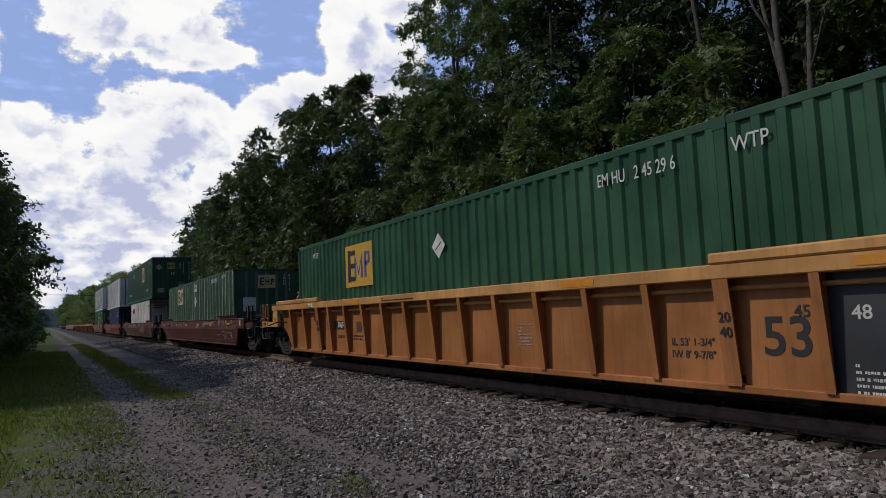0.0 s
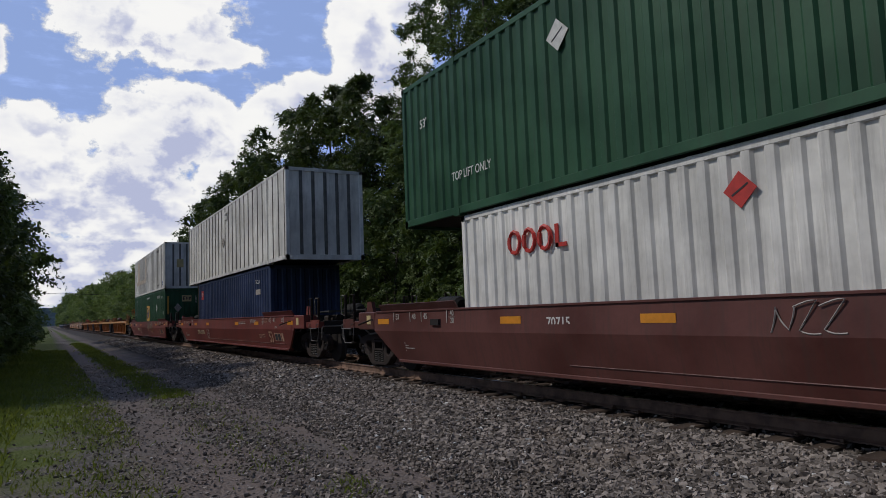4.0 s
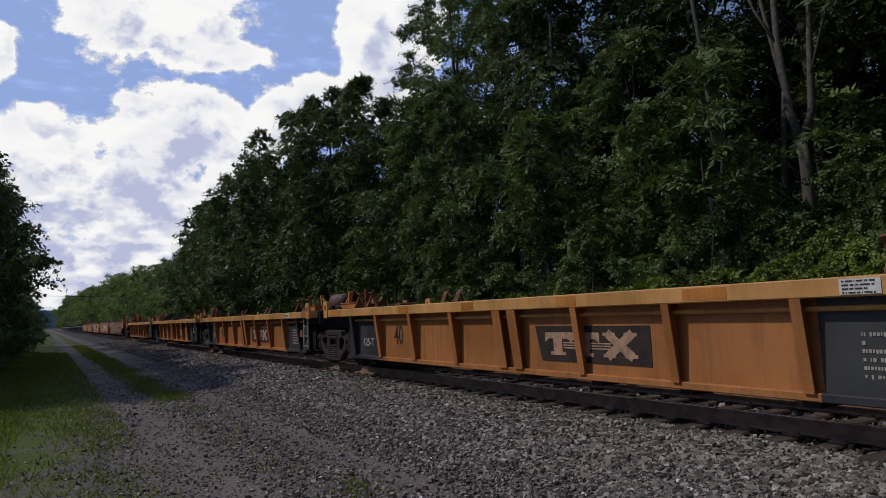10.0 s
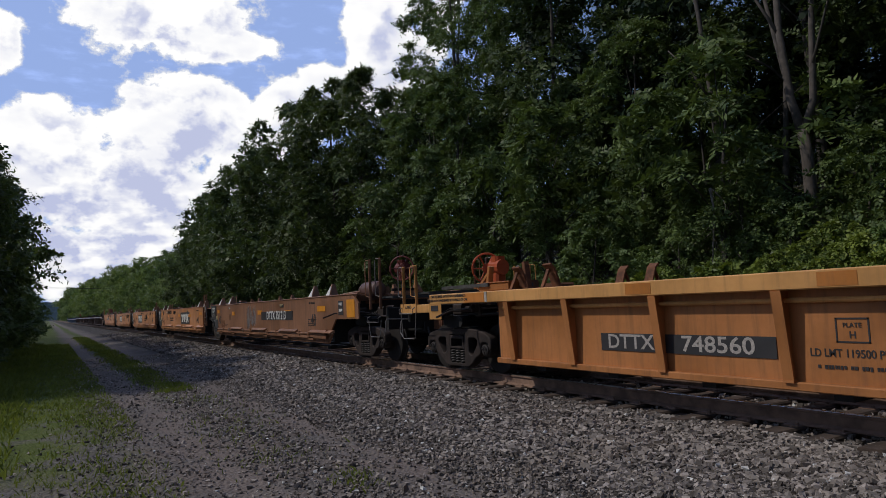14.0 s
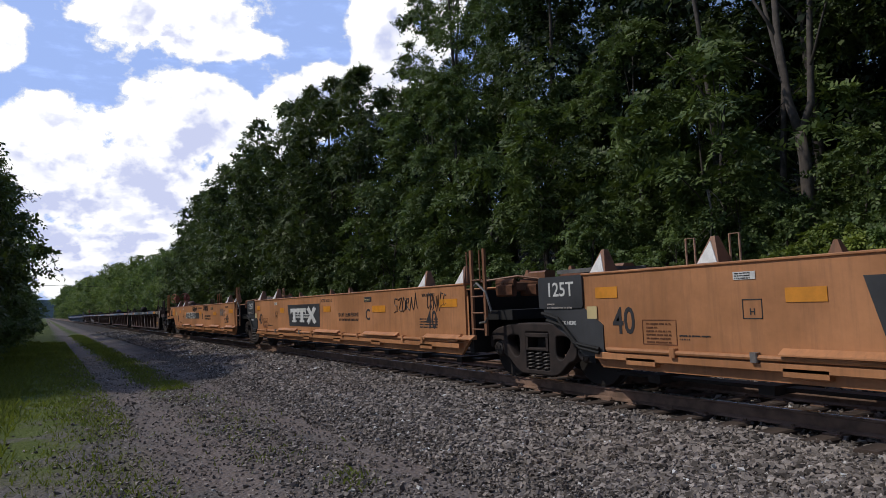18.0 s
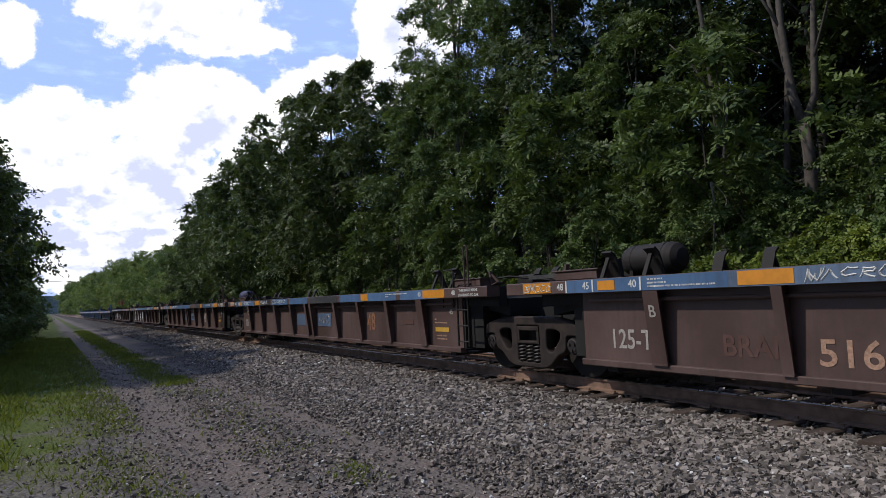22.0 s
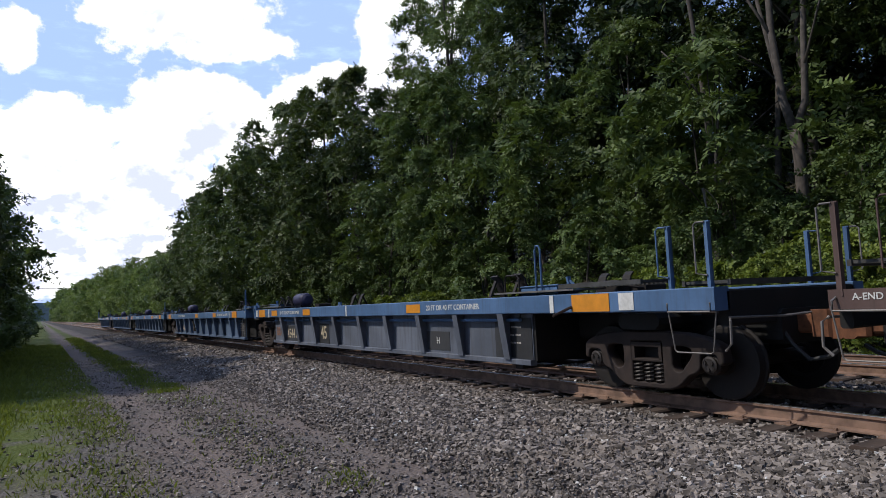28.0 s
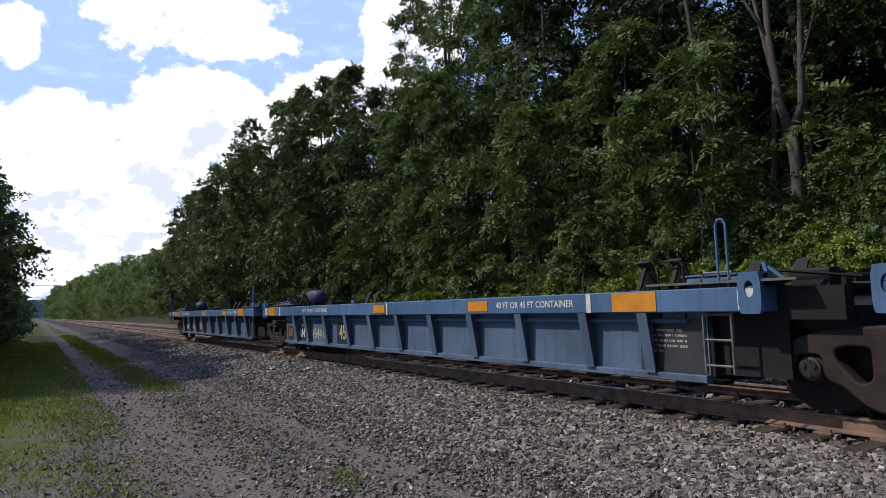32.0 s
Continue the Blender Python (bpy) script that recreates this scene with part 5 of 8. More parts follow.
def outer_end(car, e, pivot, inner, reach, chord, sill, top, base, detail, word="B-END", walk_z=1.50, low=True, post=None):
    """The coupled end of a car, outside its truck at pivot: low side sills, corner plates, posts with grab rods,
    steps, end walkway, black draft sill, coupler, hose, uncoupling lever."""
    at = lambda d: pivot + e * d
    turn = 0 if e > 0 else 180
    y0, y1 = sorted((inner, at(reach + 0.05)))
    part("draft_sill", Build().box(-0.42, 0.42, y0, y1, 0.62, 1.02, 0.05), SOOT_SHADE, car, "black greasy draft sill")
    y0, y1 = sorted((inner, at(-0.2)))
    part("end_deck", Build().box(-1.1, 1.1, y0, y1, 1.023, 1.06), SOOT_SHADE, car)
    y0, y1 = sorted((at(-0.35), at(0.3)))
    part("body_bolster", Build().box(-1.22, 1.22, y0, y1, 0.82, 1.018, 0.06), SOOT_SHADE, car)
    y0, y1 = sorted((at(reach - 0.12), at(reach)))
    part("end_sill", Build().box(-1.28, 1.28, y0, y1, sill[0] - 0.18, sill[1] - 0.03, 0.02), SOOT_SHADE, car)
    gear(car, "coupler", "coupler", coupler_mesh, RUSTED, pose(0, at(reach + 0.05), 0.85, 0, 0, turn), "rusty knuckle coupler")
    gear(car, "air_hose", "air_hose", hose_mesh, BLACK, pose(0.35 * e, at(reach), 0.80, 0, 0, turn))
    tagged(gear(car, "end_walk", "end_walk", platform_mesh(2.3), GRATE, pose(-1.15, at(reach - 0.36), walk_z, 0, 0, -90), "grey steel grating across the end"), kind="stuff")
    part("uncoupling_lever", Build().tube([(-1.40, at(reach + 0.02), 0.62), (-1.41, at(reach + 0.10), 0.70), (-1.40, at(reach + 0.10), 0.93), (-1.36, at(reach + 0.06), 0.97), (-0.5, at(reach + 0.14), 0.95), (-0.1, at(reach + 0.30), 0.98)], 0.015, 6), BRIGHT, car, "bare steel uncoupling lever")
    for k, (x, d, z) in enumerate(((-0.75, 0.35, 1.02), (0.5, 0.1, 1.02), (-0.95, -0.7, 1.0))):
        gear(car, "brake_gear", "brake_gear", lambda: Build().box(-0.13, 0.13, -0.15, 0.15, 0, 0.22, 0.03).box(-0.06, 0.06, -0.30, 0.28, 0.08, 0.16, 0.02).tube([(0, 0.28, 0.1), (0.1, 0.6, 0.12), (0.05, 0.9, 0.02)], 0.02, 6).lathe([(-0.2, 0.0), (-0.2, 0.08), (0.2, 0.08), (0.2, 0.0)], (0.16, 0, 0.16), 1, 10), GRIMY, pose(x, at(d), z, 0, 0, 40 * k))
    part("brake_pipe", Build().tube([(-1.05, inner, 1.16), (-1.12, at(0.0), 1.12), (-1.0, at(reach * 0.5), 1.02), (-0.6, at(reach - 0.1), 0.96)], 0.022, 7), GRIMY, car)
    for sx in (-1, 1):
        if low:
            y0, y1 = sorted((at(chord - 0.05), at(reach)))
            part("low_sill", Build().box(min(sx * 1.43, sx * 1.30), max(sx * 1.43, sx * 1.30), y0, y1, sill[0], sill[0] + 0.16, 0.01), base, car)
            y0, y1 = sorted((at(reach - 0.66), at(reach)))
            part("corner_plate", Build().box(min(sx * 1.442, sx * 1.425), max(sx * 1.442, sx * 1.425), y0, y1, sill[0], sill[1]), detail, car)
        foot = sill[1] - 0.06
        for d in (reach - 0.10, reach - 0.62):
            gear(car, "grab_post", ("grab_post", round(top - foot, 2)), post_mesh(top - foot), post or detail, pose(1.40 * sx, at(d), foot))
            gear(car, "grab_rod", ("grab_rod", round(top - foot, 2)), rod_mesh(top - foot), BRIGHT if d > reach - 0.3 else (post or detail), pose(1.40 * sx, at(d), foot, 0, 0, 0 if sx < 0 else 180))
        gear(car, "stirrup_step", ("stirrup_step", round(sill[0], 2)), lambda: Build().tube([(0, -0.32, sill[0] + 0.03), (0, -0.25, 0.61), (0, -0.22, 0.59), (0, 0.22, 0.59), (0, 0.25, 0.61), (0, 0.32, sill[0] + 0.03)], 0.009, 6), BRIGHT, pose(1.45 * sx, at(reach - 0.34), 0), "bent-rod step hanging from the corner")
        gear(car, "hand_hold", ("hand_hold", round(sill[0], 2)), lambda: Build().tube([(0, -0.27, 0.10), (-0.06, -0.28, 0.07), (-0.06, -0.28, -0.02), (-0.06, 0.28, -0.02), (-0.06, 0.28, 0.07), (0, 0.27, 0.10)], 0.011, 6), BRIGHT, pose(1.442 * sx, at(reach - 0.34), sill[0] + 0.01, 0, 0, 0 if sx < 0 else 180))
    if word:
        letters(car, word, at(reach - 0.34), (sill[0] + sill[1]) / 2 + 0.02, 0.085, INK if detail is not BROWN and detail is not CHORD_BLUE else WHITE, -1.446)


# ---- well cars with gusset ribs ----
def rib_mesh(zt, zb, wide):
    def make():
        b = Build()
        for s in (-1,):
            b.sweep([(-1.485, zt), (-1.30, zt), (-1.30, zb), (-1.375, zb)], 0, 2, 1, -0.008, 0.008)
            b.sweep([(-1.50, zt), (-1.484, zt), (-1.374, zb), (-1.392, zb)], 0, 2, 1, -wide / 2, wide / 2)
            b.box(-1.40, -1.30, -wide / 2, wide / 2, zb - 0.005, zb + 0.02)
        return b
    return make


def lug_mesh():
    """An upright lug with an oblong hole, at the end of the top chord."""
    b = Build()
    n = 14
    outer, inner = [], []
    for k in range(n):
        t = 2 * math.pi * k / n
        c, s = math.cos(t), math.sin(t)
        outer.append((0.125 * max(-1, min(1, c * 1.35)), 0.21 + 0.21 * max(-1, min(1, s * 1.25))))
        inner.append((0.05 * c, 0.25 + 0.085 * s))
    pts = [(-0.03, y, z) for y, z in outer] + [(-0.03, y, z) for y, z in inner] + [(0.03, y, z) for y, z in outer] + [(0.03, y, z) for y, z in inner]
    f = []
    for k in range(n):
        j = (k + 1) % n
        f += [(k, j, n + j, n + k), (2 * n + k, 3 * n + k, 3 * n + j, 2 * n + j), (k, 2 * n + k, 2 * n + j, j), (n + k, n + j, 3 * n + j, 3 * n + k)]
    return b.face_loop(pts, f)


def guide_mesh():
    """A bent plate that guides a container down into the well."""
    b = Build()
    b.ribbon([(-0.14, 0.0), (-0.02, 0.30), (0.05, 0.36)], 0.03, -0.09, 0.09)
    b.ribbon([(0.16, 0.0), (0.02, 0.28)], 0.03, -0.03, 0.03)
    b.box(-0.12, 0.12, -0.17, 0.18, -0.01, 0.02)
    return b


def well_floor(car, half, key):
    def make():
        b = Build()
        k = -half + 0.4
        while k < half:
            b.box(-1.28, 1.28, k - 0.09, k + 0.09, 0.20, 0.30)
            k += 1.45
        for x in (-1.0, -0.35, 0.35, 1.0):
            b.box(x - 0.10, x + 0.10, -half, half, 0.23, 0.27)
        return b
    part("well_floor", shared(("well_floor", key), make), STEEL, car)


def joint_end(car, sgn, half, pivot, zt):
    """The inner end of an articulated unit: bulkhead, sloping deck over the shared truck, pivot arm."""
    # blackened bulkhead stands in for the shadow behind the ladder
    part("bulkhead", Build().box(-1.28, 1.28, sgn * half - 0.05, sgn * half + 0.05, 0.34, zt - 0.02), SOOT_SHADE, car)
    b = Build()
    y0, y1 = sgn * half, sgn * (pivot - 0.55)
    ring = [(y0, zt - 0.34), (y0, zt - 0.06), (y1, zt - 0.22), (y1, zt - 0.50)]
    b.sweep(ring if sgn > 0 else ring[::-1], 1, 2, 0, -1.05, 1.05)
    part("end_deck", b, SOOT_SHADE, car)
    q = sorted((sgn * (pivot - 0.75), sgn * (pivot - 0.02)))
    part("pivot_arm", Build().box(-0.42, 0.42, q[0], q[1], 0.62, 1.02, 0.05), SOOT_SHADE, car)
    for x in (-1.26, 1.10):
        part("deck_side", Build().box(x, x + 0.16, min(y0, y1), max(y0, y1), zt - 0.34, zt - 0.02), SOOT_SHADE, car)
    # added black block fills the open gap in place of shadow
    q = sorted((sgn * half, sgn * (pivot - 1.15)))
    part("body_bolster", Build().box(-1.18, 1.18, q[0], q[1], 0.36, zt - 0.3), SOOT_SHADE, car)
    m = Build()
    m.lathe([(-0.02, 0.0), (-0.02, 0.30), (0.20, 0.26), (0.26, 0.0)], (0, sgn * (pivot - 0.12), 1.0), 2, 16)
    part("pivot_casting", m, CASTING, car)


def ribbed_car(label, s, span, ribs, half, chord, paints, front=0.0, rear=0.0, dark_ends=(0.0, 0.0), zt=1.42, zc=1.24, group="", wide=0.11, trucks=(False, True), wide_ribs=(), tank=None, stripe=True, end_paint=None, reach=0.3, lugs=True, braces=None, end_ladder=None, sill=(0.96, 1.14), top=2.02, words=("B-END", "A-END")):
    """A well-car unit with upright sheets, gusset ribs and a box top chord. front, rear: how far a coupled end reaches past its truck."""
    body, edge = paints[0], paints[1]
    end_paint = end_paint or body
    car = rolling("well_car", label, "freight car", s, group)
    zb = 0.34
    h0, h1 = half if isinstance(half, tuple) else (half, half)
    lo, hi = -h0 + dark_ends[0], h1 - dark_ends[1]
    for side in SIDE_OF.values():
        sheet = Build()
        sheet.box(min(side * 1.30, side * 1.27), max(side * 1.30, side * 1.27), lo, hi, zb, zc + 0.01)
        part("side_sheet", sheet, body, car)
        for a, b in ((-h0, lo), (hi, h1)):
            if b > a:
                part("end_panel", Build().box(min(side * 1.302, side * 1.27), max(side * 1.302, side * 1.27), a, b, zb, zc + 0.01), paints[2], car, "dark grey painted end panel")
        y0, y1 = chord[0] if not front else -span / 2 - reach, chord[1] if not rear else span / 2 + reach
        part("top_chord", Build().box(min(side * 1.50, side * 1.25), max(side * 1.50, side * 1.25), y0, y1, zc, zt, 0.012), edge, car)
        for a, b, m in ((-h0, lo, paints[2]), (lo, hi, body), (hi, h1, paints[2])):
            if b > a:
                part("bottom_sill", Build().box(min(side * 1.37, side * 1.25), max(side * 1.37, side * 1.25), a, b, zb - 0.07, zb + 0.015, 0.01), m, car)
        for e, on in ((-1, front), (1, rear)):
            if not on and lugs:
                gear(car, "end_lug", "end_lug", lug_mesh, edge, pose(side * 1.49, (y0 + 0.13) if e < 0 else (y1 - 0.13), zc - 0.02), "upright lug with an oblong hole")
    for k, y in enumerate(ribs):
        me = shared(("rib", zt, zc, wide * (1.9 if y in wide_ribs else 1)), rib_mesh(zc, zb + 0.01, wide * (1.9 if y in wide_ribs else 1)))
        mat = paints[2] if y < lo - 0.3 or y > hi + 0.3 else body
        me2 = MESHES.setdefault(("rib", zt, zc, y in wide_ribs, mat.name), me.copy())
        o = part("rib", me2, mat, car)
        o.matrix_basis = pose(0, y, 0)
        o = part("rib", me2, mat, car)
        o.matrix_basis = pose(0, y, 0, 0, 0, 180)
    well_floor(car, min(h0, h1), round(min(h0, h1), 2))
    for side in (-1, 1):
        part("pipe", Build().tube([(side * 1.36, -h0 + 0.2, zc - 0.10), (side * 1.36, h1 - 0.2, zc - 0.10)], 0.026, 8), edge, car)
    for e, on in ((-1, front), (1, rear)):
        half = h0 if e < 0 else h1
        if on:
            part("bulkhead", Build().box(-1.28, 1.28, e * half - 0.05, e * half + 0.05, zb, zt - 0.05), SOOT_SHADE, car)
            outer_end(car, e, e * span / 2, e * half, on, reach, sill, top, edge, edge if edge is not CHORD_BLUE else CHORD_BLUE, words[0 if e < 0 else 1], zt + 0.06, reach < 1.0)
            tagged(gear(car, "side_walk", "side_walk", platform_mesh(1.5), GRATE, pose(-1.0, e * (span / 2 - 0.6) - 0.75, zt + 0.12), "grey steel grating walkway"), kind="stuff")
        else:
            joint_end(car, e, half, span / 2, zt)
            if e < 0:
                rod_ladder(car, end_ladder or STEEL, pose(-1.43, -half - 0.22, 0.40))
    rng = random.Random(int(s * 10))
    for y in (-h0 + 0.35, -h0 + 1.0, h1 - 0.4, h1 - 1.1):
        for side in (-1, 1):
            gear(car, "container_guide", "container_guide", guide_mesh, end_paint, pose(side * 1.18, y + rng.uniform(-0.1, 0.1), zt - 0.01, 0, 0, 90 if side < 0 else -90))
    if braces:
        for e in (-1, 1):
            half = h0 if e < 0 else h1
            gear(car, "raised_step", "raised_step", lambda: Build().box(-0.16, 0.16, -0.42, 0.42, 0, 0.13, 0.02).box(-0.18, 0.18, -0.46, 0.46, 0.13, 0.15, 0.006), braces[0], pose(-1.12, e * (half + 0.15), zt), "raised steel step on the end of the top chord")
            for d, m, lean in ((-0.62, braces[1], 8), (0.78, braces[0], -14)):
                gear(car, "upright_brace", "upright_brace", lambda: Build().box(-0.05, 0.05, -0.035, 0.035, 0, 0.52, 0.008).ribbon([(-0.30, 0.0), (-0.03, 0.40)], 0.05, -0.02, 0.02).box(-0.10, 0.10, -0.34, 0.10, 0, 0.03), m, pose(-1.05, e * (half + d * 0.8), zt, lean, 0, 180 if e > 0 else 0) @ Matrix.Diagonal((1, 1, 0.85, 1) if braces[1] is RUSTED else (0.7, 0.6, 0.5, 1)), "upright plate with a slanting brace")
            gear(car, "cross_beam", "cross_beam", lambda: Build().box(-1.15, 1.15, -0.09, 0.09, 0, 0.16, 0.02).box(-0.35, -0.12, -0.22, 0.22, 0.10, 0.34, 0.03).box(0.30, 0.75, -0.16, 0.16, 0.08, 0.28, 0.03), braces[1], pose(0, e * (half + 0.62), zt - 0.16), "rusty beam with brake rigging across the end")
            if end_paint is STEEL and e < 0:
                gear(car, "grab_post", "inner_post", lambda: Build().tube([(0, -0.06, 0), (0, -0.06, 0.66), (0, -0.03, 0.72), (0, 0.03, 0.72), (0, 0.06, 0.66), (0, 0.06, 0)], 0.016, 6), edge, pose(-1.38, -half - 0.30, zt), "tall narrow grab post")
                gear(car, "grab_rail", "grab_rail", rail_mesh, STEEL, pose(-1.30, -half + 0.45, zt - 0.35, 0, 0, 0))
            part("brake_rod", Build().tube([(-0.9, e * half, zt + 0.10), (-0.6, e * (half + 0.5), zt + 0.16), (-0.2, e * (half + 1.1), zt + 0.06)], 0.02, 6), braces[1], car)
    tagged(gear(car, "deck_walk", "deck_walk", platform_mesh(1.3), GRATE, pose(-0.8, h1 + 0.10, zt + 0.10)), kind="stuff")
    gear(car, "valve_box", "valve_box", lambda: Build().box(-0.2, 0.2, -0.16, 0.16, 0, 0.3, 0.03).box(-0.1, 0.1, -0.3, -0.1, 0.05, 0.2, 0.02).tube([(0, -0.3, 0.12), (0, -0.9, 0.1), (0.3, -1.2, 0.02)], 0.02, 6), STEEL, pose(0.25, -h0 - 0.45, zt - 0.12))
    if tank is not None:
        gear(car, "air_tank", "air_tank", tank_mesh, paints[3] if len(paints) > 3 else edge, pose(-0.45, tank, zt + 0.0), "round air-brake reservoir on the end deck")
        part("tank_bracket", Build().box(-0.62, -0.28, tank - 0.3, tank - 0.24, zt - 0.3, zt + 0.14).box(-0.62, -0.28, tank + 0.24, tank + 0.3, zt - 0.3, zt + 0.14), SOOT_SHADE, car)
    for e, has in ((-1, trucks[0]), (1, trucks[1])):
        if has:
            truck(car, e * span / 2, 1.13 if (rear if e > 0 else front) == 0 else 1.0)
    if stripe is True:
        for y in (-h0 + 0.9, -h0 * 0.45, h1 * 0.42, h1 - 1.6):
            panel(car, y - 0.32, y + 0.32, zc + 0.035, zt - 0.035, REFLECT, -1.501, "reflector", "amber reflective strip")
        panel(car, h1 - 2.3, h1 - 1.95, zc + 0.03, zt - 0.03, WHITE, -1.501, "notice", "small white notice plate")
        bars(car, h1 - 2.125, zt - 0.05, 0.28, 3, 0.035, INK, -1.508, int(s))
    elif stripe:
        for y, w in stripe:
            panel(car, y - w, y + w, zc + 0.025, zt - 0.025, ORANGE_STRIP, -1.501, "reflector", "dull orange strip on the top chord", 0.003)
        panel(car, -5.48, -5.13, zc + 0.02, zt - 0.02, WHITE, -1.501, "notice", "small white notice plate")
        bars(car, -5.305, zt - 0.035, 0.30, 4, 0.034, INK, -1.508, int(s))
        for e in (-1, 1):
            panel(car, e * (h1 + 0.06) - 0.03, e * (h1 + 0.06) + 0.03, zc + 0.01, zt - 0.006, FADED_WHITE, -1.501, "white_mark", "pale worn joint of the top chord")
            q = sorted((e * (h1 + 0.12), e * (h1 + 0.72)))
            panel(car, q[0], q[1], zc + 0.012, zt - 0.012, ORANGE_STRIP, -1.501, "end_strip", "dull orange end of the top chord", 0.002)
    return car


# ---- smooth-sided 53-foot well cars ----
SLOPE = 0.241   # of the lower side sheet


def smooth_long_car(label, s, body, group="", strips=(-8.9, -5.3, -2.6, 2.6, 5.3, 8.95)):
    car = rolling("well_car", label, "freight car", s, group)
    for side in (-1, 1):
        lev = [(1.36, 0.30, 8.45), (1.50, 0.88, 9.28), (1.47, 1.285, 9.28)]
        pts = []
        for x, z, h in lev:
            pts += [(side * x, -h, z), (side * x, h, z)]
        for x, z, h in lev[::-1]:
            pts += [(side * (x - 0.05), -h, z), (side * (x - 0.05), h, z)]
        n = 6
        f = [(2 * i, 2 * i + 1, (2 * i + 3) % 12, (2 * i + 2) % 12) for i in range(n)]
        f += [(0, 2, 8, 10), (2, 4, 6, 8), (1, 11, 9, 3), (3, 9, 7, 5)]
        part("side_sheet", Build().face_loop(pts, f), body, car)
        part("top_edge", Build().box(min(side * 1.495, side * 1.34), max(side * 1.495, side * 1.34), -9.2, 9.2, 1.26, 1.295, 0.006), body, car)
        part("bottom_sill", Build().box(min(side * 1.38, side * 1.22), max(side * 1.38, side * 1.22), -8.4, 8.4, 0.25, 0.31, 0.01), body, car)
        for e in (-1, 1):
            g = Build()
            yy = sorted((e * 6.02, e * 9.05))
            g.face_loop([(side * 1.42, yy[0], 1.28), (side * 1.42, yy[1], 1.28), (side * 1.51, yy[1], 1.42), (side * 1.51, yy[0], 1.42), (side * 1.38, yy[0], 1.28), (side * 1.38, yy[1], 1.28), (side * 1.47, yy[1], 1.43), (side * 1.47, yy[0], 1.43)],
                        [(0, 1, 2, 3), (4, 7, 6, 5), (0, 3, 7, 4), (1, 5, 6, 2), (3, 2, 6, 7), (0, 4, 5, 1)])
            part("guide_flap", g, body, car, "sloping container guide along the top edge")
            yy = sorted((e * 9.28, e * 10.12))
            part("corner_box", Build().box(min(side * 1.49, side * 1.10), max(side * 1.49, side * 1.10), yy[0], yy[1], 0.90, 1.285, 0.02), body, car)
            part("corner_bracket", Build().plate([(e * 9.75, 1.28), (e * 9.85, 1.52), (e * 10.05, 1.52), (e * 10.12, 1.28)], side * 1.30, side * 1.22), body, car)
            panel(car, e * 9.58 - 0.10, e * 9.58 + 0.10, 1.02, 1.21, LOGO_CREAM, -1.491, "notice", "pale notice plate") if side < 0 else None
    for e in (-1, 1):
        part("bulkhead", Build().box(-1.28, 1.28, e * 8.55 - 0.05, e * 8.55 + 0.05, 0.32, 1.26), SOOT_SHADE, car)
        outer_end(car, e, e * 9.88, e * 8.55, 1.30, 0.25, (0.93, 1.14), 1.72, body, body, "", 1.36, post=GRIMY)
        truck(car, e * 9.88)
        gear(car, "air_pipe", "air_pipe", lambda: Build().tube([(0, 0, 0), (0.02, 0.25, -0.10), (0, 0.55, -0.12), (0, 0.9, 0.02)], 0.02, 6), GREYPOST, pose(-1.30, e * 9.4, 0.92))
        gear(car, "brake_cylinder", "brake_cylinder", tank_mesh, SOOT_SHADE, pose(0.4, e * 9.2, 1.12))
    well_floor(car, 8.4, 8.4)
    for y in strips:
        panel(car, y - 0.26, y + 0.26, 1.02, 1.13, REFLECT, -1.488, "reflector", "amber reflective strip")
    letters(car, "53", -6.9, 0.62, 0.50, FADED_TAN, -1.447, lean=SLOPE, squeeze=0.9)
    for word, y, z in (("53", -8.15, 1.16), ("48", -7.28, 1.16), ("45", -6.83, 1.16)):
        letters(car, word, y, z, 0.16, FADED_WHITE, -1.490)
        panel(car, y - 0.17, y - 0.15, 1.06, 1.25, FADED_WHITE, -1.489, "white_mark", "white painted line")
    letters(car, "40", -6.02, 1.205, 0.13, FADED_WHITE, -1.490)
    letters(car, "20", -6.02, 1.075, 0.13, FADED_WHITE, -1.490)
    panel(car, -6.13, -5.91, 1.135, 1.145, FADED_WHITE, -1.489, "white_mark", "white painted line")
    panel(car, -6.22, -6.20, 1.04, 1.26, FADED_WHITE, -1.489, "white_mark", "white painted line")
    bars(car, -6.45, 1.23, 0.36, 4, 0.045, FADED_TAN, -1.490, int(s) + 3)
    letters(car, "L 73-4", -7.5, 0.94, 0.10, FADED_WHITE, -1.496)
    for y0, y1, m, name, off in ((-7.92, -7.28, FADED_TAN, "stencil_frame", 0.0), (-7.88, -7.62, SLATE, "stencil_field", 0.003), (-7.58, -7.32, SLATE, "stencil_field", 0.003), (-8.16, -8.0, FADED_TAN, "stencil_frame", 0.0)):
        b = Build().box(-1.366 - off, -1.362 - off, y0, y1, 0.52 + off * 6, 0.76 - off * 6)
        b.v = [(p - SLOPE * (z_ - 0.30), q, z_) for p, q, z_ in b.v]
        part(name, b, m, car, "stencilled inspection panel")
    for word, y in (("53", 8.2), ("48", 7.5), ("45", 7.05)):
        letters(car, word, y, 1.16, 0.15, FADED_WHITE, -1.490)
        panel(car, y + 0.14, y + 0.16, 1.06, 1.25, FADED_WHITE, -1.489, "white_mark", "white painted line")
    letters(car, "40", 6.1, 1.205, 0.13, FADED_WHITE, -1.490)
    letters(car, "20", 6.1, 1.075, 0.13, FADED_WHITE, -1.490)
    panel(car, 6.0, 6.2, 1.135, 1.145, FADED_WHITE, -1.489, "white_mark", "white painted line")
    panel(car, 6.26, 6.28, 1.04, 1.26, FADED_WHITE, -1.489, "white_mark", "white painted line")
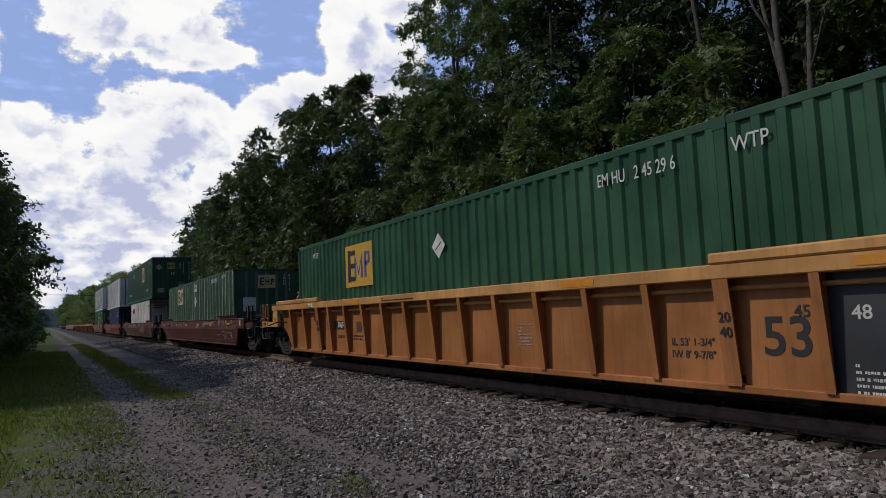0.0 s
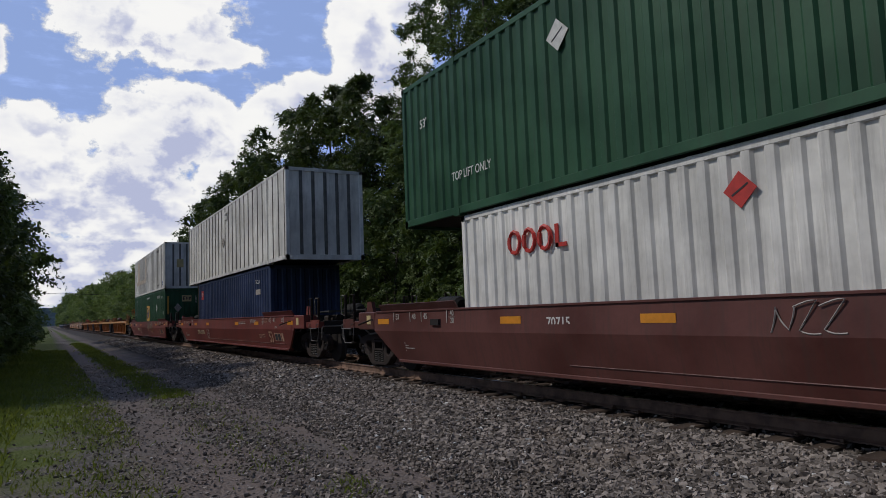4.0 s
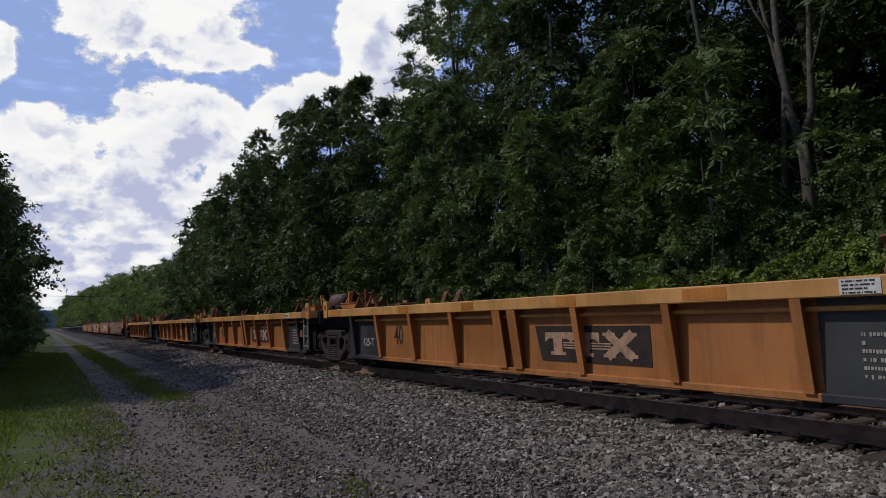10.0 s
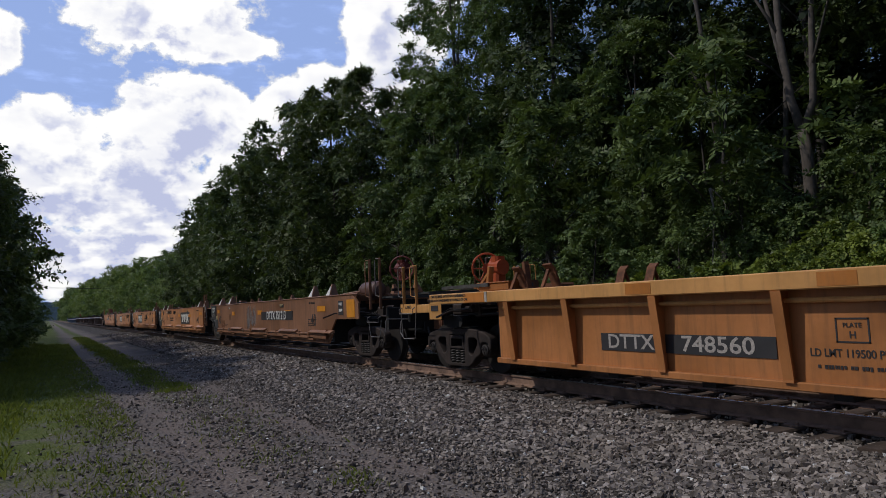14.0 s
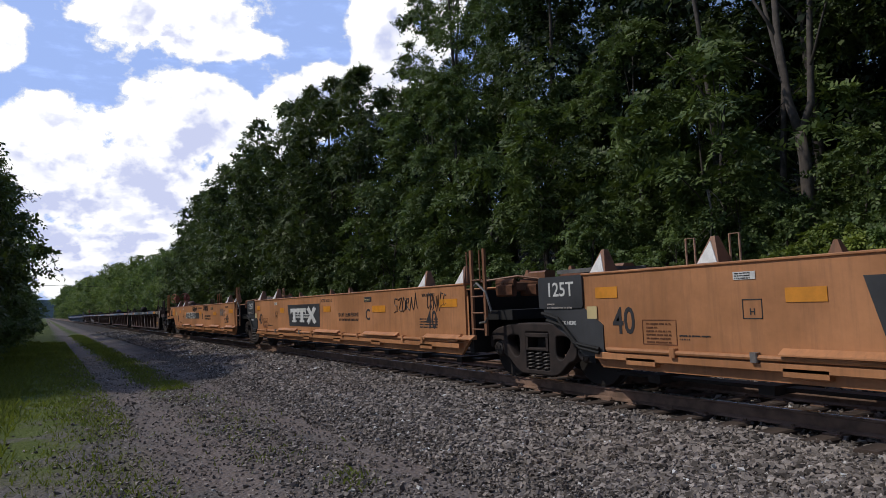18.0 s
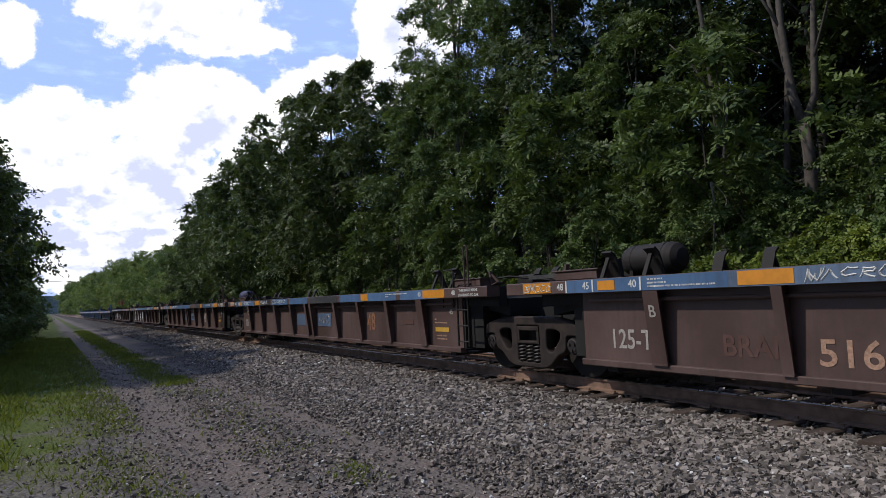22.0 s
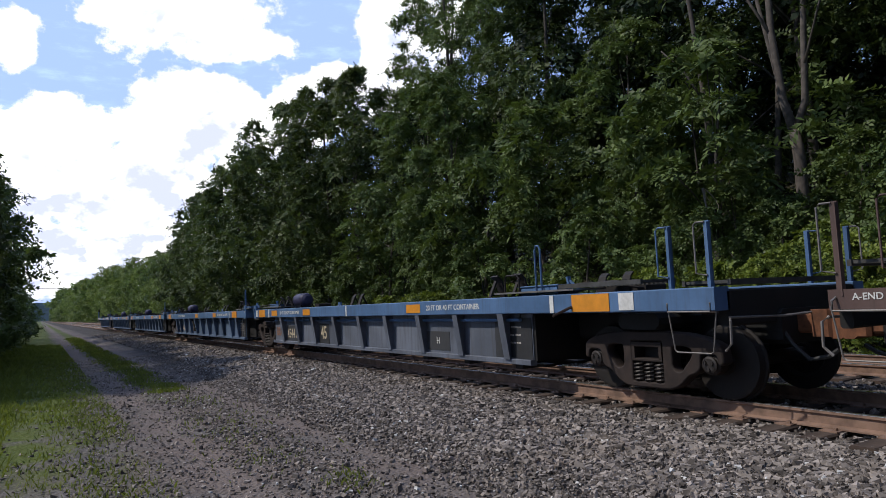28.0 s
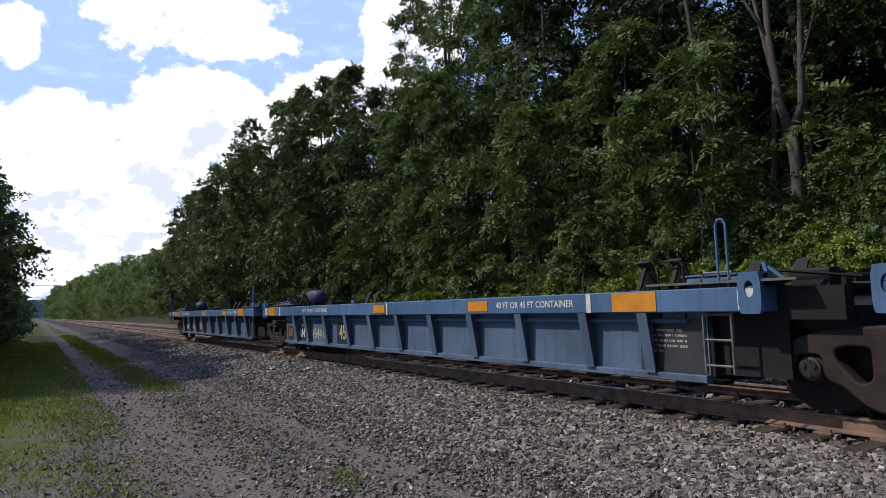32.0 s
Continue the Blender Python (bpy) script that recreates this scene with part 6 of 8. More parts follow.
    panel(car, 6.5, 6.8, 1.0, 1.11, STEEL, -1.487, "vent_box", "small dark box on the side", 0.05)
    bars(car, -4.9, 1.22, 0.8, 4, 0.04, FADED_WHITE, -1.492, int(s))
    bars(car, 7.6, 0.66, 0.8, 4, 0.05, FADED_WHITE, -1.452, int(s) + 1, lean=SLOPE)
    bars(car, -5.9, 0.72, 0.75, 3, 0.055, FADED_TAN, -1.466, int(s) + 7, lean=SLOPE)
    bars(car, -3.4, 1.14, 1.0, 2, 0.06, FADED_WHITE, -1.490, int(s) + 2)
    panel(car, -8.3, 3.2, 0.440, 0.450, WORN_LINE, -1.400, "painted_line", "thin worn painted line")
    return car


# ---- smooth-sided articulated well cars ----
def smooth_short_car(label, s, span, body, front=0.0, rear=0.0, group="", trucks=(False, True)):
    car = rolling("well_car", label, "freight car", s, group)
    half = 6.55
    zb, zt = 0.62, 1.545
    for side in (-1, 1):
        b = Build()
        e0 = -span / 2 - 0.43 if front else -half
        e1 = span / 2 + 0.43 if rear else half
        out = [(-half, 0.60), (half, 0.60)] + ([(half + 0.45, 0.98), (e1, 0.98)] if rear else []) + [(e1, zt - 0.2 if rear else zt)] + ([(e1 - 0.3, zt)] if rear else []) + ([(e0 + 0.3, zt), (e0, zt - 0.2), (e0, 0.98), (-half - 0.45, 0.98)] if front else [(e0, zt), (e0, 0.75)])
        b.plate(out, side * 1.47, side * 1.43)
        part("side_sheet", b, body, car)
        part("top_flange", Build().box(min(side * 1.49, side * 1.30), max(side * 1.49, side * 1.30), e0, e1, zt, zt + 0.03, 0.008), body, car)
        lowb = Build()
        lowb.plate([(-half + 0.25, 0.36), (half - 0.25, 0.36), (half, 0.60), (-half, 0.60)], side * 1.41, side * 1.36)
        part("lower_sheet", lowb, body, car)
        part("pipe", Build().tube([(side * 1.50, -half + 0.1, 0.70), (side * 1.50, -half + 0.3, 0.60), (side * 1.50, half - 0.42, 0.60)], 0.028, 8), body, car, "brake pipe along the lower edge")
        for y in (-5.2, -3.0, -0.8, 1.4, 3.6, 5.6):
            part("jack_pad", Build().box(min(side * 1.50, side * 1.40), max(side * 1.50, side * 1.40), y - 0.22, y + 0.22, 0.42, 0.52, 0.01), body, car)
        for y in (-6.0, -3.25, -0.13, 3.0):
            part("step_ledge", Build().sweep([(side * 1.44, 0.63), (side * 1.56, 0.63), (side * 1.56, 0.645), (side * 1.47, 0.70), (side * 1.44, 0.70)], 0, 2, 1, y - 0.82, y + 0.82), body, car)
        part("side_channel", Build().box(min(side * 1.50, side * 1.41), max(side * 1.50, side * 1.41), -half + 0.2, half - 0.2, 0.47, 0.56, 0.01), body, car)
        for y in (-5.1, -4.3, -2.1, -1.2, 0.9, 1.9, 4.1, 5.1):
            part("pipe_clamp", Build().box(min(side * 1.54, side * 1.46), max(side * 1.54, side * 1.46), y - 0.04, y + 0.04, 0.55, 0.65, 0.01), BRIGHT if y in (1.9, 4.1) else body, car)
        for y in (-6.25, -4.9, 4.67, 6.36):
            cone = gear(car, "cone_guide", "cone_guide", lambda: Build().face_loop([(-0.14, -0.20, 0), (0.14, -0.20, 0), (0.14, 0.20, 0), (-0.14, 0.20, 0), (0.02, -0.02, 0.36), (0.10, -0.02, 0.36), (0.10, 0.05, 0.36), (0.02, 0.05, 0.36)], [(0, 1, 5, 4), (1, 2, 6, 5), (2, 3, 7, 6), (3, 0, 4, 7), (4, 5, 6, 7), (0, 3, 2, 1)]), RUSTY, pose(side * 1.26, y, zt + 0.02, 0, 0, 0 if side < 0 else 180) @ Matrix.Diagonal((0.88, 0.74, 0.88, 1)), "rust-red container guide with a white face")
            part("white_face", shared(("white_face",), lambda: Build().face_loop([(-0.145, -0.17, 0.02), (-0.145, 0.17, 0.02), (-0.02, 0.03, 0.30), (-0.13, -0.17, 0.02), (-0.13, 0.17, 0.02), (-0.005, 0.03, 0.30)], [(0, 1, 2), (3, 5, 4), (0, 3, 4, 1), (1, 4, 5, 2), (2, 5, 3, 0)])), WHITE, cone)
    if not rear:
        for side in (-1, 1):
            part("end_panel", Build().plate(rounded([(half - 0.02, 1.12), (half + 0.88, 1.12), (half + 0.88, 1.56), (half - 0.02, 1.56)], 0.05), side * 1.50, side * 1.42), SLATE, car, "dark grey end panel")
            part("lower_end_panel", Build().plate([(half - 0.35, 0.50), (half + 0.02, 0.50), (half + 0.30, 0.72), (half + 0.78, 1.0), (half + 0.80, 1.12), (half - 0.02, 1.12), (half - 0.35, 0.9)], side * 1.485, side * 1.42), SLATE, car, "dark grey sloping end panel")
            for q in (0.0, 0.10):
                part("air_pipe", Build().tube([(side * 1.52, half + 0.80 - q, 1.06 - q), (side * 1.53, half + 0.45 - q, 0.98 - q), (side * 1.53, half + 0.15 - q, 0.66 - q * 0.6), (side * 1.52, half - 0.30, 0.60 - q * 0.5)], 0.024, 7), SOOT_SHADE, car)
        bars(car, half + 0.42, 1.19, 0.55, 2, 0.05, FADED_WHITE, -1.502, int(s) + 5)
        letters(car, "125T", half + 0.42, 1.37, 0.27, WHITE, -1.503)
        panel(car, half - 0.26, half - 0.08, 0.98, 1.14, LOGO_CREAM, -1.481, "notice", "small yellow notice")
    for e, on in ((-1, front), (1, rear)):
        if not on:
            y0, y1 = sorted((e * half, e * (span / 2 - 0.5)))
            part("end_deck", Build().box(-1.2, 1.2, y0, y1, 0.95, 1.10), SOOT_SHADE, car)
            part("pivot_arm", Build().box(-0.42, 0.42, y0, y1, 0.60, 0.95), SOOT_SHADE, car)
        part("bulkhead", Build().box(-1.36, 1.36, e * half - 0.06, e * half + 0.06, 0.40, 1.45), SOOT_SHADE, car)
    for e, on in ((-1, front), (1, rear)):
        if on:
            outer_end(car, e, e * span / 2, e * half, on, 0.4, (0.92, 1.25), 2.3, body, body, "B-END", 1.45, e > 0)
        else:
            if e < 0:
                tall_ladder(car, pose(-1.40, -(half + 0.32), 0.70))
            gear(car, "pivot_casting", "pivot_casting", lambda: Build().lathe([(-0.3, 0.0), (-0.3, 0.34), (0.10, 0.30), (0.22, 0.0)], (0, 0, 1.15), 2, 16), CASTING, pose(0, e * (span / 2 - 0.12), 0))
    gear(car, "valve_box", "valve_box", lambda: Build().box(-0.2, 0.2, -0.16, 0.16, 0, 0.3, 0.03).box(-0.1, 0.1, -0.3, -0.1, 0.05, 0.2, 0.02).tube([(0, -0.3, 0.12), (0, -0.9, 0.1), (0.3, -1.2, 0.02)], 0.02, 6), STEEL, pose(0.2, half + 0.55, 1.34))
    tagged(gear(car, "deck_walk", "deck_walk", platform_mesh(1.2), GREYPOST, pose(-0.5, half + 0.05, zt + 0.12)), kind="stuff")
    well_floor(car, 6.4, 6.4)
    for e, has in ((-1, trucks[0]), (1, trucks[1])):
        if has:
            truck(car, e * span / 2, 1.13 if (rear if e > 0 else front) == 0 else 1.0)
    for y, w, z in ((6.12 if not rear else 5.0, 0.19, 1.31), (3.55, 0.20, 1.21), (-0.14, 0.24, 1.21), (-3.16, 0.32, 1.18), (-6.0, 0.30, 1.25)):
        panel(car, y - w, y + w, z - 0.07, z + 0.07, REFLECT, -1.472, "reflector", "amber reflective strip")
    letters(car, "40", 5.6 if rear else 5.85, 0.94, 0.46, INK, -1.473, squeeze=0.80)
    panel(car, 6.05, 6.24, 1.12, 1.32, LOGO_CREAM, -1.472, "notice", "small yellow notice") if rear else letters(car, "JACK HERE", half + 0.32, 0.92, 0.075, WHITE, -1.487)
    if not rear:
        b = Build()
        for y0, y1, z0, z1 in ((5.06, 5.56, 0.68, 0.69), (5.06, 5.56, 0.96, 0.97), (5.06, 5.07, 0.69, 0.96), (5.55, 5.56, 0.69, 0.96)):
            b.box(-1.475, -1.470, y0, y1, z0, z1)
        part("stencil_frame", b, RUSTED, car, "thin stencilled outline round small print")
        bars(car, 5.31, 0.93, 0.38, 6, 0.042, RUSTED, -1.473, int(s) + 9)
        for y in (4.50, 5.08):
            gear(car, "grab_rail", "low_grab_rail", lambda: Build().tube([(0, -0.06, 0), (0, -0.06, 0.33), (0, 0.06, 0.33), (0, 0.06, 0)], 0.014, 6), FADED_TAN, pose(-1.12, y, zt + 0.02))
    if not front:
        part("air_hose", Build().tube([(-1.36, -half - 0.10, 1.50), (-1.42, -half - 0.30, 1.56), (-1.45, -half - 0.60, 1.40), (-1.44, -half - 0.72, 1.10), (-1.42, -half - 0.52, 0.92), (-1.38, -half - 0.30, 0.90)], 0.020, 7), GREYPOST, car, "looped grey air hose")
    for e, on in ((-1, front), (1, rear)):
        gear(car, "cross_beam", "cross_beam", lambda: Build().box(-1.15, 1.15, -0.09, 0.09, 0, 0.16, 0.02).box(-0.35, -0.12, -0.22, 0.22, 0.10, 0.34, 0.03).box(0.30, 0.75, -0.16, 0.16, 0.08, 0.28, 0.03), RUSTY, pose(0, e * (half + 0.55), 1.40), "rusty beam with brake rigging across the end")
        part("brake_rod", Build().tube([(-1.0, e * (half - 0.2), 1.60), (-0.7, e * (half + 0.5), 1.66), (-0.3, e * (half + 1.2), 1.52)], 0.022, 6), RUSTY, car)
        for x in (-1.05, -0.55):
            gear(car, "valve_casting", "valve_casting", lambda: Build().box(-0.10, 0.10, -0.14, 0.14, 0, 0.20, 0.03).lathe([(-0.16, 0.0), (-0.16, 0.075), (0.16, 0.075), (0.16, 0.0)], (0, 0, 0.22), 1, 10), RUSTED, pose(x, e * (half + 0.62), 1.32, 0, 0, 30))
    letters(car, "40", -5.4, 0.94, 0.46, INK, -1.473, squeeze=0.85)
    bars(car, 4.75, 0.80, 0.55, 2, 0.04, INK, -1.472, int(s))
    b = Build()
    for y0, y1, z0, z1 in ((4.0, 4.22, 0.98, 0.99), (4.0, 4.22, 1.17, 1.18), (4.0, 4.01, 0.98, 1.18), (4.21, 4.22, 0.98, 1.18)):
        b.box(-1.474, -1.470, y0, y1, z0, z1)
    part("stencil_frame", b, INK, car, "stencilled square outline")
    letters(car, "H", 4.11, 1.05, 0.09, INK, -1.473)
    bars(car, -5.3, 0.98, 0.7, 4, 0.05, INK, -1.472, int(s) + 1)
    letters(car, "SIDE BEARING", -5.3, 1.41, 0.075, INK, -1.473)
    panel(car, 4.05, 4.3, 1.38, 1.46, WHITE, -1.472, "notice", "small white notice plate")
    bars(car, 4.18, 1.45, 0.2, 3, 0.025, INK, -1.479, int(s) + 2)
    panel(car, -2.80, -2.42, 1.34, 1.45, INK, -1.472, "notice", "small framed notice plate")
    bars(car, -2.61, 1.435, 0.34, 3, 0.033, LOGO_CREAM, -1.479, int(s) + 3)
    return car


def badge(parent, y, z, w, h, x, slate=SLATE, ink=WHITE):
    """A dark slanted panel with three bold white signs, drawn as plain shapes."""
    part("emblem_panel", Build().plate([(y + w / 2, z + h / 2), (y - w / 2, z + h / 2), (y - w / 2, z - h / 2), (y + w * 0.44, z - h / 2)], x - 0.005, x), slate, parent, "dark panel behind a white emblem")
    k = h * 0.32
    label = "bold white sign" if ink is WHITE else "bold faded tan sign"
    for c in (w * 0.27, w * 0.02):
        b = Build()
        b.plate([(y + c + w * 0.125, z + k), (y + c - w * 0.125, z + k), (y + c - w * 0.125, z + k * 0.15), (y + c - w * 0.085, z + k * 0.45), (y + c - w * 0.04, z + k * 0.45), (y + c - w * 0.04, z - k * 0.70), (y + c - w * 0.07, z - k * 0.70), (y + c - w * 0.07, z - k),
                 (y + c + w * 0.075, z - k), (y + c + w * 0.075, z - k * 0.70), (y + c + w * 0.045, z - k * 0.70), (y + c + w * 0.045, z + k * 0.45), (y + c + w * 0.09, z + k * 0.45), (y + c + w * 0.125, z + k * 0.15)], x - 0.010, x - 0.005)
        part("emblem", b, ink, parent, label)
    c = -w * 0.27
    b = Build().ribbon([(y + c + w * 0.10, z + k * 0.95), (y + c - w * 0.10, z - k * 0.95)], w * 0.055, x - 0.010, x - 0.005)
    b.ribbon([(y + c - w * 0.10, z + k * 0.95), (y + c + w * 0.10, z - k * 0.95)], w * 0.055, x - 0.0105, x - 0.005)
    for dy in (-0.085, 0.085):
        for dz in (-0.86, 0.86):
            b.box(x - 0.0103, x - 0.005, y + c + w * dy - w * 0.05, y + c + w * dy + w * 0.05, z + k * dz - k * 0.14, z + k * dz + k * 0.14)
    part("emblem", b, ink, parent, label)
    for q in (0.10, -0.12, -0.34):
        part("emblem_line", Build().box(x - 0.009, x - 0.005, y - w * 0.2, y + w * 0.22, z + k * q - 0.009, z + k * q + 0.009), ink, parent)


# ---- containers ----
FT40 = 6.096


def wave_sheet(y0, y1, z0, z1, x, depth, sgn=-1, pitch=0.278):
    """A corrugated sheet: flat crests and hollows along y."""
    n = max(1, round((y1 - y0) / pitch))
    p = (y1 - y0) / n
    b = Build()
    line = []
    for i in range(n):
        o = y0 + i * p
        for t, d in ((0.0, 0.0), (0.36, 0.0), (0.49, 1.0), (0.87, 1.0)):
            line.append((o + t * p, x - sgn * depth * d))
    line.append((y1, x))
    m = len(line)
    pts = [(xx, yy, z) for z in (z0, z1) for yy, xx in line]
    b.face_loop(pts, [(i, i + 1, m + i + 1, m + i) for i in range(m - 1)])
    return b


def turned(build):
    """The same sheet set across the end instead of along the side."""
    build.v = [(y, x, z) for x, y, z in build.v]
    return build


def container(label, s, z, length, height, paint_, style="wave", post=None, frame_paint=None, doors=False, pitch=0.278):
    """A shipping container on a well car; z: its floor above the rails."""
    box = rolling("shipping_container", label, "container", s, "containers on the train")
    l, h, w = length / 2, height, 1.295 if length > 13 else 1.219
    fp = frame_paint or paint_
    long_ = length > 13
    for side in (-1, 1):
        if style == "wave":
            part("side_wall", wave_sheet(-l + 0.10, l - 0.10, z + 0.15, z + h - 0.09, side * (w - 0.004), 0.036, side, pitch), paint_, box)
        else:
            part("side_wall", Build().box(min(side * (w - 0.012), side * (w - 0.05)), max(side * (w - 0.012), side * (w - 0.05)), -l + 0.05, l - 0.05, z + 0.10, z + h - 0.05), paint_, box)
            n = round((length - 0.3) / 0.61)
            me = MESHES.get(("post", style, round(h, 2)))
            for i in range(n + 1):
                y = -l + 0.15 + (length - 0.3) * i / n
                if me is None:
                    b = Build()
                    k = 0.034 if style == "flat" else 0.022
                    b.box(-k, k, -0.005, 0.020, 0.12, h - 0.07)
                    b.v = [(yy, xx, zz) for xx, yy, zz in b.v]
                    me = MESHES[("post", style, round(h, 2))] = b.mesh("post")
                o = part("post", me, post, box)
                o.matrix_basis = pose(side * (w - 0.012), y, z, 0, 0, 180 if side < 0 else 0)
                if style == "flat_grey" and side < 0:
                    rv = MESHES.get(("rivets", round(h, 2)))
                    if rv is None:
                        rb = Build()
                        for dy in (-0.075, 0.075):
                            for q in range(int((h - 0.3) / 0.085)):
                                zz = 0.18 + q * 0.085
                                rb.face_loop([(0.0, dy - 0.006, zz - 0.006), (0.0, dy + 0.006, zz - 0.006), (0.0, dy + 0.006, zz + 0.006), (0.0, dy - 0.006, zz + 0.006), (0.006, dy, zz)], [(0, 1, 4), (1, 2, 4), (2, 3, 4), (3, 0, 4)])
                        rv = MESHES[("rivets", round(h, 2))] = rb.mesh("rivet_rows")
                        rv.materials.append(GREYPOST)
                    tagged(part("rivet_rows", rv, GREYPOST, o), kind="stuff")
        part("top_rail", Build().box(min(side * w, side * (w - 0.07)), max(side * w, side * (w - 0.07)), -l, l, z + h - 0.10, z + h, 0.01), fp, box)
        part("bottom_rail", Build().box(min(side * w, side * (w - 0.06)), max(side * w, side * (w - 0.06)), -l, l, z + 0.02, z + 0.16, 0.01), fp, box)
        for e in (-1, 1):
            part("corner_post", Build().box(min(side * w, side * (w - 0.13)), max(side * w, side * (w - 0.13)), min(e * l, e * (l - 0.12)), max(e * l, e * (l - 0.12)), z, z + h, 0.015), fp, box)
            if long_:
                b = Build()
                b.box(min(side * (w + 0.004), side * (w - 0.09)), max(side * (w + 0.004), side * (w - 0.09)), e * FT40 - 0.075, e * FT40 + 0.075, z, z + h - 0.02, 0.012)
                b.box(min(side * (w + 0.008), side * (w - 0.16)), max(side * (w + 0.008), side * (w - 0.16)), e * FT40 - 0.09, e * FT40 + 0.09, z + h - 0.13, z + h + 0.005)
                b.box(min(side * (w + 0.008), side * (w - 0.16)), max(side * (w + 0.008), side * (w - 0.16)), e * FT40 - 0.09, e * FT40 + 0.09, z - 0.005, z + 0.12)
                part("lift_post", b, fp, box, "lifting post at the forty-foot mark")
    roof = turned(wave_sheet(-w + 0.06, w - 0.06, -l + 0.05, l - 0.05, 0.0, 0.02))
    roof.v = [(a, c, z + h - 0.015 + b) for a, b, c in roof.v]
    part("roof", roof, paint_, box)
    part("underframe", Build().box(-w + 0.06, w - 0.06, -l + 0.05, l - 0.05, z + 0.06, z + 0.14), STEEL, box)
    for e in (-1, 1):
        if style == "wave" and not (doors and e < 0):
            part("end_wall", turned(wave_sheet(-w + 0.12, w - 0.12, z + 0.15, z + h - 0.09, e * (l - 0.03), 0.03, e, 0.30)), paint_, box)
        elif doors and e < 0:
            for sx in (-1, 1):
                d = Build()
                d.box(min(sx * 0.02, sx * (w - 0.12)), max(sx * 0.02, sx * (w - 0.12)), -l + 0.02, -l + 0.06, z + 0.15, z + h - 0.10)
                leaf = part("door", d, paint_, box, "double door with locking bars")
                for q in (0.32, 0.86):
                    part("locking_bar", Build().tube([(sx * q, -l, z + 0.10), (sx * q, -l, z + h - 0.06)], 0.017, 6), RIBMETAL, leaf)
                part("door_handle", Build().box(min(sx * 0.3, sx * 0.75), max(sx * 0.3, sx * 0.75), -l - 0.03, -l - 0.01, z + 1.0, z + 1.04), RIBMETAL, leaf)
        else:
            part("end_wall", Build().box(-w + 0.1, w - 0.1, e * (l - 0.045) - 0.015, e * (l - 0.045) + 0.015, z + 0.10, z + h - 0.06), paint_, box)
            for k in range(5):
                x = (-2 + k) * 0.40
                part("post", Build().box(x - 0.05, x + 0.05, e * (l - 0.02) - 0.02, e * (l - 0.02) + 0.014, z + 0.16, z + h - 0.10), GREYPOST, box)
        for q0, q1 in ((h - 0.11, h - 0.002), (0.0, 0.14)):
            part("end_rail", Build().box(-w, w, min(e * l, e * (l - 0.09)), max(e * l, e * (l - 0.09)), z + q0, z + q1), fp, box)
    return box, w, z, h, l


def gold_logo(box, y0, y1, z0, z1, x, gold=LOGO_GOLD, slats=True):
    """A square gold panel with three bold signs in black and blue, drawn as plain shapes."""
    panel(box, y0, y1, z0, z1, gold, x, "logo_panel", "gold panel with bold dark signs")
    w, h, cz = y1 - y0, z1 - z0, (z0 + z1) / 2
    a = Build()
    ya = y1 - w * 0.10
    a.box(x - 0.012, x - 0.006, ya - w * 0.10, ya, cz - h * 0.38, cz + h * 0.38)
    for q in (-0.31, 0.0, 0.31):
        a.box(x - 0.0122, x - 0.006, ya - w * 0.28, ya, cz + h * q - h * 0.055, cz + h * q + h * 0.055)
    part("logo", a, INK, box)
    b = Build()
    y = y0 + w * 0.62
    b.ribbon([(y, cz - h * 0.3), (y, cz + h * 0.2), (y - w * 0.12, cz - h * 0.2), (y - w * 0.24, cz + h * 0.2), (y - w * 0.24, cz - h * 0.3)], w * 0.07, x - 0.012, x - 0.006)
    y = y0 + w * 0.25
    b.ribbon([(y, cz - h * 0.3), (y, cz + h * 0.28), (y - w * 0.13, cz + h * 0.24), (y - w * 0.13, cz + h * 0.06), (y, cz + h * 0.0)], w * 0.07, x - 0.0125, x - 0.006)
    part("logo", b, LOGO_BLUE, box)


def diamond(box, y, z, r, x, material=WHITE):
    d = part("placard_holder", Build().plate([(y, z + r), (y - r, z), (y, z - r), (y + r, z)], x - 0.01, x), material, box, "white diamond placard holder")
    part("placard_line", Build().ribbon([(y - r * 0.5, z + r * 0.28), (y + r * 0.5, z - r * 0.28)], 0.02, x - 0.014, x - 0.01), INK, d)


def end_signs(box, x0, x1, z0, z1, l):
    """The bold dark signs on a gold panel at a container's end."""
    w, h, zc, y = x1 - x0, z1 - z0, (z0 + z1) / 2, -l - 0.026
    a = Build().box(x0 + w * 0.10, x0 + w * 0.20, y, y + 0.006, zc - h * 0.3, zc + h * 0.3)
    for q in (-0.25, 0.0, 0.25):
        a.box(x0 + w * 0.10, x0 + w * 0.34, y - 0.001, y + 0.006, zc + h * q - h * 0.05, zc + h * q + h * 0.05)
    part("logo", a, INK, box)
    b = Build()
    for u, v in ((0.42, 0.47), (0.60, 0.65), (0.74, 0.80)):
        b.box(x0 + w * u, x0 + w * v, y, y + 0.006, zc - h * 0.28, zc + h * 0.2)
    b.box(x0 + w * 0.47, x0 + w * 0.60, y, y + 0.006, zc - h * 0.05, zc + h * 0.06).box(x0 + w * 0.80, x0 + w * 0.92, y, y + 0.006, zc + h * 0.1, zc + h * 0.2).box(x0 + w * 0.86, x0 + w * 0.92, y - 0.001, y + 0.006, zc - h * 0.05, zc + h * 0.2).box(x0 + w * 0.80, x0 + w * 0.90, y - 0.002, y + 0.006, zc - h * 0.05, zc + h * 0.02)
    part("logo", b, INK, box)


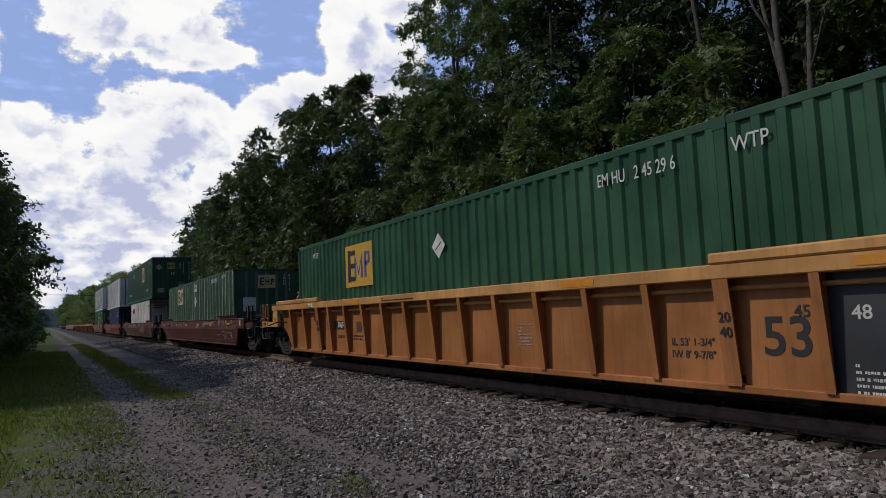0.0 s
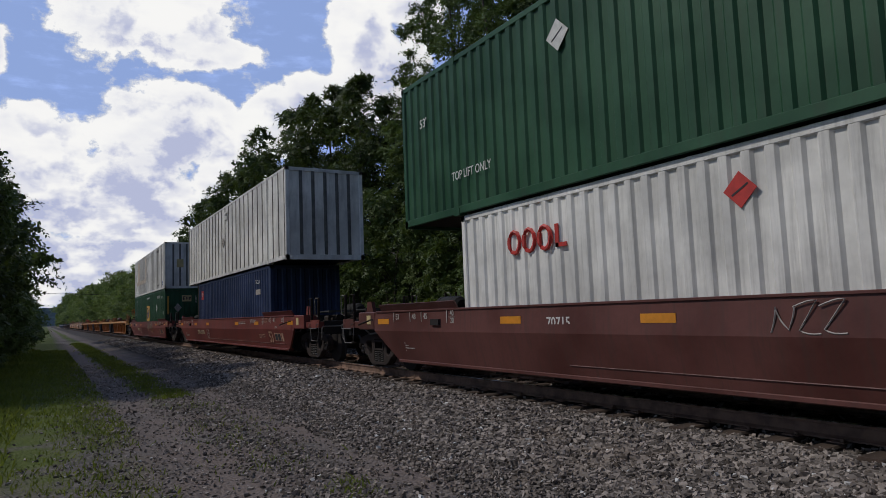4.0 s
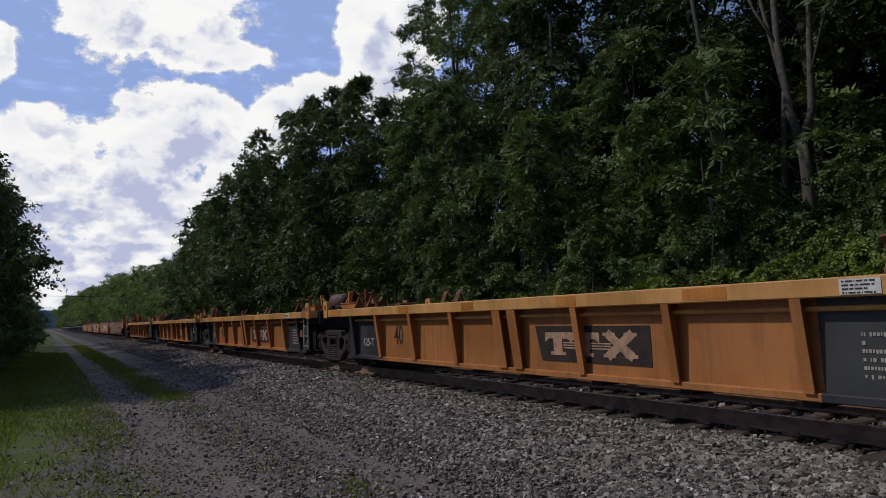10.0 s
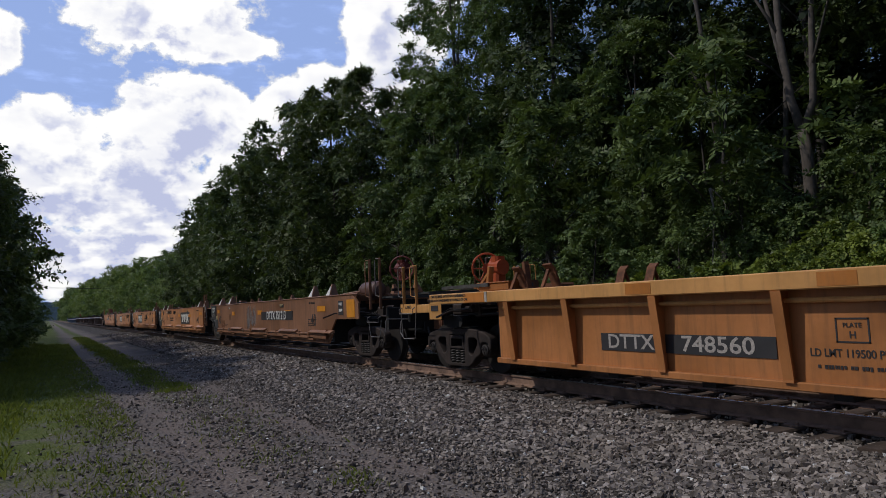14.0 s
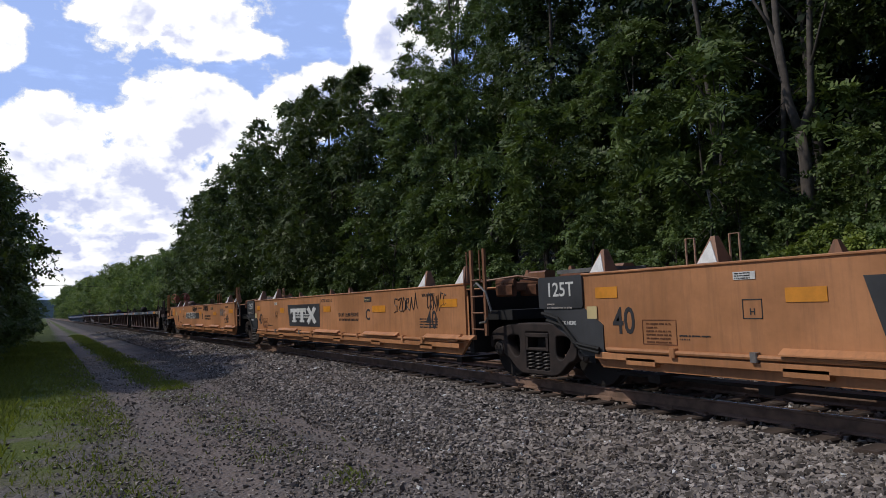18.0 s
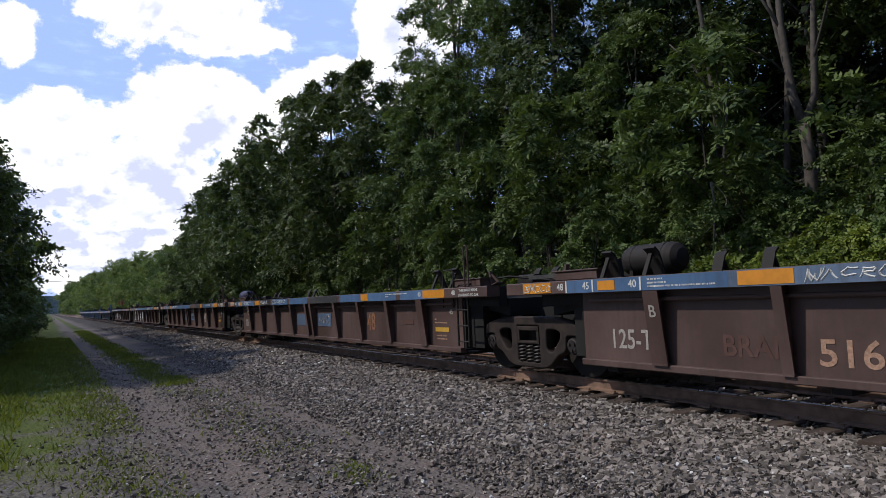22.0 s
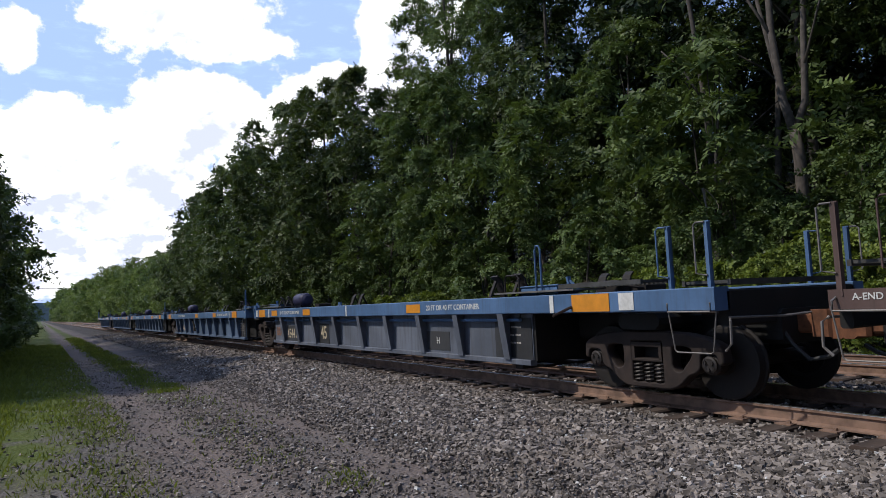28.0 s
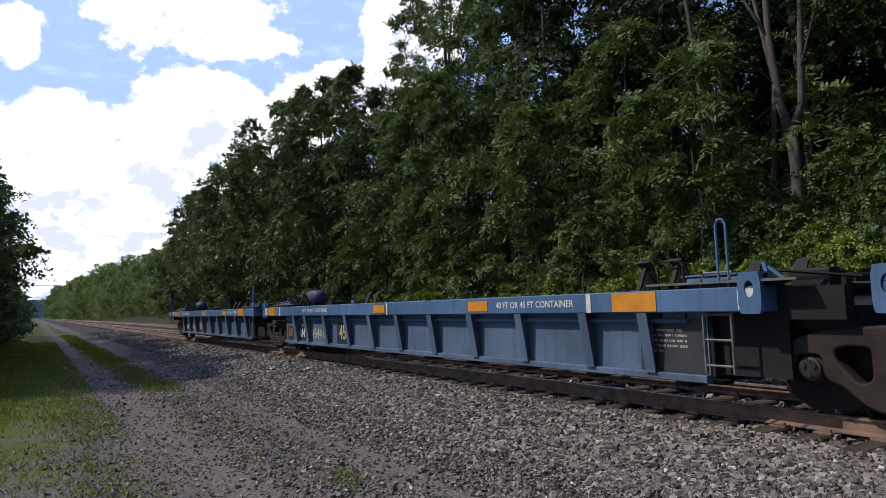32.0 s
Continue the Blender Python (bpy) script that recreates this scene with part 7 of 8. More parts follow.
def end_letters(box, text, x, z, size, material, l, down=False):
    """Letters on the container's end, in one line or one under another."""
    rows = list(text) if down else [text]
    for i, ch in enumerate(rows):
        if ch == " ":
            continue
        o = letters(box, ch, 0, 0, size, material, 0, bold=0.006)
        o.matrix_basis = Matrix.Translation((x, -l - 0.024, z - i * size * 0.82)) @ Matrix.Rotation(radians(90), 4, "X") @ Matrix.Diagonal((size, size, 1, 1))


def consist():
    # a yellow ribbed car with one green container in its well
    ribs = [-8.2, -7.1] + [-6.1 + 1.04 * k for k in range(12)] + [6.15, 7.25, 8.4]
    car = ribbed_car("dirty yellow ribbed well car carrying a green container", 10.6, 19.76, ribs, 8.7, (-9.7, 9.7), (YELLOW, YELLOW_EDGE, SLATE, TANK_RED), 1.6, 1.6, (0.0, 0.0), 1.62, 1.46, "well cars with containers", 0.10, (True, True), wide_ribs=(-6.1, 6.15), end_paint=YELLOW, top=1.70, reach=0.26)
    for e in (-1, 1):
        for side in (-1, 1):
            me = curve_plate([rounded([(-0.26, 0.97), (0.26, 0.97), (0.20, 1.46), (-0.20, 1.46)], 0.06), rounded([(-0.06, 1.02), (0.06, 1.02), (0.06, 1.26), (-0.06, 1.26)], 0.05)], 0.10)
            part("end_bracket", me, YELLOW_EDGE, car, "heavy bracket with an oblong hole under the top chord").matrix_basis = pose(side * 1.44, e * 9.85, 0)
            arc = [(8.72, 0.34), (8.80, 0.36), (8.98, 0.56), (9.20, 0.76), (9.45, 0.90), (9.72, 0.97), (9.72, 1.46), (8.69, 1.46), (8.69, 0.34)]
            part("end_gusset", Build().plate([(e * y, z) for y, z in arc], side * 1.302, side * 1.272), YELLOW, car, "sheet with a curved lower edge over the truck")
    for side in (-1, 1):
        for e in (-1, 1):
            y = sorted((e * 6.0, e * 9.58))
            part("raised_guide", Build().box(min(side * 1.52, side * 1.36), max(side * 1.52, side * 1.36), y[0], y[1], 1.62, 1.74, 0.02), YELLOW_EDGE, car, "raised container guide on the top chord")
    panel(car, -8.7, -7.08, 0.34, 1.45, SLATE, -1.303, "end_panel", "dark grey painted end panel")
    letters(car, "53", -6.68, 0.84, 0.55, INK, -1.304)
    letters(car, "45", -6.85, 1.10, 0.17, INK, -1.304)
    for y in (-6.1, 6.15):
        letters(car, "20", y, 1.06, 0.15, INK, -1.468, lean=0.096)
        letters(car, "40", y, 0.90, 0.15, INK, -1.453, lean=0.096)
    letters(car, "48", -7.4, 1.08, 0.18, WHITE, -1.310)
    bars(car, -7.55, 0.62, 0.5, 5, 0.06, WHITE, -1.310, 3)
    letters(car, "IL 53' 1-3/4\"", -5.55, 0.78, 0.12, INK, -1.304)
    letters(car, "IW 8' 9-7/8\"", -5.55, 0.64, 0.12, INK, -1.304)
    panel(car, 4.36, 5.82, 0.90, 1.10, INK, -1.303, "number_panel", "black panel with white figures")
    letters(car, "DTTX", 5.58, 1.00, 0.19, WHITE, -1.310, squeeze=0.75)
    letters(car, "786748", 4.83, 1.00, 0.19, WHITE, -1.310, squeeze=0.95)
    letters(car, "LD LMT 155,500", 4.83, 0.72, 0.10, INK, -1.304, squeeze=0.8)
    panel(car, 3.62, 3.94, 0.84, 1.08, TANK_RED, -1.303, "patch", "faded square notice")
    bars(car, 3.78, 0.76, 0.7, 2, 0.07, INK, -1.304, 66)
    bars(car, 1.35, 1.575, 1.6, 2, 0.05, INK, -1.503, 67)
    bars(car, -2.5, 1.0, 0.35, 7, 0.05, FADED_WHITE, -1.304, 4)
    letters(car, "53", 8.1, 1.16, 0.15, INK, -1.304)
    letters(car, "48", 7.5, 1.16, 0.15, INK, -1.304)
    letters(car, "45", 6.8, 1.16, 0.15, INK, -1.304)
    c, w, z, h, l = container("green corrugated 53-foot container with a gold logo panel", 10.6, 0.33, 16.154, 2.896, GREEN)
    gold_logo(c, 2.95, 4.5, 1.9, 2.9, -w - 0.002)
    diamond(c, 0.0, 2.46, 0.24, -w - 0.002)
    letters(c, "EM HU   2 45 29 6", -4.85, 2.86, 0.24, WHITE, -w - 0.004, squeeze=0.70, bold=0.004)
    letters(c, "WTP", -6.45, 2.88, 0.24, WHITE, -w - 0.004, squeeze=0.85, bold=0.003)
    letters(c, "WTP", 6.6, 2.86, 0.22, WHITE, -w - 0.004, squeeze=0.85, bold=0.003)

    # maroon smooth cars
    car = smooth_long_car("dark maroon smooth-sided well car carrying a green container", 34.42, MAROON, "well cars with containers", (-7.75, -4.4, -1.6, 1.55, 4.4, 8.85))
    letters(car, "FEC 72312", 3.25, 1.06, 0.23, FADED_WHITE, -1.490, squeeze=0.9)
    letters(car, "LD LMT 166400", -1.35, 0.95, 0.12, FADED_WHITE, -1.495, squeeze=0.85)
    letters(car, "FEC 72312", 0.15, 1.17, 0.10, FADED_WHITE, -1.490, squeeze=0.85)
    part("round_emblem", Build().tube([(-1.49, 2.22 + 0.10 * math.cos(k * 0.2618), 1.08 + 0.10 * math.sin(k * 0.2618)) for k in range(25)], 0.009, 5), FADED_WHITE, car, "round outlined emblem")
    bars(car, -4.0, 1.17, 1.7, 1, 0.19, FADED_WHITE, -1.490, 12, "owner_name")
    part("round_emblem", Build().tube([(-1.49, -2.95 + 0.20 * math.cos(k * 0.2618), 1.10 + 0.13 * math.sin(k * 0.2618)) for k in range(25)], 0.010, 5), FADED_WHITE, car, "oval outlined emblem")
    bars(car, -2.95, 1.13, 0.22, 1, 0.08, FADED_WHITE, -1.492, 13)
    c, w, z, h, l = container("green 53-foot container with pale upright posts", 34.58, 0.33, 16.154, 2.896, GREEN_OLD, "flat", RIBMETAL)
    gold_logo(c, 3.2, 4.75, 2.15, 2.98, -w - 0.012, LOGO_CREAM)
    diamond(c, -0.3, 2.18, 0.26, -w - 0.012)
    panel(c, -0.6, 0.0, 2.68, 3.0, WHITE, -w - 0.012, "notice", "white notice plate")
    letters(c, "53/102", -0.3, 2.88, 0.17, INK, -w - 0.020)
    bars(c, -0.3, 2.77, 0.5, 1, 0.1, INK, -w - 0.019, 3)
    letters(c, "EMHU 831514", -4.6, 2.95, 0.26, WHITE, -w - 0.026, squeeze=0.75, bold=0.005)
    letters(c, "WTP", -6.4, 3.02, 0.22, WHITE, -w - 0.026, bold=0.003)
    part("logo_panel", Build().box(-0.35, 0.35, -l - 0.02, -l - 0.008, 2.45, 2.98), LOGO_CREAM, c, "gold panel on the container's end")
    end_signs(c, -0.35, 0.35, 2.45, 2.98, l)
    end_letters(c, "EMHU", 0.72, 2.95, 0.14, WHITE, l, True)
    end_letters(c, "831514", 0.92, 2.95, 0.14, WHITE, l, True)
    part("tarpaulin_patch", Build().box(-0.95, -0.45, -l - 0.02, -l - 0.008, 1.55, 2.1), WHITE, c, "white torn sheet on the end wall")

    car = smooth_long_car("dark maroon smooth-sided well car with white graffiti, double-stacked", 58.2, MAROON, "well cars with containers", (-7.75, -4.4, -1.6, 1.55, 4.4, 8.85))
    letters(car, "70715", 3.3, 1.03, 0.20, WHITE, -1.489)
    scrawl(car, -4.0, 0.86, 3.2, 0.55, FADED_WHITE, -1.505, 5, 13, 0.007)
    scrawl(car, -0.2, 1.08, 0.7, 0.30, FADED_WHITE, -1.50, 6, 3, 0.009)
    c, w, z, h, l = container("white corrugated 40-foot container with red marks", 58.2, 0.33, 12.192, 2.591, WHITE_BOX, doors=True)
    b = Build()
    for k in range(4):
        y = 4.55 - k * 0.37
        if k < 3:
            b.tube([(-w - 0.004, y + 0.14 * math.cos(t * 0.5236), 2.28 + 0.17 * math.sin(t * 0.5236)) for t in range(13)], 0.035, 5)
        else:
            b.box(-w - 0.02, -w, y - 0.12, y + 0.12, 2.11, 2.17).box(-w - 0.02, -w, y + 0.05, y + 0.12, 2.11, 2.45)
    part("logo", b, RED_MARK, c, "red rounded signs")
    diamond(c, 0.55, 2.42, 0.20, -w - 0.002, RED_MARK)
    letters(c, "780666 0", -5.35, 2.47, 0.17, INK, -w - 0.004)
    letters(c, "4211", -5.35, 2.27, 0.16, INK, -w - 0.004)
    panel(c, -5.75, -5.6, 1.95, 2.12, LOGO_GOLD, -w - 0.002, "notice", "small yellow notice")
    part("logo", Build().box(-0.95, -0.35, -l - 0.012, -l - 0.004, 2.30, 2.40).box(-0.95, -0.35, -l - 0.012, -l - 0.004, 2.46, 2.52), RED_MARK, c, "faded red signs on the door")
    part("notice", Build().sweep([(0.45, 2.30), (0.62, 2.14), (0.45, 1.98), (0.28, 2.14)], 0, 2, 1, -l - 0.012, -l - 0.004), RED_MARK, c, "red diamond notice")
    part("rust_corner", Build().box(-w - 0.003, -w + 0.10, -l - 0.002, -l + 0.11, 0.5, 2.86), RUSTY, c, "rust-streaked corner post")
    c, w, z, h, l = container("green corrugated 53-foot container stacked on a white one", 58.2, 2.935, 16.154, 2.896, GREEN)
    gold_logo(c, -3.75, -2.3, 4.35, 5.45, -w - 0.002)
    diamond(c, 3.2, 5.15, 0.24, -w - 0.002)
    letters(c, "TOP LIFT ONLY", -5.15, 3.64, 0.24, WHITE, -w - 0.004, squeeze=0.8, bold=0.003)
    letters(c, "TOP LIFT ONLY", 5.6, 3.64, 0.22, WHITE, -w - 0.004, squeeze=0.8, bold=0.003)
    letters(c, "53'", -7.0, 4.95, 0.24, WHITE, -w - 0.004)
    letters(c, "53'", 7.2, 4.9, 0.24, WHITE, -w - 0.004)
    bars(c, -7.0, 5.55, 1.1, 1, 0.2, WHITE, -w - 0.004, 14, "number_mark")
    part("logo_panel", Build().box(-0.30, 0.20, -l - 0.02, -l - 0.006, 5.0, 5.45), LOGO_GOLD, c, "gold panel on the container's end")
    end_signs(c, -0.30, 0.20, 5.0, 5.45, l)
    end_letters(c, "53'", 0.05, 4.66, 0.24, WHITE, l)
    end_letters(c, "EMHU", 0.55, 5.40, 0.15, WHITE, l, True)
    end_letters(c, "647552", 0.75, 5.40, 0.15, WHITE, l, True)
    end_letters(c, "WARNING HIGH CUBE", 1.13, 5.45, 0.10, WHITE, l, True)
    for i in range(6):
        part("small_print", Build().box(0.42 + 0.03 * (i % 2), 0.82, -l - 0.022, -l - 0.016, 3.52 + 0.09 * i, 3.56 + 0.09 * i), WHITE, c)
    part("placard_holder", Build().sweep([(-0.85, 5.35), (-0.62, 5.12), (-0.85, 4.89), (-1.08, 5.12)], 0, 2, 1, -l - 0.02, -l - 0.006), FADED_WHITE, c, "grey diamond placard holder")
    part("notice", Build().box(-0.95, -0.52, -l - 0.02, -l - 0.006, 3.35, 3.65), FADED_WHITE, c, "white notice on the end wall")

    car = smooth_long_car("red smooth-sided well car, double-stacked with a blue container", 82.2, RED, "well cars with containers")
    letters(car, "SMW 210833", 4.1, 0.70, 0.27, CREAM_MARK, -1.462, lean=SLOPE)
    part("round_emblem", Build().tube([(-1.450 - SLOPE * 0.20 * math.sin(k * 0.2618), 2.63 + 0.24 * math.cos(k * 0.2618), 0.65 + 0.20 * math.sin(k * 0.2618)) for k in range(25)], 0.009, 5), FADED_WHITE, car, "thin painted circle")
    letters(car, "PLATE", 2.63, 0.66, 0.08, FADED_WHITE, -1.453, lean=SLOPE)
    letters(car, "H", 2.63, 0.54, 0.10, FADED_WHITE, -1.424, lean=SLOPE)
    c, w, z, h, l = container("dark blue corrugated 40-foot container", 82.2, 0.36, 12.192, 2.62, NAVY, pitch=0.31)
    part("rust_corner", Build().box(-w - 0.003, -w + 0.10, l - 0.12, l + 0.002, 0.5, 2.9), GRIMY, c, "rusty corner post")
    panel(c, 4.78, 5.22, 2.20, 2.60, RED_MARK, -w - 0.003, "logo_panel", "red square logo panel with white signs")
    part("logo", Build().box(-w - 0.014, -w - 0.009, 4.85, 5.15, 2.36, 2.40).box(-w - 0.014, -w - 0.009, 4.86, 4.94, 2.40, 2.52).box(-w - 0.014, -w - 0.009, 5.02, 5.12, 2.42, 2.52), WHITE, c)
    letters(c, "TCLU", -4.55, 2.50, 0.18, WHITE, -w - 0.004, squeeze=1.3)
    panel(c, -4.9, -4.3, 2.06, 2.24, FADED_WHITE, -w - 0.003, "patch", "pale worn patch")
    c, w, z, h, l = container("white 53-foot container with riveted upright posts", 82.2, 3.0, 16.154, 2.896, WHITE_BOX, "flat_grey", DULLPOST, GREY_BOX)
    panel(c, -0.5, 0.0, 5.3, 5.62, WHITE, -w - 0.012, "notice", "white notice plate")
    letters(c, "53/102", -0.25, 5.50, 0.15, INK, -w - 0.020)
    diamond(c, 0.28, 4.42, 0.22, -w - 0.012, FADED_WHITE)

    car = smooth_long_car("red smooth-sided well car with pale graffiti, double-stacked", 106.1, RED, "well cars with containers")
    letters(car, "SMW 210336", 3.95, 0.72, 0.26, CREAM_MARK, -1.466, lean=SLOPE)
    scrawl(car, -2.4, 1.0, 2.8, 0.5, FADED_TAN, -1.503, 9, 12, 0.006)
    scrawl(car, -2.2, 1.02, 2.4, 0.4, FADED_WHITE, -1.505, 19, 10, 0.005)
    scrawl(car, -3.4, 0.70, 1.3, 0.25, FADED_TAN, -1.475, 10, 7, 0.005)
    part("round_emblem", Build().tube([(-1.450 - SLOPE * 0.18 * math.sin(k * 0.2618), 2.63 + 0.2 * math.cos(k * 0.2618), 0.65 + 0.18 * math.sin(k * 0.2618)) for k in range(25)], 0.009, 5), FADED_WHITE, car, "thin painted circle")
    c, w, z, h, l = container("green corrugated 53-foot container with a gold logo panel", 106.42, 0.36, 16.154, 2.896, GREEN)
    gold_logo(c, -1.0, 0.5, 1.35, 2.40, -w - 0.002)
    diamond(c, -4.52, 2.15, 0.26, -w - 0.002)
    letters(c, "EMHU  250335", -5.4, 2.83, 0.25, WHITE, -w - 0.004, squeeze=0.75, bold=0.004)
    letters(c, "WARNING HIGH CUBE", -0.25, 2.93, 0.16, WHITE, -w - 0.004, squeeze=0.85)
    letters(c, "53'", 7.2, 1.9, 0.26, WHITE, -w - 0.004)
    letters(c, "53'", -7.38, 1.78, 0.26, WHITE, -w - 0.004)
    letters(c, "WTP", -6.78, 2.75, 0.22, WHITE, -w - 0.004, bold=0.003)
    letters(c, "WTP", 6.6, 2.85, 0.20, WHITE, -w - 0.004, bold=0.003)
    part("logo_panel", Build().box(-0.30, 0.25, -l - 0.02, -l - 0.006, 2.45, 2.85), LOGO_CREAM, c, "gold panel on the container's end")
    end_signs(c, -0.30, 0.25, 2.45, 2.85, l)
    end_letters(c, "EMHU", 0.52, 2.75, 0.14, WHITE, l, True)
    end_letters(c, "250335", 0.72, 2.75, 0.14, WHITE, l, True)
    end_letters(c, "53'", -0.9, 1.2, 0.2, WHITE, l)
    part("placard_holder", Build().sweep([(-0.55, 2.35), (-0.32, 2.08), (-0.55, 1.81), (-0.78, 2.08)], 0, 2, 1, -l - 0.02, -l - 0.006), FADED_WHITE, c, "white diamond placard holder")
    for x in (-1.12, 1.05):
        part("warning_strip", Build().box(x - 0.05, x + 0.05, -l - 0.02, -l - 0.006, 1.7, 2.8), LOGO_GOLD, c, "yellow and black warning strip")
    c, w, z, h, l = container("weathered white 53-foot container with dark upright posts", 106.5, 3.28, 16.154, 2.896, GREY_BOX, "flat_grey", DULLPOST, GREY_BOX)
    panel(c, -0.4, 0.1, 5.62, 5.94, WHITE, -w - 0.012, "notice", "white notice plate")
    letters(c, "53/102", -0.15, 5.82, 0.15, INK, -w - 0.020)
    for y0, y1, z0, z1 in ((1.1, 6.6, 4.15, 4.42), (0.9, 1.5, 4.4, 5.95), (4.9, 6.0, 4.42, 5.9)):
        panel(c, y0, y1, z0, z1, STAIN, -w + 0.002, "stain", "tan weathered patch")
    part("logo", Build().plate([(-7.08 + 0.13 * math.cos(q * 0.3927), 3.72 + 0.075 * math.sin(q * 0.3927)) for q in range(16)], -w + 0.002, -w + 0.012), LOGO_BLUE, c, "dark blue oval emblem")
    bars(c, -7.08, 3.60, 0.36, 1, 0.10, LOGO_BLUE, -w + 0.004, 21, "name_mark")
    diamond(c, 0.42, 4.72, 0.22, -w - 0.012, FADED_WHITE)
    letters(c, "TOP LIFT ONLY", -5.3, 3.62, 0.13, INK, -w - 0.004, squeeze=0.85, bold=0.003)
    letters(c, "EMHU 239539", -5.0, 5.85, 0.20, INK, -w - 0.004, squeeze=0.8)
    part("patch_plate", Build().box(-0.6, -0.2, -l - 0.02, -l - 0.002, 4.6, 5.1), LOGO_CREAM, c, "riveted repair plate")
    part("patch_plate", Build().box(0.55, 0.85, -l - 0.02, -l - 0.002, 4.9, 5.9), LOGO_CREAM, c, "tan weathered panel")

    # five yellow ribbed units, empty
    fr = [-6.05, -4.70, -3.15, -1.60, -0.20, 0.20, 1.60, 3.15, 4.70, 6.05]
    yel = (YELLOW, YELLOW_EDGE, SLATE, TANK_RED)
    cuts = [120.2, 136.3, 152.5, 168.4, 184.6, 200.8]
    for k in range(5):
        a, b = cuts[k], cuts[k + 1]
        first, last = k == 0, k == 4
        car = ribbed_car("empty yellow ribbed well-car unit" + (" with an orange hand-brake wheel" if first else " with dark grey end panels"), (a + b) / 2, b - a, fr, 6.5, (-(b - a) / 2 + 0.72, (b - a) / 2 - 0.39), yel, 1.6 if first else 0.0, 1.6 if last else 0.0, (0.0 if first else 1.70, 0.0 if last else 1.70), group="empty yellow well cars", wide_ribs=(-0.20, 0.20), trucks=(first, True), tank=-(b - a) / 2 + 1.1 if k in (1, 2, 4) else None, end_paint=RUSTED, braces=(YELLOW, RUSTED), end_ladder=FADED_WHITE, stripe=((3.34, 0.20), (1.0, 0.18), (-1.48, 0.20), (-3.7, 0.28)), sill=(1.09, 1.27))
        if first or last:
            panel(car, 1.75, 4.2, 0.56, 0.78, INK, -1.305, "number_panel", "black panel with white figures")
            letters(car, "DTTX", 3.70, 0.67, 0.25, FADED_WHITE, -1.312, squeeze=1.15)
            letters(car, "748560", 2.45, 0.67, 0.25, FADED_WHITE, -1.312, squeeze=1.25)
            letters(car, "125-T", 5.45, 0.64, 0.24, FADED_WHITE, -1.306) if first else bars(car, -5.55, 0.92, 0.75, 6, 0.075, FADED_WHITE, -1.306, 25)
            letters(car, "40", -0.86, 0.77, 0.60, INK, -1.304, squeeze=0.75)
            panel(car, -4.45, -4.0, 0.55, 0.85, SLATE, -1.304, "notice", "square stencilled notice")
            if last:
                letters(car, "LD LMT 119500 PER UNIT", 0.92, 0.64, 0.105, INK, -1.304, squeeze=0.85)
                bars(car, 1.0, 0.53, 0.7, 1, 0.08, INK, -1.304, k + 33)
            letters(car, "PLATE", 1.01, 0.90, 0.06, INK, -1.304)
            letters(car, "H", 1.01, 0.81, 0.09, INK, -1.304)
            b = Build()
            for y0, y1, z0, z1 in ((0.86, 1.16, 0.74, 0.755), (0.86, 1.16, 0.955, 0.97), (0.86, 0.875, 0.74, 0.97), (1.145, 1.16, 0.74, 0.97)):
                b.box(-1.305, -1.301, y0, y1, z0, z1)
            part("stencil_frame", b, INK, car, "stencilled square outline")
        else:
            badge(car, -1.65, 0.74, 2.2, 0.50, -1.303, GRIMY, FADED_TAN)
            letters(car, "40", 3.95, 0.80, 0.55, INK, -1.304, squeeze=0.75)
            letters(car, "125-T", 5.45, 0.64, 0.24, FADED_WHITE, -1.306)
            bars(car, -5.55, 0.92, 0.75, 6, 0.075, FADED_WHITE, -1.306, k + 20)
            panel(car, -6.35, -6.12, 0.72, 0.92, RUSTY, -1.40, "patch", "faded square patch")
        if first:
            brake_stand(car, -7.2, -0.5, 2.18, ORANGE, GRIMY, 75)
            part("chain", chain_build([(-1.47, -6.1, 1.15), (-1.48, -6.6, 1.10), (-1.47, -7.1, 1.17), (-1.48, -7.6, 1.09), (-1.47, -8.0, 1.06)]), STEEL, car, "slack brake chain")
            panel(car, -8.37, -7.9, 0.97, 1.25, YELLOW_EDGE, -1.490, "side_plate", "square plate under the top chord")
        if last:
            brake_stand(car, 7.5, -0.55, 1.86, ORANGE, YELLOW, 70, 1)
            letters(car, "CAR EQUIPPED WITH TWO HANDBRAKES", 7.75, 1.375, 0.062, INK, -1.504)
            letters(car, "RELEASE BOTH HANDBRAKE BOTH ENDS OF CAR", 7.80, 1.305, 0.062, INK, -1.504)
            panel(car, 8.0, 8.43, 0.97, 1.25, YELLOW_EDGE, -1.490, "side_plate", "square plate under the top chord")
            panel(car, 8.1, 8.36, 1.12, 1.22, INK, -1.497, "slot", "dark slot in the plate")

    # five smooth tan units, empty
    cuts = [204.9, 220.85, 236.85, 252.8, 268.8, 284.7]
    for k in range(5):
        a, b = cuts[k], cuts[k + 1]
        first, last = k == 0, k == 4
        car = smooth_short_car("empty tan smooth-sided well-car unit" + (", faded and rust-stained" if first else " with graffiti"), (a + b) / 2, b - a, RUSTY if first else TAN, 1.6 if first else 0.0, 1.6 if last else 0.0, "empty tan well cars", (first, True))
        if first or last:
            y = -2.0 if first else 1.73
            panel(car, y - 1.65, y + 1.65, 0.96, 1.22, INK, -1.4725, "number_panel", "black panel with white figures")
            letters(car, "DTTX 751213", y + (0.0 if first else 0.45), 1.09, 0.36 if first else 0.41, WHITE, -1.480, squeeze=1.02 if last else 0.95)
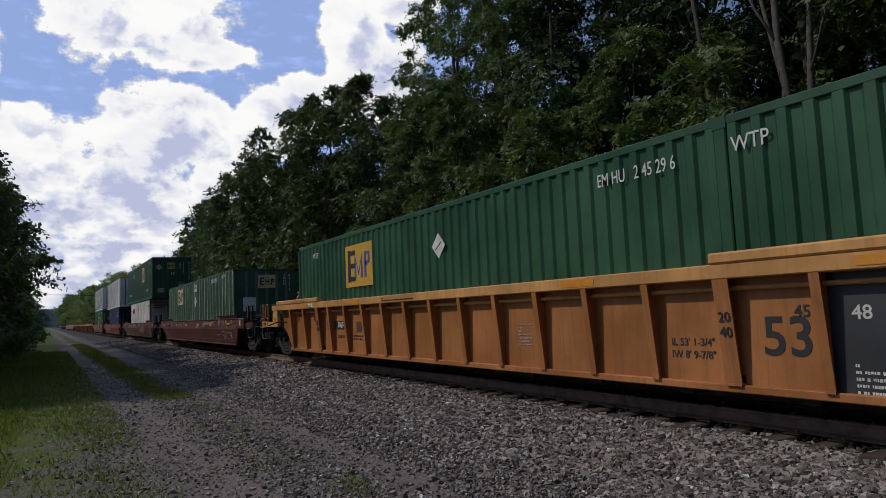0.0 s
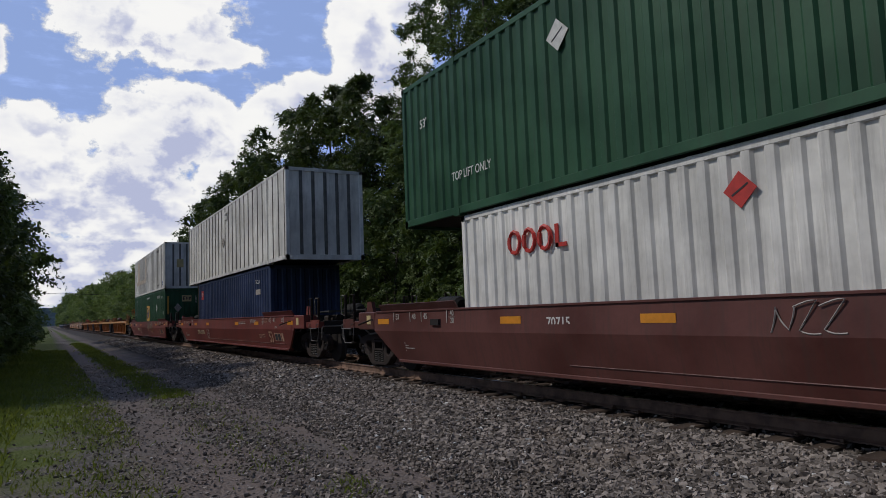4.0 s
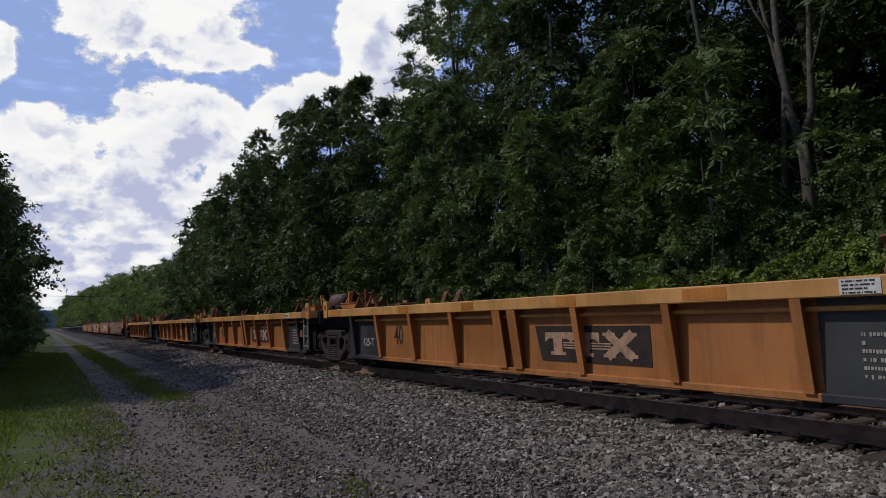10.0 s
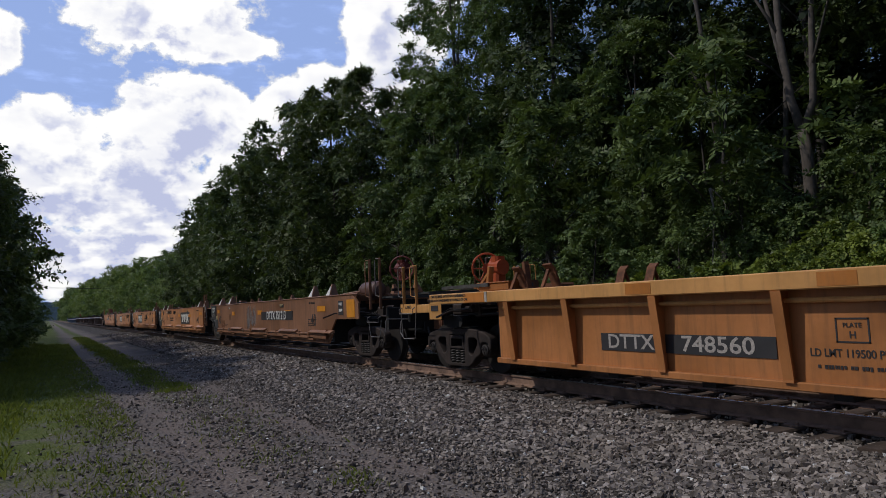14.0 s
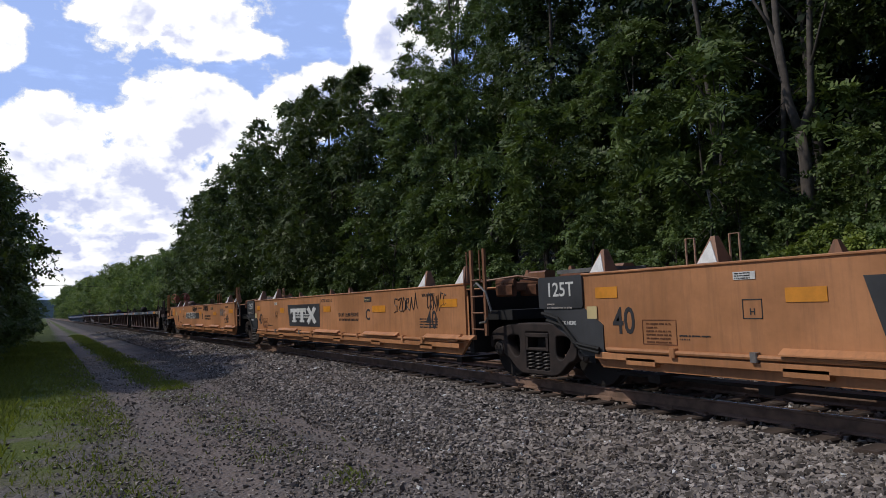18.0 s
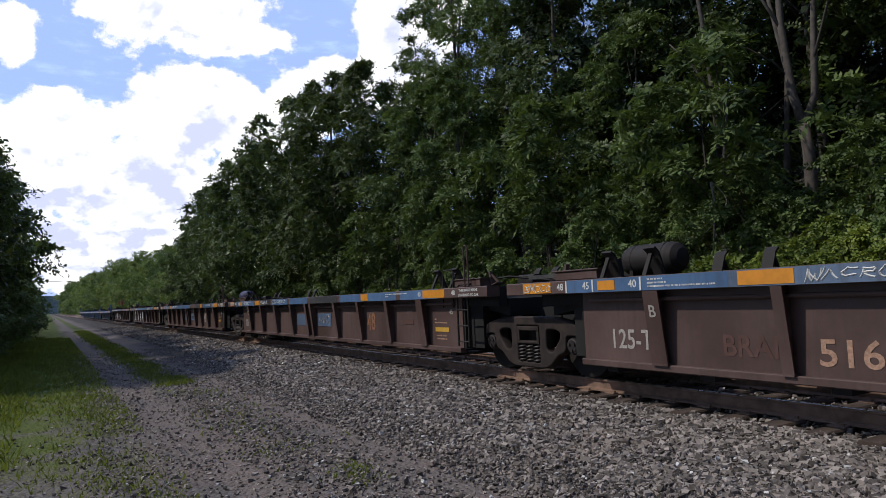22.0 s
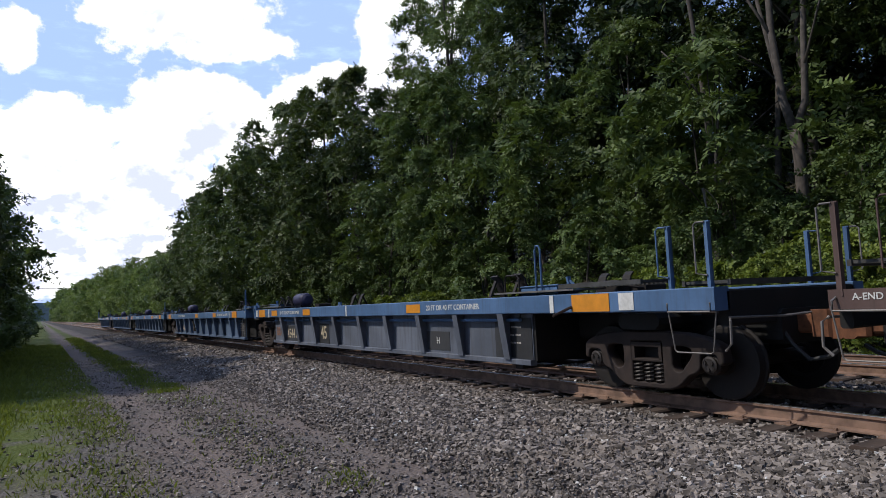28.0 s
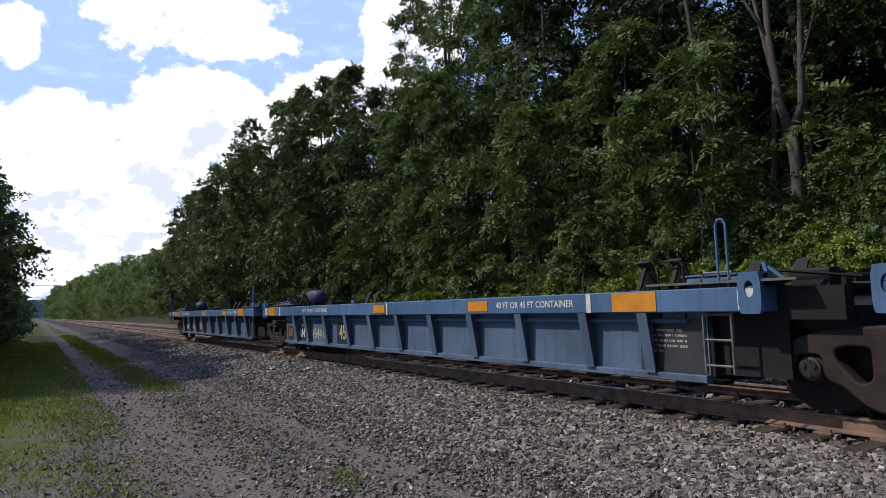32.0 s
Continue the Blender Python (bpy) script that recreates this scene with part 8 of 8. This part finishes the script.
            gear(car, "air_tank", "air_tank", tank_mesh, TANK_RED, pose(-0.55, -7.2 if first else 7.2, 1.42), "dull red air-brake reservoir")
            brake_stand(car, -9.0 if first else 8.2, -0.6, 2.08, RED, GRIMY, 50)
        else:
            badge(car, (-2.0, -1.9, 1.72, 1.7)[k], 1.06, 2.62, 0.60, -1.4725)
        if not first:
            y = (0, 0.9, -2.60, -2.6, -0.67)[k]
            letters(car, "AEDCB"[k], y, 1.05, 0.34, INK, -1.473)
            y = (0, 2.4, -1.5, -1.5, -1.75)[k]
            letters(car, "LD LMT 124,400 PER UNIT", y, 1.06, 0.125, INK, -1.473, squeeze=0.85)
            letters(car, "20 FT CONTAINER LIMIT 81,000 LB EACH", y, 0.945, 0.075, INK, -1.473, squeeze=0.85)
            letters(car, "DTTX 751213 " + "AEDCB"[k], -0.1 if k > 1 else 2.9, 1.42, 0.105, INK, -1.473, squeeze=1.1)
        if last:
            panel(car, 6.78, 7.30, 1.12, 1.50, REFLECT, -1.472, "reflector", "large amber reflective plate")
            panel(car, 7.70, 8.05, 1.08, 1.40, TANK_RED, -1.472, "data_plate", "dull rust-red data plate")
            bars(car, 7.0, 1.08, 0.6, 3, 0.045, INK, -1.473, 77)
            panel(car, 7.36, 7.375, 1.0, 1.54, GRIMY, -1.472, "seam", "dark welded seam")
        if first:
            panel(car, -8.2, -7.72, 1.02, 1.44, REFLECT, -1.472, "reflector", "large amber reflective plate")
            panel(car, -7.50, -7.20, 1.08, 1.42, INK, -1.472, "notice", "black notice plate with white lines")
            bars(car, -7.35, 1.38, 0.22, 2, 0.15, WHITE, -1.479, 78)
        if k == 1:
            letters(car, "ARSN", 5.55, 1.37, 0.32, INK, -1.474, "graffiti", 0.66, 6, bold=0.0)
        for y, z, w, h, m, r in (((0.9, 1.05, 1.2, 0.7, FADED_WHITE, 0.012),), ((3.2, 1.40, 1.4, 0.18, INK, 0.010), (1.4, 1.38, 0.7, 0.2, INK, 0.009)), ((0.75, 1.44, 0.9, 0.10, INK, 0.008), (-2.05, 1.20, 0.8, 0.34, INK, 0.011), (-4.2, 1.40, 0.6, 0.2, TANK_RED, 0.006)),
                                 ((-4.4, 1.28, 1.0, 0.30, INK, 0.010), (-5.6, 1.28, 0.7, 0.28, INK, 0.009)), ((1.13, 1.39, 1.0, 0.22, INK, 0.011), (-1.35, 1.40, 0.95, 0.22, INK, 0.010), (-4.6, 1.2, 0.9, 0.3, FADED_WHITE, 0.008)))[k]:
            scrawl(car, y, z, w, h, m, -1.475, int(40 + k + y * 10), 6, r)

    # five brown ribbed units, empty, with blue patches
    hr = [-6.40, -4.93, -3.42, -1.95, -0.20, 0.20, 1.55, 3.15, 4.75, 6.33]
    cuts = [289.2, 307.5, 326.1, 344.8, 363.5, 382.3]
    for k in range(5):
        a, b = cuts[k], cuts[k + 1]
        first, last = k == 0, k == 4
        car = ribbed_car("empty dull brown ribbed well-car unit with blue-grey patches", (a + b) / 2, b - a, hr, 7.68, (-(b - a) / 2 + 0.54, (b - a) / 2), (BROWN, BROWN, BROWN, TANK_BLUE if k else STEEL), 1.78 if first else 0.0, 1.85 if last else 0.0, group="empty brown well cars", trucks=(first, True), tank=-(b - a) / 2 + 1.27 if k == 2 else (b - a) / 2 - 2.0 if k == 0 else None, wide=0.12, zt=1.41, zc=1.23, end_paint=STEEL, braces=(BROWN, STEEL), wide_ribs=(-6.40, 6.33), reach=0.46, lugs=False, sill=(1.04, 1.22), stripe=False)
        rng = random.Random(70 + k)
        y = -7.2
        while y < 4.0:
            w = rng.uniform(1.0, 2.6)
            if rng.random() < 0.88:
                panel(car, y, min(7.3, y + w), 1.235, 1.405, rng.choice([CHORD_BLUE, CHORD_BLUE, CHORD_BLUE, BLUE, SLATE]), -1.5005, "patch", "repainted patch on the top chord", 0.002)
            y += w + 0.2
        letters(car, "48", -3.82, 0.75, 0.55, RUSTY if k % 2 else FADED_WHITE, -1.304, squeeze=0.8)
        letters(car, "125-T", (b - a) / 2 - 2.3, 0.62, 0.34, FADED_WHITE, -1.304, squeeze=0.85)
        letters(car, "BCDEA"[k], 6.33, 0.98, 0.20, FADED_WHITE, -1.474, lean=0.122)
        panel(car, -1.35, -0.35, 0.62, 0.96, BLUE, -1.304, "patch", "faded blue painted panel")
        panel(car, 0.55, 1.4, 0.62, 0.94, BLUE, -1.304, "patch", "faded blue painted panel")
        scrawl(car, -0.85, 0.78, 0.8, 0.22, INK if k == 2 else FADED_WHITE, -1.312, 210 + k, 3, 0.010)
        panel(car, -5.85, -5.45, 0.74, 0.84, TANK_RED, -1.304, "patch", "faded rusty patch")
        panel(car, -7.20, -6.72, 0.62, 0.70, LOGO_GOLD, -1.304, "notice", "narrow yellow notice strip")
        bars(car, -6.95, 0.86, 0.5, 2, 0.06, FADED_TAN, -1.304, k + 40)
        bars(car, -6.95, 0.56, 0.4, 2, 0.06, FADED_TAN, -1.304, k + 45)
        letters(car, "45", -7.3, 0.98, 0.12, FADED_WHITE, -1.304)
        bars(car, -5.5, 1.37, 1.0, 2, 0.045, WHITE, -1.506, k + 50)
        panel(car, -7.42, -6.62, 1.25, 1.395, REFLECT, -1.501, "reflector", "amber reflective strip")
        panel(car, -4.10, -3.72, 1.25, 1.395, REFLECT, -1.501, "reflector", "amber reflective strip")
        letters(car, "THIS BRAKE BEAMS", -8.2, 1.355, 0.062, WHITE, -1.504, squeeze=1.1)
        letters(car, "STANDARD TO CAR", -8.2, 1.275, 0.062, WHITE, -1.504, squeeze=1.1)
        letters(car, "48", -7.72, 1.32, 0.12, WHITE, -1.504)
        letters(car, "40", -6.48, 1.32, 0.12, WHITE, -1.504)
        o = (b - a) / 2
        panel(car, o - 3.88, o - 1.38, 1.237, 1.403, CHORD_BLUE, -1.5005, "patch", "blue repainted stretch of the top chord", 0.0035)
        panel(car, o - 1.05, o - 0.42, 1.25, 1.395, REFLECT, -1.501, "reflector", "amber reflective strip")
        scrawl(car, o - 0.75, 1.32, 0.6, 0.10, WHITE, -1.508, 180 + k, 5, 0.007)
        for word, d in (("48", 1.25), ("45", 1.76), ("40", 2.57)):
            letters(car, word, o - d, 1.32, 0.13, WHITE, -1.506)
            panel(car, o - d - 0.14, o - d - 0.115, 1.24, 1.40, WHITE, -1.504, "white_mark", "white painted line")
        panel(car, o - 2.28, o - 1.98, 1.26, 1.38, REFLECT, -1.504, "notice", "small amber notice")
        bars(car, o - 3.28, 1.375, 0.95, 3, 0.042, WHITE, -1.505, k + 155)
        panel(car, o - 4.6, o - 4.0, 1.25, 1.395, REFLECT, -1.501, "reflector", "amber reflective strip")
        scrawl(car, o - 5.1, 1.32, 0.8, 0.11, WHITE, -1.503, 190 + k, 5, 0.009)
        if k in (0,):
            letters(car, "BRAN", 5.12, 0.60, 0.32, TANK_RED, -1.304)
            letters(car, "5163", 4.1, 0.57, 0.36, FADED_TAN, -1.304, squeeze=1.1)
        if k in (3, 4):
            for ch, yy_ in zip("GMAN", (5.75, 3.8, 2.2, 0.85) if k == 3 else (5.6, 3.9, 2.35, 0.8)):
                letters(car, ch, yy_, 0.76, 1.05, WHITE, -1.402, "graffiti", 0.78, random.Random(int(yy_ * 10)).uniform(-4, 4))
        scrawl(car, (-1.5, 2.6, 3.4, -3.4, 4.2)[k], 1.32, 1.4, 0.10, WHITE, -1.506, 80 + k, 6, 0.008)
        if first:
            brake_stand(car, -9.58, -0.50, 2.14, FADED_ORANGE, BROWN, 35, 1)
            panel(car, -9.62, -9.12, 0.98, 1.41, BROWN, -1.505, "side_plate", "dark plate with white lettering")
            for i, line in enumerate(("CAR EQUIPPED", "WITH TWO", "HAND BRAKES", "RELEASE BOTH", "HAND BRAKES")):
                letters(car, line, -9.37, 1.37 - 0.068 * i, 0.062, WHITE, -1.513)
            bars(car, -9.37, 1.05, 0.25, 2, 0.035, WHITE, -1.513, 61)
            part("chain", chain_build([(-1.44, -9.1, 1.15), (-1.45, -8.85, 1.03), (-1.45, -8.6, 1.02), (-1.44, -8.3, 1.12)]), STEEL, car, "slack brake chain")
        if last:
            brake_stand(car, 8.9, -0.55, 2.15, FADED_ORANGE, BROWN, 50, 1)

    # five blue ribbed units, empty: the train's tail
    cuts = [386.6, 402.7, 420.4, 437.9, 455.6, 471.5]
    for k in range(5):
        a, b = cuts[k], cuts[k + 1]
        first, last = k == 0, k == 4
        span = b - a
        half = span / 2 - 1.45
        h0 = span / 2 - 2.0
        br = [-5.5, -4.18, -2.85, -1.45, -0.1, 1.4, 2.87, 4.18, 5.52] if first or last else [-6.10, -5.10, -3.74, -2.44, -1.14, 0.17, 1.44, 2.73, 4.06, 5.40, 6.30]
        car = ribbed_car("empty faded blue ribbed well-car unit" + (" at the train's tail" if last else ""), (a + b) / 2, span, br, (h0, half), (-span / 2 + 1.2, span / 2 + 0.2), (BLUE if k else PALE_BLUE, CHORD_BLUE, SLATE, TANK_BLUE), 1.30 if first else 0.0, 1.30 if last else 0.0, group="empty blue well cars", trucks=(first, True), tank=span / 2 - 1.6, stripe=False, wide=0.15, zt=1.30, zc=1.045, end_paint=STEEL, braces=(CHORD_BLUE, STEEL), end_ladder=GREYPOST, reach=1.30, sill=(1.05, 1.30))
        words = "20 FT OR 40 FT CONTAINER" if first or last else "40 FT OR 45 FT CONTAINER"
        letters(car, words, -4.1, 1.17, 0.13, WHITE, -1.504, squeeze=1.05)
        letters(car, words, 4.62, 1.17, 0.13, WHITE, -1.504, squeeze=1.05)
        for e in (-1, 1):
            yy_ = span / 2 - 0.72 if e > 0 else (-span / 2 + 2.85 if k else -span / 2 + 0.55)
            note = yy_ - 1.5 if e < 0 and k else yy_ + e * 0.62
            panel(car, yy_ - 0.34, yy_ + 0.34, 1.06, 1.285, REFLECT, -1.503, "reflector", "amber reflective plate")
            panel(car, yy_ - e * 0.75 - 0.04, yy_ - e * 0.75 + 0.04, 1.05, 1.29, WHITE, -1.5025, "white_mark", "white painted line")
            panel(car, note - 0.12, note + 0.12, 1.07, 1.28, WHITE, -1.503, "notice", "pale notice plate")
            part("grating_top", Build().box(-1.5, -0.9, min(e * (half - 1.2), e * (half + 0.6)), max(e * (half - 1.2), e * (half + 0.6)), 1.345, 1.37), GREYPOST, car, "grey grating walkway")
        mid = (a + b) / 2
        panel(car, span / 2 - 5.95, span / 2 - 5.25, 0.36, 0.86, SLATE, -1.303, "patch", "dark repainted square")
        letters(car, "45", span / 2 - 5.6, 0.62, 0.46, CREAM_MARK, -1.310, squeeze=0.9)
        for y in (0.87, -2.74) if k else (6.02, 3.2, -2.74):
            panel(car, y - 0.27, y + 0.27, 1.09, 1.25, REFLECT, -1.503, "reflector", "amber reflective strip")
        panel(car, 0.47, 0.53, 1.05, 1.29, WHITE, -1.5025, "white_mark", "white painted line")
        letters(car, "4544 " + "AEDCB"[k], span / 2 - 4.05 if k else 4.92, 0.56, 0.36, CREAM_MARK, -1.304, squeeze=0.95)
        if k:
            panel(car, span / 2 - 2.08, span / 2 - 1.6, 0.36, 0.76, GRIMY, -1.303, "patch", "dark rusty patch")
            letters(car, "BR", span / 2 - 1.84, 0.56, 0.32, RUSTY, -1.310)
        if k:
            panel(car, span / 2 - 3.03, span / 2 - 2.5, 0.36, 0.76, GRIMY, -1.303, "patch", "dark rusty patch")
            letters(car, "AN", span / 2 - 2.77, 0.56, 0.32, WHITE, -1.310)
        else:
            panel(car, 4.30, 5.44, 0.36, 0.80, SLATE, -1.3025, "patch", "dark repainted stretch", 0.001)
            letters(car, "BRAN", span / 2 - 2.02, 0.60, 0.36, RUSTY, -1.304, squeeze=0.85)
        panel(car, -h0 + 0.02, -h0 + 0.95, 0.36, 0.98, SLATE, -1.3035, "end_panel", "dark data panel")
        bars(car, -h0 + 0.5, 0.85, 0.5, 5, 0.06, FADED_WHITE, -1.311, k + 90)
        if k == 1:
            part("bent_strap", Build().tube([(-1.36, 2.62, 0.98), (-1.38, 2.40, 0.92), (-1.37, 2.14, 0.66), (-1.37, 2.02, 0.66), (-1.38, 1.80, 0.92), (-1.36, 1.56, 0.98)], 0.030, 6), STEEL, car, "bent dark strap hanging on the side sheet")
            part("strap_bracket", Build().box(-1.40, -1.31, 1.94, 2.20, 0.46, 0.64, 0.02), GRIMY, car, "dark bracket under the strap")
        if not k:
            panel(car, -half + 2.9, -half + 3.7, 0.40, 0.74, SLATE, -1.303, "patch", "dark square patch with a pale sign")
            letters(car, "H", -half + 3.3, 0.57, 0.16, WHITE, -1.310)
        if last:
            part("marker_post", Build().box(-1.40, -1.32, 9.15, 9.23, 1.0, 2.35).box(-1.44, -1.28, 9.1, 9.28, 2.0, 2.3), STEEL, car, "tail marker on an upright post")


consist()


def motions():
    for ob, s in TRAIN:
        walk(ob, [(t, pose(NEAR, s - SPEED * t, RAIL)) for t in (0, 16, 32)])
    for ob, d, s, r in WHEELS:
        turn = math.degrees(SPEED / r)
        t0, t1 = (s - 34.0) / SPEED, (s - 1.0) / SPEED
        times = [0.0] + [k / 30 for k in range(1, 960) if t0 < k / 30 < t1] + [32.0]
        angle, last, rows = 0.0, 0.0, []
        for t in times:
            angle += min(turn * (t - last), 62.0)
            last = t
            rows.append((t, pose(0, d, r, angle)))
        walk(ob, rows)
    walk(clouds, [(0, pose(*(Vector(DRIFT) * -0.4))), (16, pose(*(Vector(DRIFT) * 0.1))), (32, pose(*(Vector(DRIFT) * 0.6)))])


make_sleepers()
DRIFT = (170.0, -100.0, 0.0)
motions()
